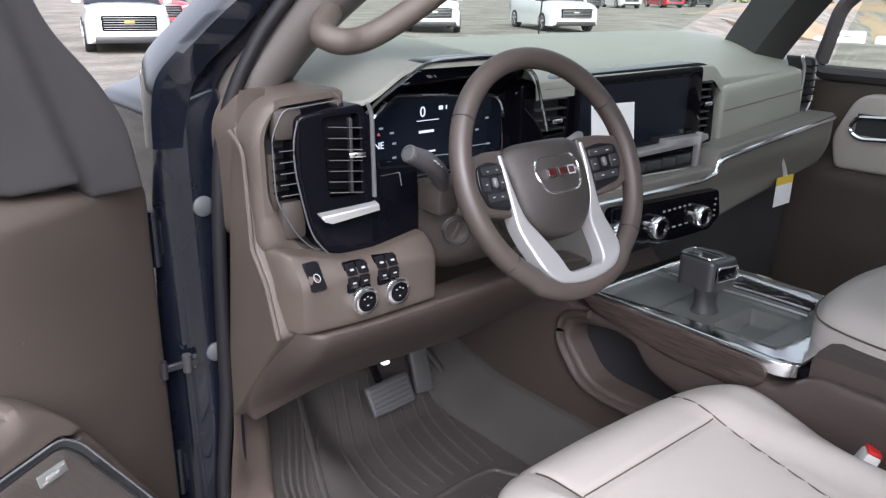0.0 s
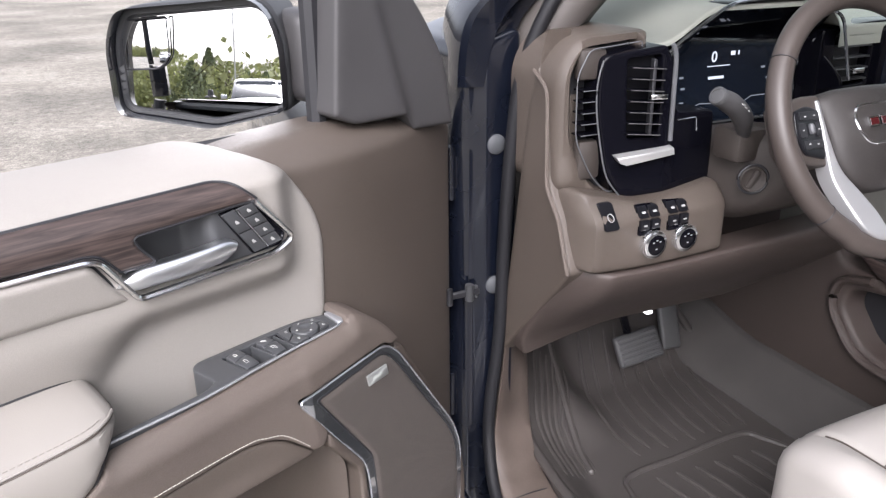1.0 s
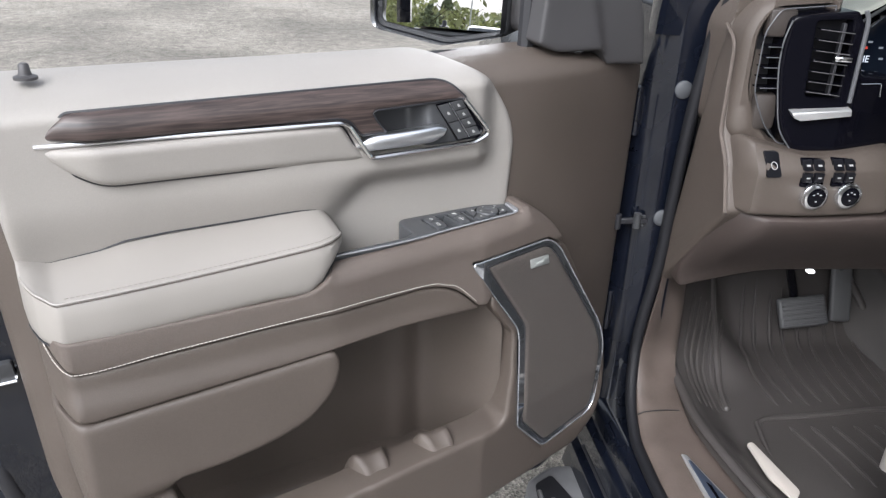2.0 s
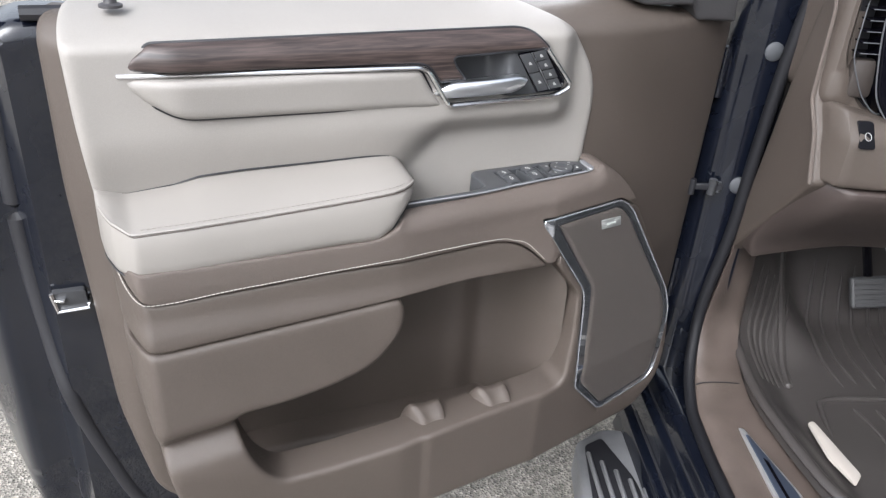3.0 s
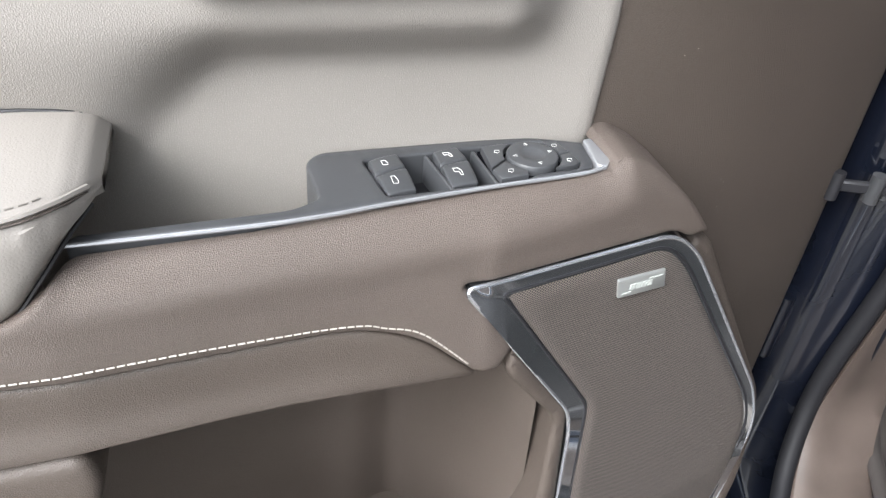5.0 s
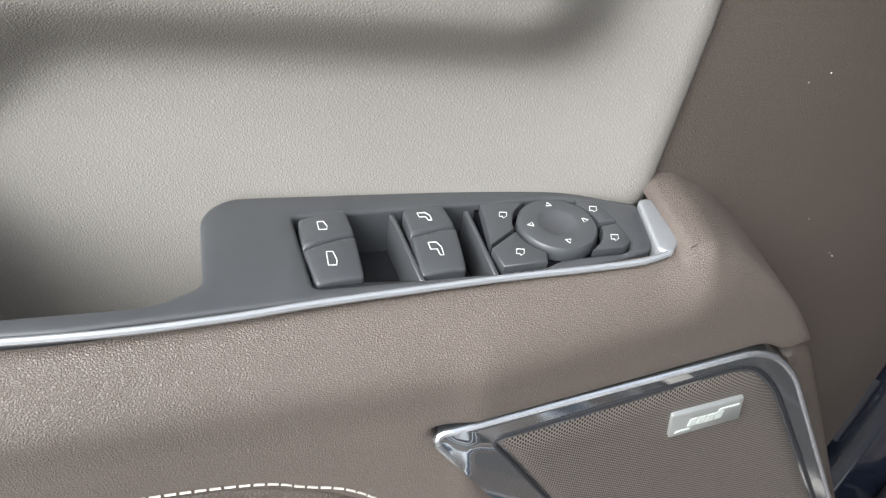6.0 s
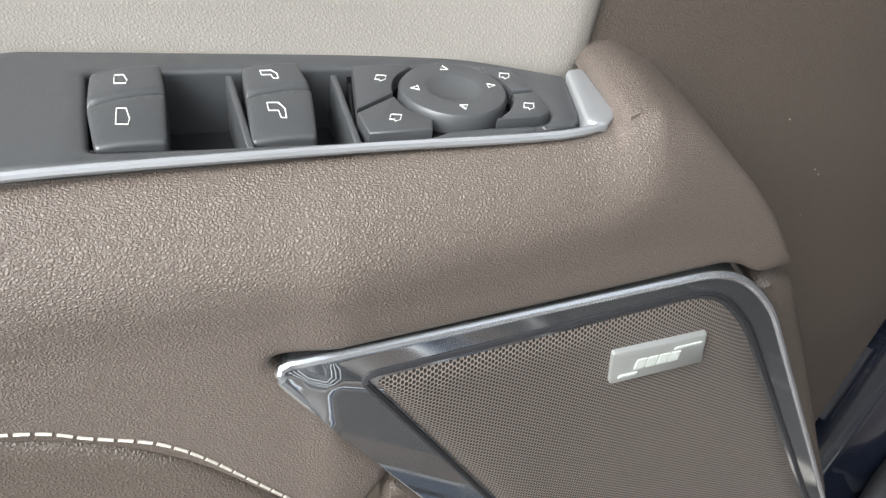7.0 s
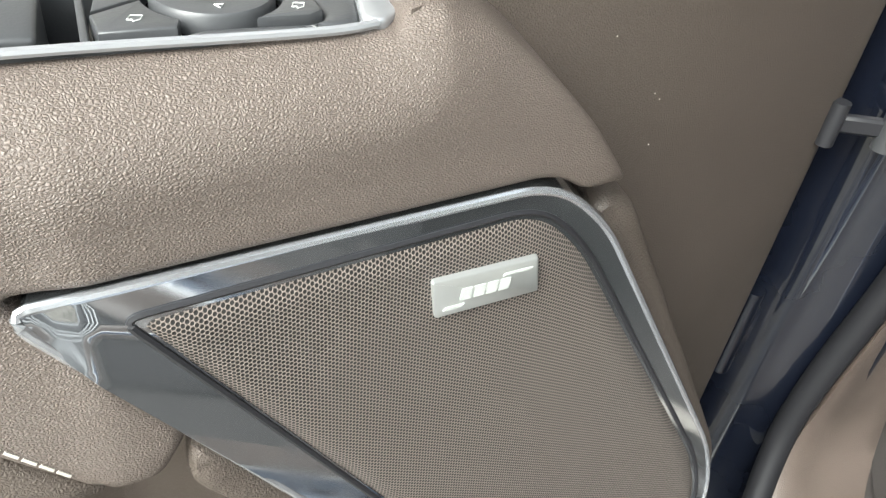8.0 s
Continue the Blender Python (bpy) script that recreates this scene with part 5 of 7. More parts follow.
em = lambda a, b, c: W3(a, b, hub_c(a, b) + 0.0005 + c)
bm = bmesh.new()
tube(bm, [em(a, b, 0) for a, b in EMB], 0.0019, 6, True)
emb = part("emblem_ring", bm, CHROME, wheel, "chrome emblem ring")
for x in (-0.018, 0.003, 0.024):
    eb = part("emblem_bar", prism(bmesh.new(), fillet([(x - 0.009, -0.011), (x + 0.009, -0.011), (x + 0.009, 0.003), (x - 0.009, 0.003)], 0.001, 2), em, 0, 0.003), CHROME, emb)
    part("inlay", prism(bmesh.new(), [(x - 0.0068, -0.0088), (x + 0.0068, -0.0088), (x + 0.0068, 0.0008), (x - 0.0068, 0.0008)], em, 0.001, 0.0035), EMBLEM_RED, eb)
spoke_c = lambda a, b: -0.014 + 0.22 * max(0.0, abs(a) - 0.095)
for s in (-1, 1):
    back = [(s * 0.080, 0.046), (s * 0.120, 0.045), (s * 0.166, 0.036), (s * 0.170, -0.03), (s * 0.140, -0.048), (s * 0.080, -0.054)]
    sp = part("spoke", panel(fillet(back, 0.01), spoke_c, W3, 0.005, 0.03, 0.010), WHEEL, wheel, "brown spoke with dark control pad")
    pad = [(s * 0.091, 0.026), (s * 0.120, 0.031), (s * 0.150, 0.024), (s * 0.154, -0.006), (s * 0.142, -0.034), (s * 0.092, -0.044)]
    cp = part("control_pad", panel(fillet(pad, 0.008), lambda a, b: spoke_c(a, b) + 0.004, W3, 0.003, 0.01, 0.008), SATIN_BLACK, sp, "dark control pad")
    for x0, x1, z0, z1 in ((0.095, 0.142, 0.011, 0.023), (0.095, 0.108, -0.012, 0.008), (0.131, 0.148, -0.012, 0.008), (0.095, 0.142, -0.028, -0.016)):
        part("control_button", prism(bmesh.new(), fillet([(s * x0, z0), (s * x1, z0), (s * x1, z1), (s * x0, z1)], 0.003, 3), lambda a, b, c: W3(a, b, spoke_c(a, b) + c), 0.0, 0.0062, 0.001), RUBBER, cp)
    for x, z in ((0.108, 0.017), (0.130, 0.016), (0.101, -0.002), (0.139, -0.002), (0.110, -0.022), (0.130, -0.021)):
        part("symbol", prism(bmesh.new(), [(s * x - 0.0022, z - 0.0009), (s * x + 0.0022, z - 0.0009), (s * x + 0.0022, z + 0.0009), (s * x - 0.0022, z + 0.0009)], lambda a, b, c: W3(a, b, spoke_c(a, b) + c), 0.0055, 0.0068), GREY_PRINT, cp)
    bm = bmesh.new()
    tube(bm, [W3(s * 0.119, z, spoke_c(0.119, 0) + 0.006) for z in (-0.008, -0.006, 0.004, 0.006)], lambda q: 0.0045 if 0.2 < q < 0.8 else 0.003, 10)
    part("thumb_wheel", bm, GREY_RIB, cp, "knurled grey thumb wheel")
HALF = [(0.092, 0.038, 0.003), (0.092, 0.0, 0.02), (0.092, -0.06, 0.03), (0.090, -0.105, 0.03), (0.087, -0.138, 0.03), (0.064, -0.162, 0.03), (0.02, -0.171, 0.03)]
INNER = [(0.038, -0.152, 0.012), (0.050, -0.105, 0.02), (0.056, -0.085, 0.02), (0.074, -0.052, 0.02), (0.083, 0.0, 0.02), (0.084, 0.038, 0.003)]
yoke = [(-a, b, r) for a, b, r in HALF] + HALF[::-1] + [(a, b, r) for a, b, r in INNER[::-1]] + [(-a, b, r) for a, b, r in INNER]
part("silver_yoke", panel(fillet(yoke, 0.01), lambda a, b: -0.009 - 0.05 * max(0.0, b) + 0.026 * smooth01((-0.06 - b) / 0.09), W3, 0.004, 0.02, 0.006), ALUMINIUM, wheel, "satin silver lower spokes joined in a yoke")
bm = bmesh.new()
tube(bm, [W3(0, 0, -0.03), (0.85, 0.87, 1.29)], 0.05, 20)
part("boss", bm, CHARCOAL, wheel)
bm = bmesh.new()
block(bm, (-0.02, -0.008, -0.012), (0.03, 0.008, 0.012), 0.006, 2, pose(1.005, 0.86, 1.345, 0, -20, 0))
tube(bm, [(0.99, 0.865, 1.335), (0.93, 0.89, 1.30)], 0.008, 8)
part("shift_lever", bm, STEP_PLASTIC, col, "grey column lever")

# ---- cab floor, pedals, seat, console ----
floor = part("floor", block(bmesh.new(), (0.46, -0.9, 0.50), (2.30, 1.75, 0.585), 0.01), CARPET)
tagged(floor, "dark carpeted cab floor", "floor", kind="structure")


def mat_edge(y):
    return float(np.interp(y, (0.5, 0.7, 0.83, 0.963, 1.172, 1.344, 1.5), (0.60, 0.55, 0.531, 0.521, 0.552, 0.640, 0.70)))


def mat_z(a, b):
    z = 0.600 + 0.26 * smooth01((b - 1.26) / 0.36)
    z += 0.05 * smooth01((mat_edge(b) + 0.10 - a) / 0.09) + 0.07 * smooth01((0.80 - a) / 0.10) * smooth01((b - 1.10) / 0.2)
    return z


matt = thing("floor_mat", (0.85, 1.1, 0.59), "dark ribbed rubber floor liner in the driver's footwell", "floor mat")
LINER = fillet([(0.640, 1.344, 0.04), (0.552, 1.172, 0.06), (0.521, 0.963, 0.08), (0.531, 0.833, 0.05), (0.55, 0.70, 0.05), (0.68, 0.52, 0.03), (1.15, 0.52, 0.03), (1.16, 1.20, 0.06), (1.10, 1.52, 0.04), (0.70, 1.50, 0.04)], 0.03)
part("liner", panel(LINER, lambda a, b: mat_z(a, b), FZ(0), 0.006, 0.02, 0.012), MAT_RUBBER, matt)
bm = bmesh.new()
tube(bm, [(a, b, mat_z(a, b) + 0.003) for a, b in LINER], 0.0105, 10, True, flat=0.8)
part("raised_lip", bm, MAT_RUBBER, matt)


def rib(pts, r=0.0042, name="rib"):
    """A low rounded rib along the mat."""
    line = spline(pts, 8)
    bm = bmesh.new()
    tube(bm, [(float(p[0]), float(p[1]), mat_z(float(p[0]), float(p[1])) + 0.0016) for p in line], lambda t: 1.15 * r * min(1, 0.04 + 9 * t, 0.04 + 9 * (1 - t)), 8, flat=0.9)
    part(name, bm, MAT_RUBBER, matt)


for k in range(9):
    f = k / 8
    mix = lambda p, q: (p[0] + (q[0] - p[0]) * f, p[1] + (q[1] - p[1]) * f + 0.012 * (k % 2))
    rib([mix(p, q) for p, q in zip(((0.850, 1.421), (0.789, 1.275), (0.759, 1.154), (0.761, 1.052)), ((1.105, 1.350), (1.062, 1.202), (1.045, 1.108), (1.035, 1.040)))])
for k in range(6):
    rib([(mat_edge(y) + 0.034 + 0.0165 * k + 0.02 * (y - 1.05), y) for y in (1.02 + 0.006 * k, 1.10, 1.18, 1.26, 1.33)], 0.0036)
for k in range(6):
    x = 0.745 + 0.046 * k
    rib([(x, 0.985 - 0.003 * k), (x + 0.010, 0.93), (x + 0.018, 0.87), (x + 0.024, 0.80)])
rib([(0.660, 0.90), (0.672, 0.965), (0.700, 1.009), (0.828, 1.016), (0.992, 1.022), (1.030, 0.985), (1.060, 0.93)], 0.0055, "heel_pad_edge")
rib([(0.772, 1.47), (0.728, 1.340), (0.682, 1.200), (0.646, 1.075), (0.640, 1.045)], 0.0075, "foot_rest_edge")
part("carpet_patch", prism(bmesh.new(), fillet([(0.617, 0.925), (0.632, 0.93), (0.652, 0.79), (0.628, 0.765), (0.612, 0.83)], 0.008), FZ(0.612), 0.0, 0.004, 0.001), mat("pale_carpet", (0.42, 0.38, 0.34), 0.95, bump=((900, 0.6, "noise"),)), matt, "pale carpet patch")
# toe board, tunnel side and kick panel
part("toe_board", panel([(0.50, 0.58), (1.25, 0.58), (1.25, 1.10), (0.50, 1.10)], lambda a, b: 0.0, FY(1.56), 0, 0.05, 0.05), CARPET, None).name
tagged(bpy.data.objects["toe_board"], "dark carpeted toe board", "floor", kind="structure")
tun = part("tunnel_side", panel(fillet([(0.50, 0.585, 0), (1.58, 0.585, 0), (1.58, 0.80, 0.03), (1.40, 0.735, 0.05), (1.22, 0.685, 0.04), (0.90, 0.685, 0.02), (0.50, 0.685, 0.02)], 0.02), lambda a, b: 0.005 + 0.115 * smooth01((0.70 + 0.25 * max(0, a - 1.22) - b) / 0.11), FX(1.20), 0.006, 0.02, 0.02), CARPET)
tagged(tun, "dark carpeted tunnel side", "floor", kind="structure")
brake = thing("brake_pedal", (0.93, 1.32, 0.69), "black ribbed rubber brake pedal", "pedal")
pm = pose(0.935, 1.292, 0.690, 62, 0, -10) @ Matrix.Rotation(radians(9), 4, "Z")
bm = bmesh.new()
block(bm, (-0.058, -0.037, -0.012), (0.058, 0.037, 0.006), 0.008, 3, pm)
part("pad", bm, PEDAL, brake)
for k in range(6):
    bm = bmesh.new()
    block(bm, (-0.050, -0.030 + 0.0115 * k - 0.003, 0.004), (0.050, -0.030 + 0.0115 * k + 0.003, 0.0095), 0.001, 1, pm)
    part("rib", bm, PEDAL, brake)
bm = bmesh.new()
tube(bm, [(0.925, 1.32, 0.71), (0.885, 1.31, 0.80), (0.85, 1.26, 0.90), (0.84, 1.24, 1.0)], 0.010, 8)
part("pedal_arm", bm, PIANO, brake)
gas = thing("accelerator_pedal", (1.05, 1.35, 0.70), "black rubber accelerator pedal beside the brake", "pedal")
bm = bmesh.new()
block(bm, (-0.026, -0.075, -0.01), (0.026, 0.075, 0.008), 0.008, 3, pose(1.058, 1.34, 0.715, 68, 0, -8))
part("pad", bm, PEDAL, gas)
bm = bmesh.new()
tube(bm, [(1.055, 1.36, 0.76), (1.05, 1.38, 0.9), (1.04, 1.36, 1.0)], 0.009, 8)
part("pedal_arm", bm, RUBBER, gas)
bm = bmesh.new()
block(bm, (0.772, 1.088, 0.901), (0.787, 1.102, 0.908), 0.003, 2)
lampm = glow("footwell_led", (1, 1, 1), 1.5)
fl = part("footwell_lamp", bm, lampm)
tagged(fl, "small lit white footwell lamp under the dash", "lamp")

seat = thing("driver_seat", (0.9, 0.25, 0.6), "beige leather driver's seat with stitched panels", "seat")


def seat_seam(b):
    """The seam along the inner bolster runs slightly outwards to the front."""
    return 1.014 + 0.27 * (b - 0.359)


def seat_z(a, b):
    z = 0.926 - 0.055 * max(0, (b - 0.61) / 0.11) ** 2 - 0.05 * smooth01((a - 1.09) / 0.10) * smooth01((0.56 - b) / 0.25)
    bol = smooth01((0.745 - a) / 0.06) + smooth01((a - 1.05) / 0.06)
    z += 0.022 * bol * (1 - smooth01((b - 0.56) / 0.10))
    groove = math.exp(-((a - 0.735) / 0.004) ** 2) + math.exp(-((a - seat_seam(b)) / 0.004) ** 2) + math.exp(-((b - 0.563) / 0.004) ** 2) * (0.735 < a < seat_seam(b))
    return z - 0.0045 * groove - 0.02 * max(0, (0.1 - b) / 0.2)


CUSH = fillet([(0.645, -0.20), (1.15, -0.20), (1.165, 0.31, 0.05), (1.185, 0.46, 0.05), (1.205, 0.60, 0.05), (1.165, 0.675, 0.05), (1.06, 0.705, 0.06), (0.87, 0.722, 0.06), (0.75, 0.708, 0.05), (0.67, 0.68, 0.05), (0.645, 0.55, 0.05)], 0.04)
cu = part("cushion", panel(CUSH, seat_z, FZ(0), 0.035, 0.10, 0.010), SEAT_LEATHER, seat, "beige leather cushion")
for P in ([(0.735, b) for b in np.linspace(-0.1, 0.65, 60)], [(seat_seam(b), b) for b in np.linspace(-0.1, 0.66, 60)], [(a, 0.563) for a in np.linspace(0.737, 1.066, 60)]):
    seam("seam", P, seat_z, cu, BROWN_PLASTIC, 0.0013, 0.0024, FZ(0))
bm = bmesh.new()
block(bm, (0.67, -0.15, 0.585), (1.14, 0.62, 0.80), 0.03, 2)
part("base", bm, SAIL, seat)
bm = bmesh.new()
block(bm, (0.65, -0.42, 0.86), (1.16, -0.16, 1.55), 0.08, 4, Matrix.Translation((0, 0, 0)))
part("backrest", bm, SEAT_LEATHER, seat)
buckle = thing("belt_buckle", (1.2, 0.36, 0.86), "seat belt buckle with red button and grey strap", "buckle")
bm = bmesh.new()
block(bm, (-0.028, -0.012, -0.05), (0.028, 0.012, 0.03), 0.005, 2, pose(1.197, 0.372, 0.885, 20, 6, 30))
part("housing", bm, WHITE_PRINT, buckle)
bm = bmesh.new()
block(bm, (-0.027, -0.011, 0.028), (0.027, 0.011, 0.036), 0.003, 1, pose(1.197, 0.372, 0.885, 20, 6, 30))
part("release_button", bm, mat("red_plastic", (0.55, 0.02, 0.02), 0.4), buckle, "red release button")
bm = bmesh.new()
block(bm, (-0.024, -0.004, -0.13), (0.024, 0.004, -0.04), 0.002, 1, pose(1.197, 0.372, 0.885, 20, 6, 30))
part("strap", bm, RUBBER, buckle)

console = thing("centre_console", (1.38, 0.6, 0.585), "brown centre console with wood side, chrome edge and gear tray", "console")
SIDE = fillet([(-0.6, 0.585), (1.58, 0.585), (1.58, 1.10, 0.03), (1.10, 1.06, 0.05), (1.01, 0.955, 0.02), (0.53, 0.950, 0.02), (0.47, 0.995, 0.02), (-0.6, 1.0)], 0.02)
BIN = fillet([(0.985, 0.912, 0.02), (0.998, 0.866, 0.02), (0.943, 0.800, 0.03), (0.90, 0.787, 0.03), (0.55, 0.785, 0.03), (0.60, 0.845, 0.03), (0.74, 0.855, 0.03), (0.800, 0.880, 0.03), (0.828, 0.920, 0.015), (0.88, 0.928, 0.02)], 0.02)
part("side_panel", panel(SIDE, lambda a, b: 0.012 * smooth01((b - 0.62) / 0.2), FX(1.215), 0.012, 0.34, 0.02, [BIN[::-1]]), SHADED_CAB_BROWN, console, "brown console side with storage slot")
part("storage_slot", panel(BIN, lambda a, b: -0.05, FX(1.215), 0, 0.02, 0.03), RUBBER, console)
bm = bmesh.new()
tube(bm, [FX(1.202)(a, b, 0.0) for a, b in fillet([(0.94, 0.945), (1.015, 0.925, 0.03), (1.022, 0.86, 0.04), (0.955, 0.782, 0.04), (0.90, 0.769, 0.04), (0.55, 0.765)], 0.02, 6, closed=False)], 0.013, 10, flat=0.7)
part("slot_rim", bm, SHADED_CAB_BROWN, console)
part("wood_trim", panel(fillet([(0.985, 0.992, 0.004), (0.562, 0.991, 0.012), (0.545, 0.977, 0.012), (0.553, 0.948, 0.02), (0.585, 0.922, 0.02), (0.74, 0.924, 0.03), (0.93, 0.955, 0.02)], 0.01), lambda a, b: 0.018, FX(1.215), 0.006, 0.02, 0.012), WOOD, console, "dark wood console trim")
TRAY = fillet([(1.200, 0.965, 0.02), (1.200, 0.530, 0.02), (1.222, 0.503, 0.015), (1.368, 0.508, 0.01), (1.575, 0.620, 0.02), (1.590, 0.965, 0.02)], 0.02)
WELL = fillet([(1.216, 0.935), (1.244, 0.72, 0), (1.254, 0.565, 0.012), (1.44, 0.552, 0.012), (1.522, 0.622, 0.012), (1.545, 0.83, 0), (1.548, 0.935)], 0.015)
part("tray_rim", panel(TRAY, lambda a, b: 0.0, FZ(1.0), 0.006, 0.02, 0.012, [WELL[::-1]]), CHROME, console, "satin chrome console rim")


def tray_z(a, b):
    """A shallow tray with a square dish behind the lever and a deep cup trough along the far side."""
    z = -0.006 - 0.006 * smooth01((b - 0.80) / 0.02)
    z -= 0.030 * smooth01((a - 1.262) / 0.008) * smooth01((1.398 - a) / 0.008) * smooth01((b - 0.602) / 0.012) * smooth01((0.694 - b) / 0.008)
    trough = smooth01((a - 1.455) / 0.008) * smooth01((b - 0.61) / 0.01) * smooth01((0.85 - b) / 0.02)
    bar = smooth01((a - 1.415) / 0.008) * smooth01((1.452 - a) / 0.006) * smooth01((b - 0.585) / 0.02)
    return z - 0.065 * trough + 0.010 * bar


# Floor colour lightened to stand for light falling through the windscreen.
part("tray_floor", panel(WELL, tray_z, FZ(1.0), 0, 0.01, 0.006), mat("lit_satin_grey_tray", (0.105, 0.11, 0.108), 0.40, bump=((1200, 0.1, "noise"),), vary=0.08), console, "dark satin console tray with dish and cup trough")
for y in (0.675, 0.775):
    bm = bmesh.new()
    tube(bm, [(1.499 + 0.030 * math.cos(x), y + 0.034 * math.sin(x), 0.985) for x in [2 * math.pi * k / 28 for k in range(28)]], 0.003, 6, True)
    part("cup_ring", bm, CHARCOAL, console)
bm = bmesh.new()
tube(bm, [(1.418, 0.59, 1.0065), (1.416, 0.70, 1.0065), (1.412, 0.90, 1.004)], 0.0025, 6)
tube(bm, [(1.452, 0.60, 1.0065), (1.452, 0.70, 1.0065), (1.452, 0.86, 1.004)], 0.0025, 6)
part("divider_edge", bm, SATIN, console, "bright edge of the cup divider")
part("rear_deck", prism(bmesh.new(), [(1.222, 0.502), (1.366, 0.507), (1.57, 0.618), (1.57, 0.44), (1.29, 0.44)], FZ(0.96), 0, 0.034, 0.004), PIANO, console)
shift = part("gear_lever", loft([[(1.312 + dx * s + ox, 0.745 + 0.8 * dy * s, z) for dx, dy in [(math.cos(t), math.sin(t)) for t in [2 * math.pi * k / 20 for k in range(20)]]] for s, ox, z in ((0.046, 0, 0.985), (0.030, 0, 0.996), (0.024, -0.002, 1.015), (0.026, -0.006, 1.045), (0.034, -0.012, 1.068), (0.040, -0.016, 1.080))]), CHARCOAL, console, "dark satin gear lever")
KN = fillet([(1.238, 0.694), (1.236, 0.770), (1.330, 0.790), (1.346, 0.745), (1.332, 0.698)], 0.014)
knob_z = lambda a, b: 1.124 - 0.10 * (a - 1.235)
part("lever_knob", panel(KN, knob_z, FZ(0), 0.009, 0.050, 0.006), mat("satin_lever_metal", (0.055, 0.056, 0.060), 0.3, metal=0.4), shift, "satin grey lever knob")
part("knob_inlay", panel(fillet([(1.242, 0.706), (1.242, 0.770), (1.300, 0.778), (1.300, 0.706)], 0.008), lambda a, b: knob_z(a, b) + 0.0015, FZ(0), 0.002, 0.004, 0.008), PIANO, shift, "gloss black knob face")
part("knob_window", prism(bmesh.new(), fillet([(1.247, 1.084), (1.316, 1.078), (1.316, 1.104), (1.247, 1.112)], 0.006), FY(0.697), 0.0, 0.006, 0.001), PIANO, shift)
bm = bmesh.new()
tube(bm, [(a, b, knob_z(a, b) + 0.0022) for a, b in fillet([(1.242, 0.706), (1.242, 0.770), (1.300, 0.778), (1.300, 0.706)], 0.008)], 0.0022, 6, True)
tube(bm, [(a, 0.6905, b) for a, b in fillet([(1.247, 1.084), (1.316, 1.078), (1.316, 1.104), (1.247, 1.112)], 0.006)], 0.0020, 6, True)
part("knob_ring", bm, CHROME, shift, "chrome frame of the knob")
lid = thing("console_armrest", (1.4, 0.2, 1.0), "padded beige leather console armrest lid", "armrest")
LID = fillet([(1.285, -0.6), (1.72, -0.6), (1.72, 0.56, 0.07), (1.526, 0.580, 0.06), (1.389, 0.567, 0.06), (1.312, 0.530, 0.05), (1.285, 0.44, 0.05)], 0.05)
part("lid", panel(LID, lambda a, b: 1.087 - 0.5 * max(0.0, 0.06 - edge_gap(LID, float(a), float(b))) ** 2 / 0.06, FZ(0), 0.022, 0.050, 0.012), SEAT_LEATHER, lid)
bm = bmesh.new()
tube(bm, [(a, b, 1.048) for a, b in LID], 0.0016, 6, True)
part("seam", bm, BROWN_PLASTIC, lid)
bm = bmesh.new()
block(bm, (1.222, -0.6, 0.585), (1.70, 0.50, 1.030), 0.03, 2)
part("bin", bm, SHADED_CAB_BROWN, lid)

# ---- truck body: hinge pillar, sill, windscreen pillar, roof, hood ----
body = thing("truck_body", (0.45, 1.13, 0.38), "navy painted pickup truck body with open door frame", "truck")
part("hinge_pillar", panel(fillet([(0.385, 0.55), (0.378, 0.90), (0.390, 1.25), (0.402, 1.42), (0.50, 1.45), (0.50, 0.55)], 0.02), lambda a, b: -0.03 * smooth01((0.41 - a) / 0.03) + 0.008 * smooth01((a - 0.43) / 0.008), FY(1.138), 0.006, 0.25, 0.012), PAINT, body, "navy painted hinge pillar")
for z in (1.265, 1.013):
    bm = bmesh.new()
    lathe(bm, [(0.0165, 0.0), (0.0165, 0.003), (0.012, 0.006), (0.001, 0.0065)], pose(0.458, 1.130, z, 90), 24)
    part("rubber_plug", bm, mat("grey_rubber", (0.055, 0.058, 0.064), 0.6), body, "round grey rubber plug")
bm = bmesh.new()
block(bm, (0.350, 1.116, 1.006), (0.424, 1.124, 1.018), 0.002, 1)
tube(bm, [(0.365, 1.116, 0.998), (0.365, 1.116, 1.028)], 0.006, 10)
part("door_check", bm, RUBBER, body, "dark steel door check strap")
bm = bmesh.new()
tube(bm, [(0.404, 1.118, 0.998), (0.404, 1.118, 1.028)], 0.0075, 12)
tube(bm, [(0.418, 1.122, 1.000), (0.418, 1.122, 1.022)], 0.004, 10)
part("check_pin", bm, CHARCOAL, body, "dark steel pin")
for z0 in (0.80, 1.22):
    bm = bmesh.new()
    block(bm, (0.36, 1.150, z0 - 0.03), (0.42, 1.175, z0 + 0.03), 0.006, 2)
    tube(bm, [(0.385, 1.152, z0 - 0.045), (0.385, 1.152, z0 + 0.045)], 0.009, 10)
    part("hinge", bm, PAINT, body, "painted door hinge")
SEAL = spline([(0.62, 1.05, 1.62), (0.545, 1.08, 1.52), (0.492, 1.100, 1.40), (0.475, 1.108, 1.27), (0.468, 1.115, 1.08), (0.464, 1.118, 0.92), (0.447, 1.115, 0.79), (0.439, 1.105, 0.715), (0.426, 1.062, 0.645), (0.411, 0.99, 0.610), (0.404, 0.92, 0.600), (0.400, 0.74, 0.595), (0.400, 0.2, 0.595), (0.400, -0.6, 0.595)], 10)
bm = bmesh.new()
tube(bm, SEAL, 0.0115, 10)
part("door_seal", bm, SEAL_RUBBER, body, "black rubber door seal")
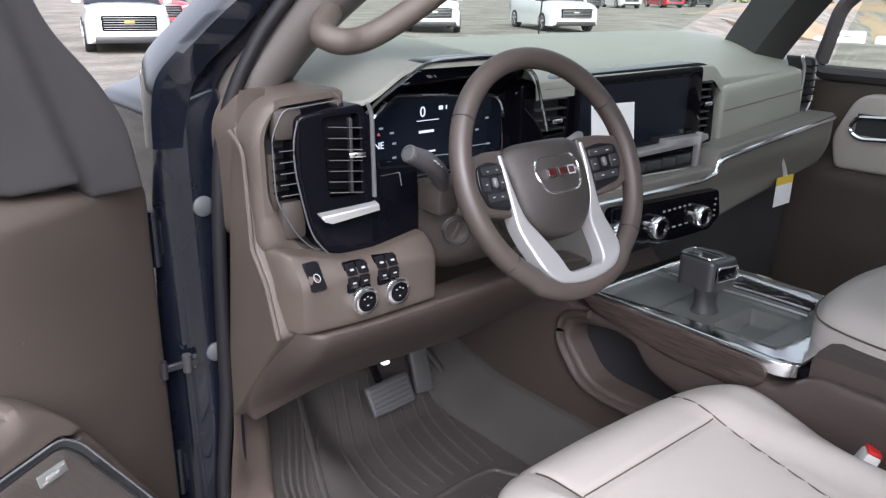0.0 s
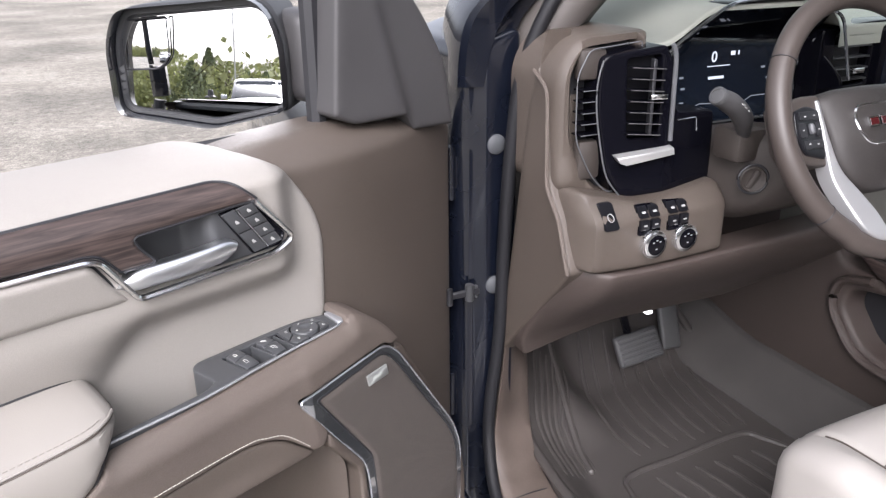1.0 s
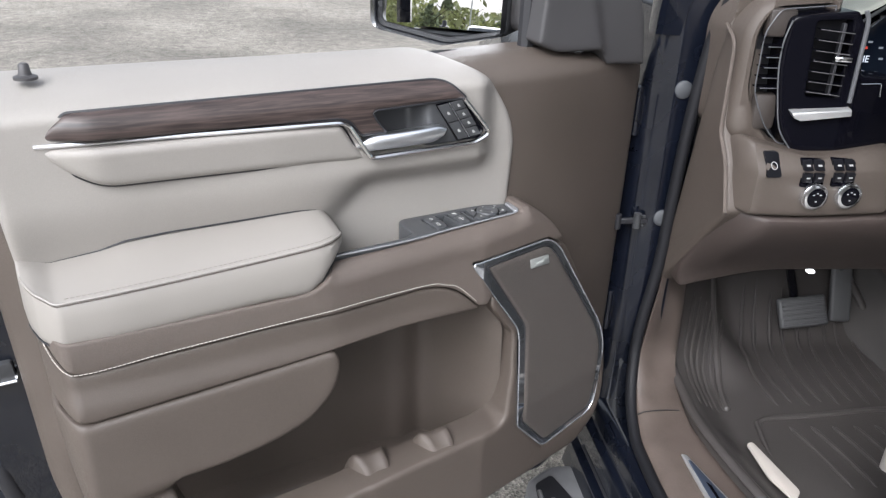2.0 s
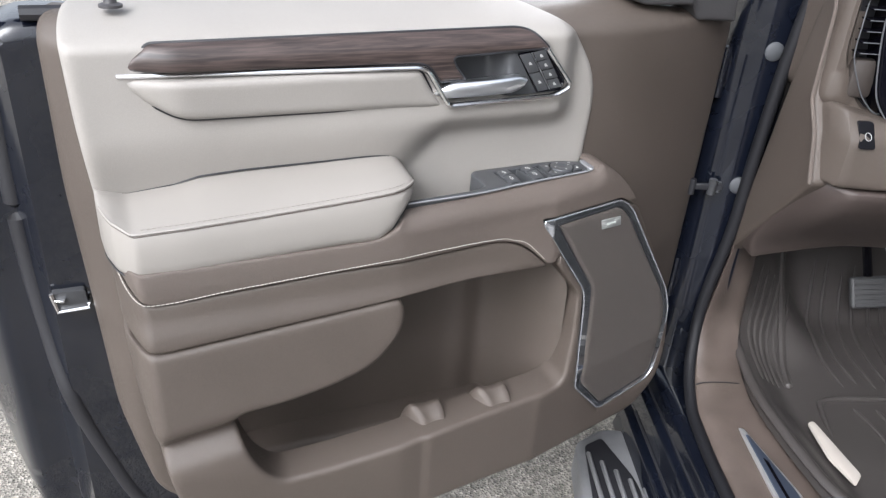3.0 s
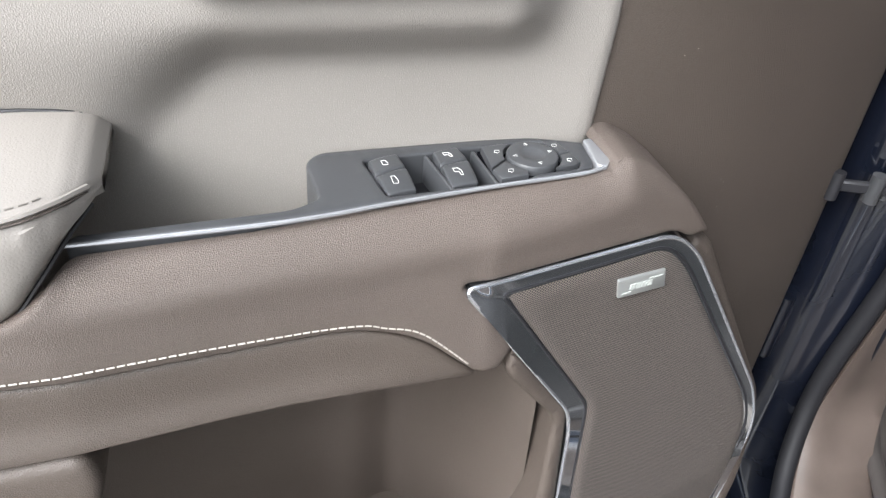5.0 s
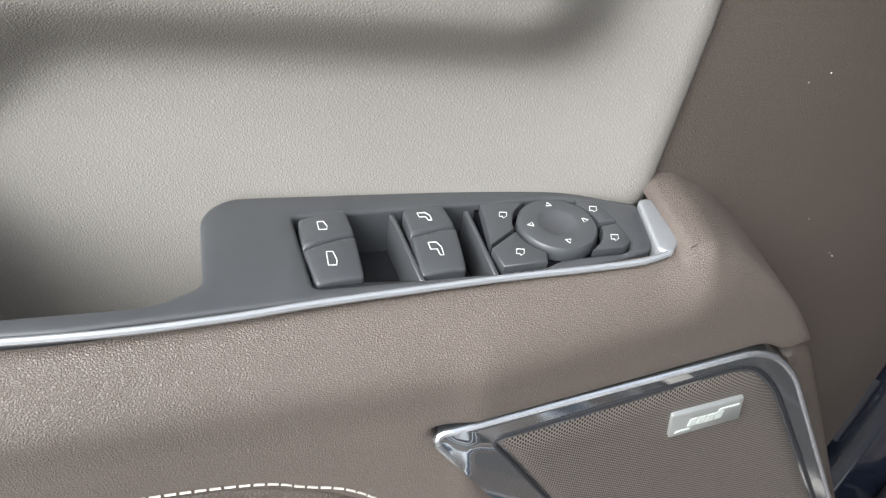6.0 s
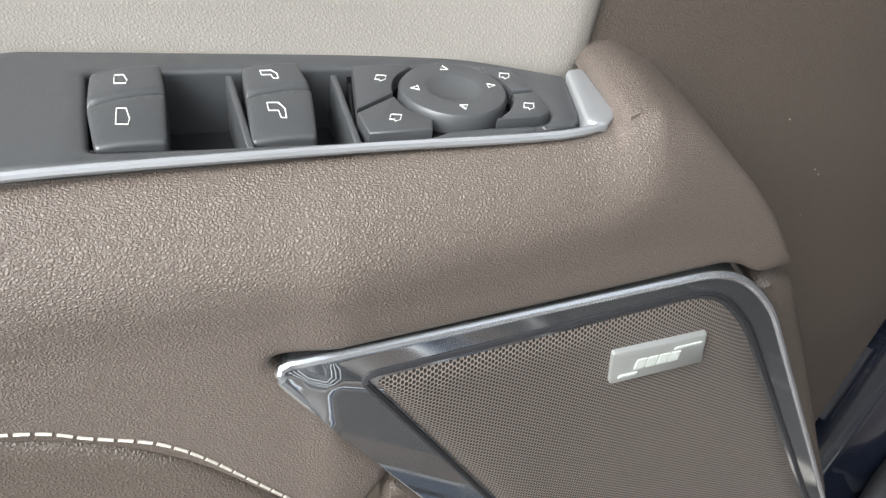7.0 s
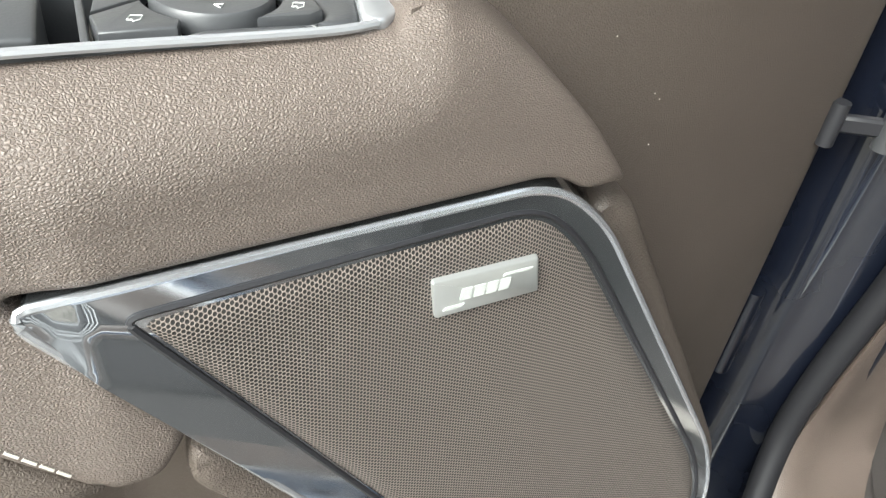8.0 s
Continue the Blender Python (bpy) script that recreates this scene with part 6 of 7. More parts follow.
PS = fillet([(0.330, 0.395), (0.345, 0.455, 0.01), (0.362, 0.462, 0.006), (0.366, 0.520, 0.006), (0.380, 0.528, 0.006), (0.384, 0.568, 0.008), (0.402, 0.578, 0.006), (0.50, 0.580), (0.50, 0.395)], 0.008, 5)
part("sill", loft([[(x, y, z) for x, z in PS] for y in np.linspace(-1.2, 1.16, 12)]), PAINT, body, "glossy navy door sill")
for xx, zz in ((0.384, 0.533), (0.364, 0.468)):
    bm = bmesh.new()
    tube(bm, [(xx - 0.002, y, zz) for y in (-1.2, 0, 1.12)], 0.004, 6)
    part("sill_bead", bm, RUBBER, body)
rows = []
SILL_ROWS = (((0.478, 1.118, 0.98), (0.580, 1.200, 0.98)), ((0.470, 1.114, 0.86), (0.560, 1.190, 0.86)), ((0.456, 1.108, 0.775), (0.548, 1.165, 0.775)), ((0.447, 1.102, 0.705), (0.535, 1.130, 0.700)), ((0.434, 1.060, 0.650), (0.525, 1.080, 0.648)), ((0.419, 0.990, 0.618), (0.518, 1.000, 0.620)), ((0.412, 0.930, 0.607), (0.522, 0.930, 0.613)), ((0.408, 0.750, 0.603), (0.545, 0.760, 0.608)), ((0.408, 0.100, 0.603), (0.560, 0.100, 0.608)), ((0.408, -0.60, 0.603), (0.560, -0.60, 0.608)))
outer, inner = spline([r[0] for r in SILL_ROWS], 5), spline([r[1] for r in SILL_ROWS], 5)
for o, q in zip(outer, inner):
    o, q = Vector(o), Vector(q)
    n = Vector((-0.5, -0.85, 0.1)).lerp(Vector((0, 0, 1)), smooth01((0.80 - o.z) / 0.17)).normalized()
    c = q - o
    rows.append([tuple(o + c * s + n * h) for s, h in ((-0.02, -0.030), (0.0, -0.006), (0.05, 0.002), (0.14, 0.006), (0.3, 0.007), (0.5, 0.005), (0.7, 0.004), (0.9, 0.003), (1.1, 0.001), (1.16, -0.03))])
part("sill_trim", loft(rows, closed=False), SCUFFED, body, "brown plastic sill and kick trim")
part("kick_panel", loft([[(x, y, 0.595), (x - 0.004, y, 0.78), (x - 0.015, y - 0.01, 0.97)] for x, y in spline([(0.556, 1.175), (0.575, 1.215), (0.635, 1.35), (0.69, 1.5), (0.70, 1.6)], 4)], closed=False), SCUFFED, body, "brown plastic kick panel")
bm = bmesh.new()
tube(bm, [(0.424, 1.012, 0.632), (0.436, 1.014, 0.6355), (0.455, 1.016, 0.636), (0.485, 1.019, 0.634), (0.517, 1.022, 0.629)], 0.0011, 5)
part("trim_joint", bm, RUBBER, body)
PL = fillet([(0.474, 0.908, 0.003), (0.484, 0.904, 0.005), (0.521, 0.740, 0.02), (0.524, -0.1, 0.01), (0.470, -0.1, 0.01), (0.470, 0.745, 0.02)], 0.006)
pl = part("sill_plate", panel(PL, lambda a, b: 0.0, FZ(0.6165), 0.002, 0.03, 0.012), SATIN, body, "satin metal sill plate")
part("plate_inlay", panel(fillet([(0.479, 0.888, 0.003), (0.485, 0.885, 0.004), (0.514, 0.745, 0.02), (0.517, -0.08, 0.01), (0.477, -0.08, 0.01), (0.477, 0.760, 0.02)], 0.004), lambda a, b: 0.0, FZ(0.6180), 0.001, 0.006, 0.015), mat("blue_grey_metal", (0.14, 0.17, 0.24), 0.3, metal=0.8), pl)
bm = bmesh.new()
prism(bm, [(0.487, 0.825), (0.492, 0.815), (0.500, -0.05), (0.494, -0.05)], FZ(0.6180), 0, 0.0015)
part("plate_slot", bm, PIANO, pl)
# windscreen pillar with its trim, roof, far side
bm = bmesh.new()
AP = [(1.36, 0.392, 0.480, 1.135), (1.42, 0.394, 0.490, 1.130), (1.47, 0.406, 0.510, 1.122), (1.52, 0.450, 0.560, 1.105), (1.573, 0.505, 0.612, 1.085), (1.66, 0.60, 0.70, 1.02), (1.78, 0.72, 0.82, 0.86), (1.86, 0.80, 0.90, 0.60)]
rings = [[(a, y + 0.030, z), (a + 0.003, y + 0.010, z), (a + 0.012, y + 0.001, z), (b - 0.045, y - 0.004, z), (b - 0.036, y + 0.008, z), (b, y + 0.012, z), (b + 0.004, y + 0.10, z + 0.02), (a + 0.03, y + 0.13, z + 0.02)] for z, a, b, y in spline(AP, 6)]
part("windscreen_pillar", loft(rings), PAINT, body, "navy painted windscreen pillar", True, 35)
AT = [(0.515, 1.14, 1.36), (0.53, 1.13, 1.44), (0.60, 1.08, 1.54), (0.70, 0.96, 1.66), (0.82, 0.78, 1.78), (0.90, 0.5, 1.84)]
rings = [[(x - 0.02, y - 0.03, z - 0.01), (x + 0.03, y - 0.04, z - 0.015), (x + 0.085, y + 0.0, z - 0.005), (x + 0.10, y + 0.09, z + 0.03), (x + 0.02, y + 0.10, z + 0.04), (x - 0.02, y + 0.03, z + 0.02)] for x, y, z in spline(AT, 6)]
part("pillar_trim", loft(rings), mat("taupe_pillar_trim", (0.075, 0.066, 0.062), 0.6, bump=((700, 0.2, "noise"),)), body, "taupe plastic pillar trim", True, 95)
bm = bmesh.new()
tube(bm, spline([(0.640, 1.03, 1.560), (0.580, 0.96, 1.535), (0.588, 0.93, 1.524), (0.622, 0.93, 1.524), (0.656, 0.925, 1.536), (0.701, 0.91, 1.564), (0.745, 0.89, 1.60), (0.79, 0.85, 1.66)], 8), 0.0185, 12)
part("grab_handle", bm, BROWN_PLASTIC, body, "brown moulded grab handle")
bm = bmesh.new()
block(bm, (0.62, -1.2, 1.86), (2.20, 0.62, 1.92), 0.03, 2)
part("roof", bm, PAINT, body)
bm = bmesh.new()
block(bm, (0.66, -1.2, 1.835), (2.16, 0.60, 1.86), 0.01, 1)
part("headliner", bm, BEIGE, body)
AR = [(2.26, 1.20, 1.40), (2.22, 1.12, 1.50), (2.12, 0.95, 1.66), (1.98, 0.72, 1.80), (1.9, 0.5, 1.86)]
rings = [[(x - 0.09, y + 0.0, z), (x - 0.06, y + 0.12, z + 0.03), (x + 0.03, y + 0.10, z + 0.03), (x + 0.05, y - 0.02, z), (x - 0.02, y - 0.05, z - 0.02)] for x, y, z in spline(AR, 5)]
part("far_pillar", loft(rings), SAIL, body, "dark far windscreen pillar")
front = []
for y, z, h in ((1.67, 1.235, 0.98), (1.9, 1.25, 1.0), (2.3, 1.245, 1.0), (2.7, 1.215, 0.99), (2.95, 1.15, 0.96), (3.08, 1.02, 0.90)):
    front.append([(1.36 + h * x, y, zz) for x, zz in ((-1, 0.50), (-1.02, 0.85), (-1.0, z - 0.16), (-0.93, z - 0.05), (-0.6, z), (0, z + 0.02), (0.6, z), (0.93, z - 0.05), (1.0, z - 0.16), (1.02, 0.85), (1, 0.50))])
part("hood", loft(front), PAINT, body, "navy hood and fenders")
for x in (0.46, 2.26):
    bm = bmesh.new()
    lathe(bm, [(0.24, -0.14), (0.39, -0.14), (0.41, -0.10), (0.41, 0.10), (0.39, 0.14), (0.24, 0.14)], Matrix.Translation((x, 2.45, 0.41)) @ Matrix.Rotation(radians(90), 4, "Y"), 32)
    part("wheel", bm, RUBBER, body)
bm = bmesh.new()
block(bm, (0.62, 1.62, 1.27), (2.20, 1.80, 1.40), 0.03, 2)
part("cowl", bm, CHARCOAL, body)
bm = bmesh.new()
tube(bm, [(2.05, 1.95, 1.26), (2.04, 1.90, 1.75)], 0.003, 6)
part("antenna", bm, RUBBER, body)
bm = bmesh.new()
for x in (0.9, 1.55):
    tube(bm, [(x, 1.66, 1.43), (x + 0.35, 1.60, 1.455)], 0.008, 6)
part("wiper", bm, RUBBER, body)
bm = bmesh.new()
block(bm, (0.40, -1.25, 0.40), (0.56, -0.62, 1.86), 0.03, 2)
part("rear_pillar", bm, PAINT, body)
# Rear wall out of view; its upper strip is added to keep light out.
bm = bmesh.new()
block(bm, (0.42, -1.40, 0.5), (2.30, -1.30, 1.25), 0.03, 2)
block(bm, (0.42, -1.40, 1.72), (2.30, -1.30, 1.90), 0.03, 2)
part("unseen_back_wall", bm, SAIL, body)
bm = bmesh.new()
block(bm, (0.40, -1.40, 0.5), (0.50, -1.2, 1.86), 0.03, 2)
part("rear_door_skin", bm, PAINT, body)
# Unseen block that closes the cab against light from the far rear.
bm = bmesh.new()
block(bm, (2.27, -1.40, 0.5), (2.35, -0.62, 1.86), 0.03, 2)
part("unseen_far_rear_side", bm, SAIL, body)


def tinted_glass(name, tint):
    """A thin tinted pane: lets light through, with a weak clear reflection."""
    m = bpy.data.materials.new(name)
    m.use_nodes = True
    n, l = m.node_tree.nodes, m.node_tree.links
    n.remove(n["Principled BSDF"])
    a, g, x = n.new("ShaderNodeBsdfTransparent"), n.new("ShaderNodeBsdfGlossy"), n.new("ShaderNodeMixShader")
    a.inputs["Color"].default_value = (*tint, 1)
    g.inputs["Roughness"].default_value = 0.0
    x.inputs[0].default_value = 0.05
    l.new(a.outputs[0], x.inputs[1])
    l.new(g.outputs[0], x.inputs[2])
    l.new(x.outputs[0], n["Material Output"].inputs["Surface"])
    return m


SCREEN_GLASS = tinted_glass("green_tinted_glass", (0.70, 0.77, 0.71))
rows = []
for y, z, x0, x1 in ((1.72, 1.34, 0.60, 2.24), (1.40, 1.51, 0.64, 2.19), (1.05, 1.69, 0.72, 2.10), (0.62, 1.87, 0.82, 1.98)):
    rows.append([(x0 + (x1 - x0) * s, y + 0.10 * math.sin(math.pi * s), z) for s in [k / 12 for k in range(13)]])
part("windscreen", loft(rows, closed=False), SCREEN_GLASS, body, "green tinted windscreen")
rows = [[(2.345, y, z) for y in (-0.58, 0.2, 0.75)] for z in (1.36, 1.58, 1.80)]
rows[0][2], rows[1][2] = (2.345, 1.06, 1.36), (2.345, 0.98, 1.58)
part("far_side_glass", loft(rows, closed=False), SCREEN_GLASS, body, "tinted far side window")
# Unseen slab behind the dash, added to stop light entering the footwell.
bm = bmesh.new()
block(bm, (0.42, 1.60, 0.5), (2.32, 1.66, 1.38), 0.01, 1)
part("unseen_bulkhead", bm, RUBBER, body)
# far door
pd = thing("passenger_door", (2.36, 0.6, 0.6), "closed passenger door with beige and dark trim", "door")
part("door_trim", panel(fillet([(-0.6, 0.60), (1.10, 0.60), (1.12, 1.355), (-0.6, 1.375)], 0.03), lambda a, b: 0.03 * smooth01((1.12 - b) / 0.03), lambda a, b, c: (2.33 - c, a, b), 0.012, 0.05, 0.03), BROWN_PLASTIC, pd)
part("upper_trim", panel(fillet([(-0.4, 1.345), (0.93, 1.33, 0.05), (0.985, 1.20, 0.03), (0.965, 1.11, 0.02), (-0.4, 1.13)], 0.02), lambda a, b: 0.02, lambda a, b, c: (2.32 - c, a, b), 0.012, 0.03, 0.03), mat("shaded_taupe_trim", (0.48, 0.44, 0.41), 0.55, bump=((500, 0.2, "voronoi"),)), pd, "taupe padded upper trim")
bm = bmesh.new()
tube(bm, [(2.29, y, z) for y, z in fillet([(0.935, 1.225), (0.92, 1.265), (0.60, 1.29), (0.55, 1.24), (0.90, 1.205)], 0.02)], 0.006, 6, True)
part("handle_ring", bm, CHROME, pd, "chrome handle surround")
bm = bmesh.new()
block(bm, (2.295, 0.56, 1.215), (2.30, 0.92, 1.275), 0.01, 1)
part("handle_cup", bm, CHARCOAL, pd)
bm = bmesh.new()
tube(bm, [(2.33, y, z) for y, z in fillet([(1.07, 1.375), (1.03, 1.56), (0.80, 1.78), (-0.6, 1.82), (-0.6, 1.375)], 0.03)], 0.022, 8, True)
part("window_frame", bm, SAIL, pd)
step = thing("running_board", (0.28, 0.3, 0.40), "black ribbed plastic running board", "running board")
BRD = fillet([(0.225, 1.075, 0.02), (0.29, 1.120, 0.02), (0.345, 1.118, 0.02), (0.370, 1.05, 0.03), (0.370, -1.4), (0.185, -1.4), (0.205, 0.88, 0.03)], 0.02)
part("board", panel(BRD, lambda a, b: 0.0, FZ(0.420), 0.012, 0.06, 0.02), STEP_PLASTIC, step)
part("tread", panel(fillet([(0.242, 1.06, 0.01), (0.285, 1.085, 0.01), (0.330, 0.96, 0.03), (0.345, -1.3), (0.212, -1.3), (0.225, 0.88, 0.03)], 0.01), lambda a, b: 0.0, FZ(0.423), 0.002, 0.01, 0.03), RUBBER, step)
for k in range(5):
    for y1 in (1.05, 0.83, 0.61, 0.39):
        bm = bmesh.new()
        x = 0.240 + 0.0235 * k
        block(bm, (x, y1 - 0.20 - 0.01 * k, 0.421), (x + 0.010, y1 - 0.012 - 0.025 * k, 0.429), 0.003, 1)
        part("rib", bm, STEP_PLASTIC, step)
for y in (0.75, -0.9):
    bm = bmesh.new()
    block(bm, (0.25, y - 0.05, 0.36), (0.48, y + 0.05, 0.41), 0.01, 1)
    part("bracket", bm, RUBBER, step)

# ---- door mirror ----
MN = DU * math.cos(radians(40)) + DW * math.sin(radians(40))
MX = Vector((0, 0, 1)).cross(MN).normalized()
MC = HINGE + DU * 0.36 + DW * -0.15


def MF(a, b, c):
    p = MC + MX * float(a) + Vector((0, 0, float(b))) + MN * float(c)
    return tuple(p)


GL = fillet([(-0.086, 1.482), (0.098, 1.496, 0.02), (0.117, 1.452, 0.02), (0.1175, 1.366, 0.008), (0.023, 1.347, 0.01), (-0.103, 1.363, 0.012), (-0.103, 1.440, 0.02)], 0.012)
HS = fillet([(-0.096, 1.497), (0.108, 1.513, 0.03), (0.131, 1.455, 0.03), (0.1305, 1.358, 0.01), (0.022, 1.333, 0.015), (-0.115, 1.352, 0.02), (-0.116, 1.450, 0.03)], 0.02)
mh = part("mirror_housing", panel(HS, lambda a, b: 0.010, MF, 0.010, 0.09, 0.012, [GL[::-1]]), CHARCOAL, door, "black door mirror housing")
part("mirror_back", panel([(p[0] * 0.97, 1.424 + (p[1] - 1.424) * 0.97) for p in HS], lambda a, b: 0.085 + 0.02, lambda a, b, c: MF(a, b, -c), 0.05, 0.09, 0.012), PAINT, mh)
MIRROR = mat("mirror_silver", (0.9, 0.91, 0.92), 0.01, metal=1.0)
part("mirror_glass", panel(GL, lambda a, b: 0.0 + (b - 1.42) * -0.09, MF, 0, 0, 0.03), MIRROR, mh, "silvered mirror glass")
SPOT = fillet([(-0.100, 1.478, 0.004), (-0.034, 1.484, 0.003), (-0.036, 1.43, 0.012), (-0.052, 1.414, 0.012), (-0.102, 1.412, 0.004)], 0.006)
part("spot_mirror", panel(SPOT, lambda a, b: 0.004 + (b - 1.42) * -0.09 - 1.1 * ((a + 0.07) ** 2 + (b - 1.445) ** 2), MF, 0, 0, 0.004), MIRROR, mh, "convex spot mirror")
bm = bmesh.new()
tube(bm, [MF(a, b, 0.006) for a, b in SPOT], 0.0012, 5, True)
part("spot_edge", bm, RUBBER, mh)
bm = bmesh.new()
block(bm, (-0.035, -0.05, -0.060), (0.035, 0.05, 0.065), 0.02, 3, Matrix.Translation(D(0.238, 1.425, -0.075)) @ Matrix.Rotation(SWING, 4, "Z"))
part("mirror_arm", bm, SAIL, mh, "dark grey mirror arm")


# ---- outside: lot, parked vehicles, trees ----
def ground_mat():
    m = mat("asphalt", (0.16, 0.157, 0.15), 0.9)
    n, l = m.node_tree.nodes, m.node_tree.links
    b, tc = n["Principled BSDF"], n.new("ShaderNodeTexCoord")
    v = n.new("ShaderNodeTexVoronoi")
    v.inputs["Scale"].default_value = 140
    big = n.new("ShaderNodeTexNoise")
    big.inputs["Scale"].default_value, big.inputs["Detail"].default_value = 0.6, 7
    l.new(tc.outputs["Object"], v.inputs["Vector"])
    l.new(tc.outputs["Object"], big.inputs["Vector"])
    c = n.new("ShaderNodeValToRGB")
    c.color_ramp.elements[0].color, c.color_ramp.elements[1].color = (0.075, 0.070, 0.061, 1), (0.36, 0.33, 0.285, 1)
    l.new(v.outputs["Color"], c.inputs[0])
    r = n.new("ShaderNodeMapRange")
    r.inputs[1].default_value, r.inputs[2].default_value, r.inputs[3].default_value, r.inputs[4].default_value = 0.35, 0.65, 0.65, 1.25
    l.new(big.outputs["Fac"], r.inputs[0])
    s = n.new("ShaderNodeVectorMath")
    s.operation = "SCALE"
    l.new(c.outputs[0], s.inputs[0])
    l.new(r.outputs[0], s.inputs["Scale"])
    l.new(s.outputs[0], b.inputs["Base Color"])
    mid = n.new("ShaderNodeTexNoise")
    mid.inputs["Scale"].default_value, mid.inputs["Detail"].default_value, mid.inputs["Roughness"].default_value = 9, 12, 0.85
    l.new(tc.outputs["Object"], mid.inputs["Vector"])
    r3 = n.new("ShaderNodeMapRange")
    r3.inputs[1].default_value, r3.inputs[2].default_value, r3.inputs[3].default_value, r3.inputs[4].default_value = 0.34, 0.66, 0.45, 1.6
    l.new(mid.outputs["Fac"], r3.inputs[0])
    s3 = n.new("ShaderNodeVectorMath")
    s3.operation = "SCALE"
    l.new(s.outputs[0], s3.inputs[0])
    l.new(r3.outputs[0], s3.inputs["Scale"])
    l.new(s3.outputs[0], b.inputs["Base Color"])
    k = n.new("ShaderNodeBump")
    k.inputs["Strength"].default_value, k.inputs["Distance"].default_value = 0.8, 0.006
    l.new(v.outputs["Distance"], k.inputs["Height"])
    l.new(k.outputs[0], b.inputs["Normal"])
    return m


def lot_z(x, y):
    return -3.4 * smooth01((x - 26) / 22) * smooth01((26 - y + (x - 40) * 0.2) / 8) * smooth01((y - 5) / 10)


bm = bmesh.new()
axis = [-400, -150, -80, -40, -20, -10, -5, 0, 5, 10, 14, 18, 20, 22, 24, 26, 28, 30, 33, 36, 40, 44, 50, 60, 80, 150, 400]
vs = {(i, j): bm.verts.new((x, y, lot_z(x, y))) for i, x in enumerate(axis) for j, y in enumerate(axis)}
for i in range(len(axis) - 1):
    for j in range(len(axis) - 1):
        bm.faces.new((vs[i, j], vs[i + 1, j], vs[i + 1, j + 1], vs[i, j + 1]))
ground = part("ground", bm, ground_mat())
tagged(ground, "weathered grey asphalt parking lot with pale aggregate", "ground", kind="structure")

WHITE_PAINT = mat("white_car_paint", (0.78, 0.79, 0.80), 0.25, coat=1.0)
RED_PAINT = mat("red_car_paint", (0.45, 0.02, 0.03), 0.25, coat=1.0)
SILVER_PAINT = mat("silver_car_paint", (0.5, 0.51, 0.53), 0.25, metal=0.5, coat=1.0)
GLASS = mat("tinted_car_glass", (0.02, 0.025, 0.03), 0.05, coat=0.5)
TYRE = mat("tyre_rubber", (0.02, 0.02, 0.021), 0.8)
LENS_MAT = mat("headlamp_lens", (0.6, 0.63, 0.66), 0.08, metal=0.6)


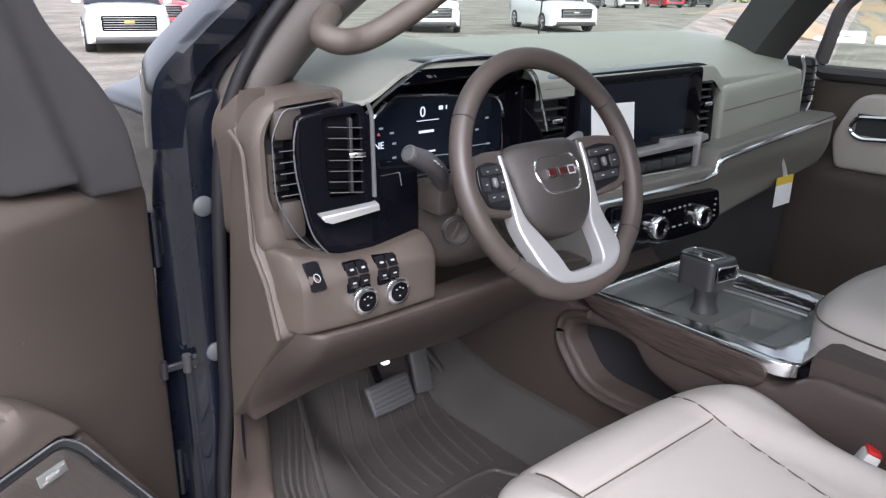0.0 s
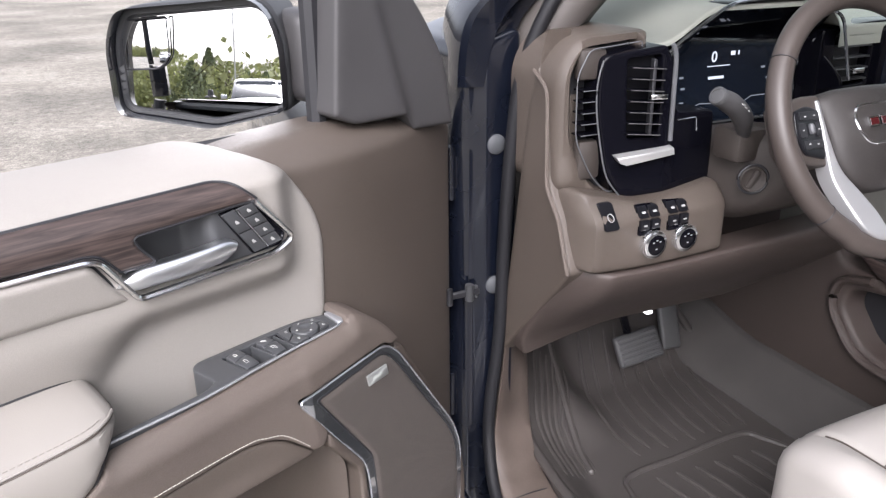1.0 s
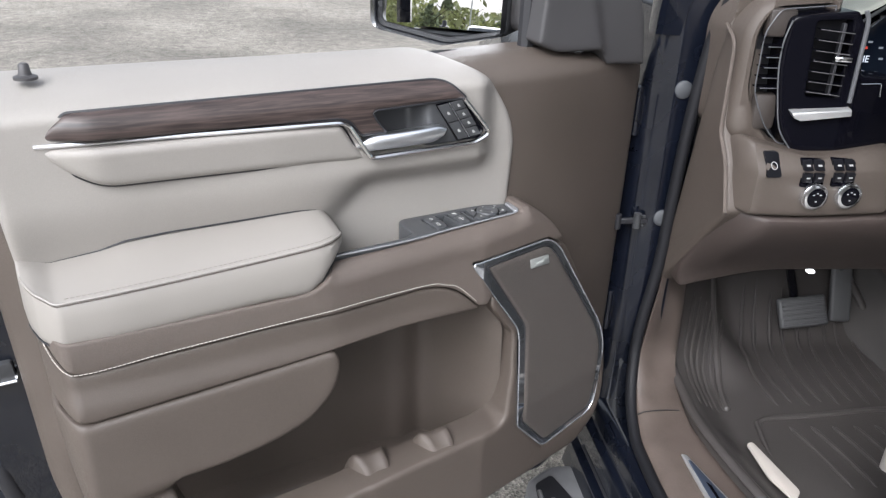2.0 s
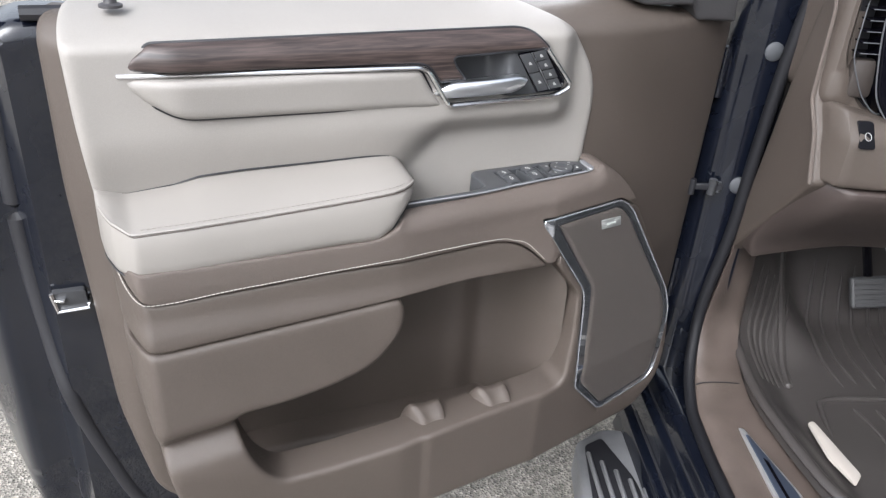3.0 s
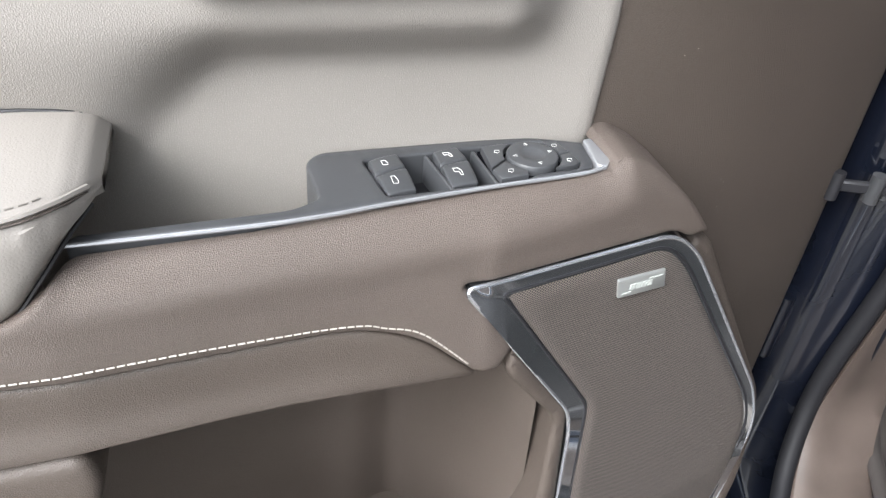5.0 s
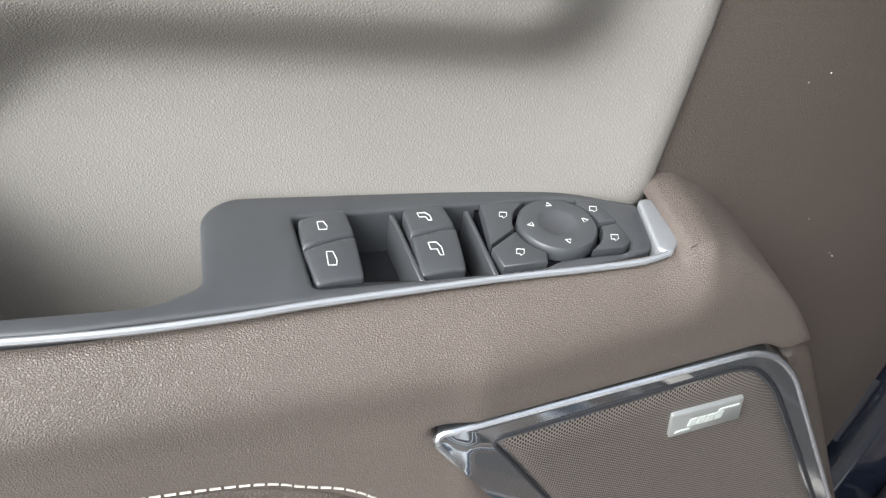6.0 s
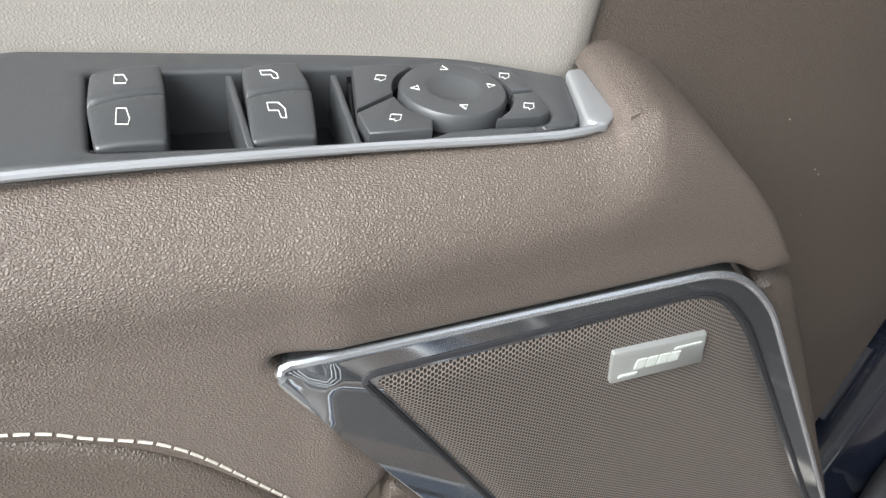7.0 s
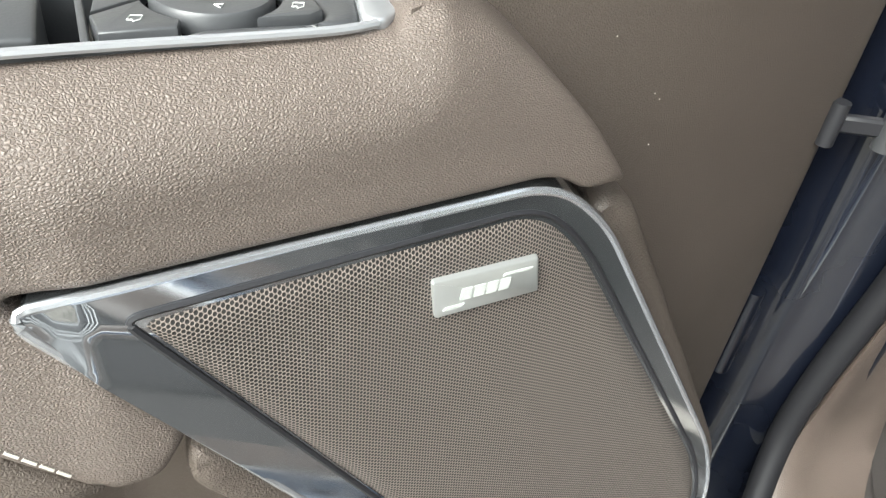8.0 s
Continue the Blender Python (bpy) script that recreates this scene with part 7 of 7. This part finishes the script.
def vehicle(name, label, m, paint, L=4.6, W=1.86, H=1.68, hood=1.02, nose=0.42):
    """A parked car facing -y of its pose: lofted body, glasshouse, wheels, grille, lamps."""
    car = thing(name, (0, 0, 0), label, "car")
    def ring(y, w, z0, z1, crown):
        return [(-w, y, z0), (-w * 1.0, y, z0 + (z1 - z0) * 0.35), (-w * 0.99, y, z0 + (z1 - z0) * 0.7), (-w * 0.93, y, z1 - 0.02), (-w * 0.6, y, z1 + crown * 0.7), (0, y, z1 + crown), (w * 0.6, y, z1 + crown * 0.7), (w * 0.93, y, z1 - 0.02), (w * 0.99, y, z0 + (z1 - z0) * 0.7), (w, y, z0 + (z1 - z0) * 0.35), (w, y, z0), (0, y, z0)]
    h = W / 2
    rings = [ring(0.0, h * 0.80, 0.30, 0.70, 0.03), ring(0.10, h * 0.90, 0.24, 0.86, 0.05), ring(0.35, h * 0.96, 0.22, 0.95, 0.05), ring(0.9, h, 0.22, hood, 0.05), ring(1.5, h, 0.22, hood + 0.03, 0.05), ring(2.6, h, 0.22, hood + 0.05, 0.0), ring(L - 0.6, h, 0.22, hood + 0.05, 0.0), ring(L - 0.12, h * 0.95, 0.26, hood, 0.0), ring(L, h * 0.85, 0.35, 0.85, 0.0)]
    part("body", loft(rings), paint, car)
    def cab(y, w, z, zb):
        return [(-h * 0.93, y, zb), (-w, y, z - 0.06), (-w * 0.8, y, z), (w * 0.8, y, z), (w, y, z - 0.06), (h * 0.93, y, zb)]
    zb = hood + 0.03
    part("glasshouse", loft([cab(1.25, h * 0.86, zb + 0.04, zb), cab(1.95, h * 0.72, H - 0.05, zb), cab(2.3, h * 0.72, H - 0.04, zb), cab(L - 0.9, h * 0.70, H - 0.06, zb), cab(L - 0.25, h * 0.82, zb + 0.05, zb)]), GLASS, car)
    part("roof", loft([[(-h * 0.70, y, z - 0.05), (-h * 0.56, y, z), (h * 0.56, y, z), (h * 0.70, y, z - 0.05)] for y, z in ((1.9, H - 0.05), (2.2, H), (L - 1.2, H), (L - 0.7, H - 0.05))]), paint, car)
    for s in (-1, 1):
        for y in (0.95, L - 1.0):
            wm = Matrix.Translation((s * (h - 0.10), y, 0.34)) @ Matrix.Rotation(radians(90 * s), 4, "Y")
            bm = bmesh.new()
            lathe(bm, [(0.22, -0.11), (0.33, -0.11), (0.34, -0.08), (0.34, 0.08), (0.33, 0.115), (0.24, 0.118)], wm, 28)
            wh = part("wheel", bm, TYRE, car)
            bm = bmesh.new()
            lathe(bm, [(0.235, 0.10), (0.235, 0.122), (0.21, 0.120), (0.20, 0.09), (0.06, 0.10), (0.05, 0.125), (0.001, 0.125)], wm, 28)
            for k in range(5):
                x = 2 * math.pi * k / 5
                tube(bm, [wm @ Vector((0.05 * math.cos(x), 0.05 * math.sin(x), 0.115)), wm @ Vector((0.21 * math.cos(x), 0.21 * math.sin(x), 0.118))], 0.022, 6)
            part("rim", bm, SATIN, wh)
        bm = bmesh.new()
        block(bm, (-0.20, -0.05, -0.05), (0.20, 0.10, 0.05), 0.03, 3, pose(s * h * 0.70, 0.10, 0.80, 0, 0, s * 22) @ Matrix.Rotation(radians(-8 * s), 4, "Y"))
        part("headlamp", bm, LENS_MAT, car)
        bm = bmesh.new()
        block(bm, (-0.10, -0.03, -0.04), (0.10, 0.06, 0.04), 0.02, 2, pose(s * h * 0.68, 0.06, 0.48, 0, 0, s * 15))
        part("fog_lamp", bm, PIANO, car)
        bm = bmesh.new()
        block(bm, (-0.1, -0.06, -0.07), (0.1, 0.06, 0.07), 0.03, 2, pose(s * (h + 0.08), 1.75, 1.12))
        part("side_mirror", bm, paint, car)
    bm = bmesh.new()
    block(bm, (-h * 0.62, -0.035, 0.50), (h * 0.62, 0.06, 0.84), 0.05, 3)
    gr = part("grille", bm, PIANO, car)
    for k in range(6):
        bm = bmesh.new()
        block(bm, (-h * 0.58, -0.045, 0.535 + 0.05 * k), (h * 0.58, -0.03, 0.547 + 0.05 * k), 0.004, 1)
        part("grille_bar", bm, SATIN, gr)
    bm = bmesh.new()
    block(bm, (-0.11, -0.055, 0.655), (0.11, -0.035, 0.725), 0.02, 2)
    part("emblem", bm, mat("gold_emblem", (0.6, 0.42, 0.12), 0.3, metal=0.8) if paint == WHITE_PAINT and nose < 0.45 else CHROME, gr)
    bm = bmesh.new()
    block(bm, (-h * 0.80, -0.03, 0.24), (h * 0.80, 0.10, 0.40), 0.05, 2)
    part("lower_bumper", bm, CHARCOAL, car)
    car.matrix_world = m
    return car


vehicle("compact_suv", "white compact suv with dark slatted grille on the lot", pose(6.0, 18.0, 0, 0, 0, -15), WHITE_PAINT)
vehicle("sedan", "red sedan parked behind the white suv", pose(9.2, 24.5, 0, 0, 0, -18), RED_PAINT, 4.7, 1.84, 1.45, 0.9, 0.5)
vehicle("suv", "white suv parked in the row ahead", pose(17.3, 21.2, 0, 0, 0, -35), WHITE_PAINT, 4.8, 1.9, 1.72, 1.05, 0.5)
vehicle("suv", "white suv with wide dark grille in the row", pose(22.4, 19.3, 0, 0, 0, -25), WHITE_PAINT, 4.9, 1.95, 1.75, 1.05, 0.5)
vehicle("pickup", "white vehicle parked at the edge of the row", pose(2.6, 18.6, 0, 0, 0, -10), WHITE_PAINT, 5.2, 1.95, 1.85, 1.15, 0.5)
for k, (x, y, p) in enumerate(((43, 39, SILVER_PAINT), (48, 40, GLASS), (53, 40, WHITE_PAINT), (59, 40, RED_PAINT), (65, 41, GLASS))):
    vehicle("parked_car", "distant parked vehicle across the lot", pose(x, y, 0, 0, 0, -30), p, 4.8, 1.9, 1.7, 1.05, 0.5)
for x, y, p in ((-17.5, -14.5, SILVER_PAINT), (-20.0, -17.2, WHITE_PAINT), (-23.0, -20.0, SILVER_PAINT)):
    vehicle("parked_suv", "parked suv standing behind the truck", pose(x, y, 0, 0, 0, 130), p, 4.8, 1.9, 1.7, 1.05, 0.5)
rv = thing("camper_van", (55, 23, -2.8), "white camper vans on a sandy lower yard", "camper")
for x, y, w in ((53.5, 23.5, 2.6), (58, 21.5, 2.2), (62, 27, 3.0)):
    bm = bmesh.new()
    block(bm, (x - w / 2, y - 1.2, -3.0), (x + w / 2, y + 1.2, -1.2), 0.25, 3)
    part("camper_body", bm, WHITE_PAINT, rv)
sand = part("sand_yard", panel([(34, 8), (110, -20), (150, 60), (70, 40), (45, 30)], lambda a, b: lot_z(a, b) + 0.05, FZ(0), 0, 0, 6), mat("sand", (0.30, 0.22, 0.14), 0.95, vary=0.15, vscale=0.3))
tagged(sand, "sandy yard below the lot", "ground", kind="structure")

LEAF = mat("spring_leaves", (0.34, 0.36, 0.16), 0.7, vary=0.35, vscale=0.5)
LEAF2 = mat("pine_needles", (0.20, 0.23, 0.13), 0.7, vary=0.3, vscale=0.6)
TWIG = mat("bare_brush", (0.42, 0.38, 0.31), 0.9, vary=0.2)
BARK = mat("bark", (0.12, 0.095, 0.075), 0.9, bump=((40, 0.6, "noise"),))


def tree(x, y, z0, H, R, leaf, seed, kind_label):
    rnd = random.Random(seed)
    t = thing("tree", (x, y, z0), kind_label, "tree", "trees round the lot")
    bm = bmesh.new()
    tube(bm, [(x + rnd.uniform(-0.1, 0.1) * k, y + rnd.uniform(-0.1, 0.1) * k, z0 + H * 0.85 * k / 5) for k in range(6)], lambda s: 0.16 * (1 - s) + 0.03, 7)
    for k in range(7):
        a, h = rnd.uniform(0, 6.28), H * rnd.uniform(0.3, 0.75)
        tube(bm, [(x, y, z0 + h), (x + R * 0.7 * math.cos(a), y + R * 0.7 * math.sin(a), z0 + h + R * 0.5)], lambda s: 0.05 * (1 - s) + 0.01, 5)
    part("trunk", bm, BARK, t)
    verts, faces = [], []
    n = 1500
    for k in range(n):
        h = rnd.uniform(0.15, 1.0)
        rr = R * (math.sin(math.pi * min(h * 0.9 + 0.08, 1)) ** 0.7 if leaf is LEAF else (1.05 - h)) * math.sqrt(rnd.random()) * rnd.uniform(0.75, 1.15)
        a = rnd.uniform(0, 6.28)
        c = Vector((x + rr * math.cos(a), y + rr * math.sin(a), z0 + H * h))
        s = rnd.uniform(0.09, 0.24) * (H / 6.5)
        q = Euler((rnd.uniform(0, 6), rnd.uniform(0, 6), rnd.uniform(0, 6))).to_matrix()
        b = len(verts)
        verts += [tuple(c + q @ Vector(p) * s) for p in ((-1, -0.5, 0), (0.2, -0.9, 0.25), (1, 0.1, 0), (0.1, 0.9, -0.2), (-0.7, 0.5, 0.2))]
        faces.append(tuple(range(b, b + 5)))
    me = bpy.data.meshes.new("crown")
    me.from_pydata(verts, [], faces)
    me.materials.append(leaf)
    ob = new("crown", me)
    ob.parent, ob.matrix_parent_inverse = t, t.matrix_world.inverted()
    return t


rnd = random.Random(4)
for k in range(90):
    s = k / 89
    ang = radians(150 + 118 * s)
    d = 62 + rnd.uniform(-6, 14)
    lf = LEAF if rnd.random() < 0.55 else (LEAF2 if rnd.random() < 0.6 else TWIG)
    tree(d * math.cos(ang), d * math.sin(ang), 0, rnd.uniform(2.6, 4.8), rnd.uniform(1.6, 2.8), lf, 100 + k, "leafy young tree in the wood edge behind the lot" if lf is LEAF else "dark or bare tree in the wood edge behind the lot")
for k in range(12):
    tree(80 + 8 * k + rnd.uniform(-3, 3), 62 - 5 * k + rnd.uniform(-4, 4), -4, rnd.uniform(7, 10), 3.5, TWIG if k % 2 else LEAF2, 200 + k, "distant grey-brown tree beyond the yard")
verts, faces = [], []
for k in range(15000):
    ang = radians(rnd.uniform(145, 272))
    d = rnd.uniform(56, 70)
    c = Vector((d * math.cos(ang), d * math.sin(ang), abs(rnd.gauss(0, 1.5))))
    q = Euler((rnd.uniform(0, 6), rnd.uniform(0, 6), rnd.uniform(0, 6))).to_matrix()
    s = rnd.uniform(0.12, 0.40)
    b = len(verts)
    verts += [tuple(c + q @ Vector(p) * s) for p in ((-1, -0.4, 0), (0.3, -0.8, 0.2), (1, 0.2, 0), (0, 0.8, -0.2))]
    faces.append((b, b + 1, b + 2, b + 3))
me = bpy.data.meshes.new("undergrowth")
me.from_pydata(verts, [], faces)
me.materials.append(LEAF)
tagged(new("undergrowth", me), "green undergrowth along the wood edge", "bushes", kind="stuff")
pole = thing("light_pole", (-44, -36, 0), "tall grey lamp pole at the lot", "lamp post")
bm = bmesh.new()
tube(bm, [(-44, -36, 0), (-44, -36, 11)], lambda s: 0.07 - 0.02 * s, 10)
part("pole", bm, SATIN, pole)
bm = bmesh.new()
block(bm, (-44.5, -36.15, 11.0), (-43.7, -35.85, 11.15), 0.03, 1)
part("lamp_head", bm, SAIL, pole)
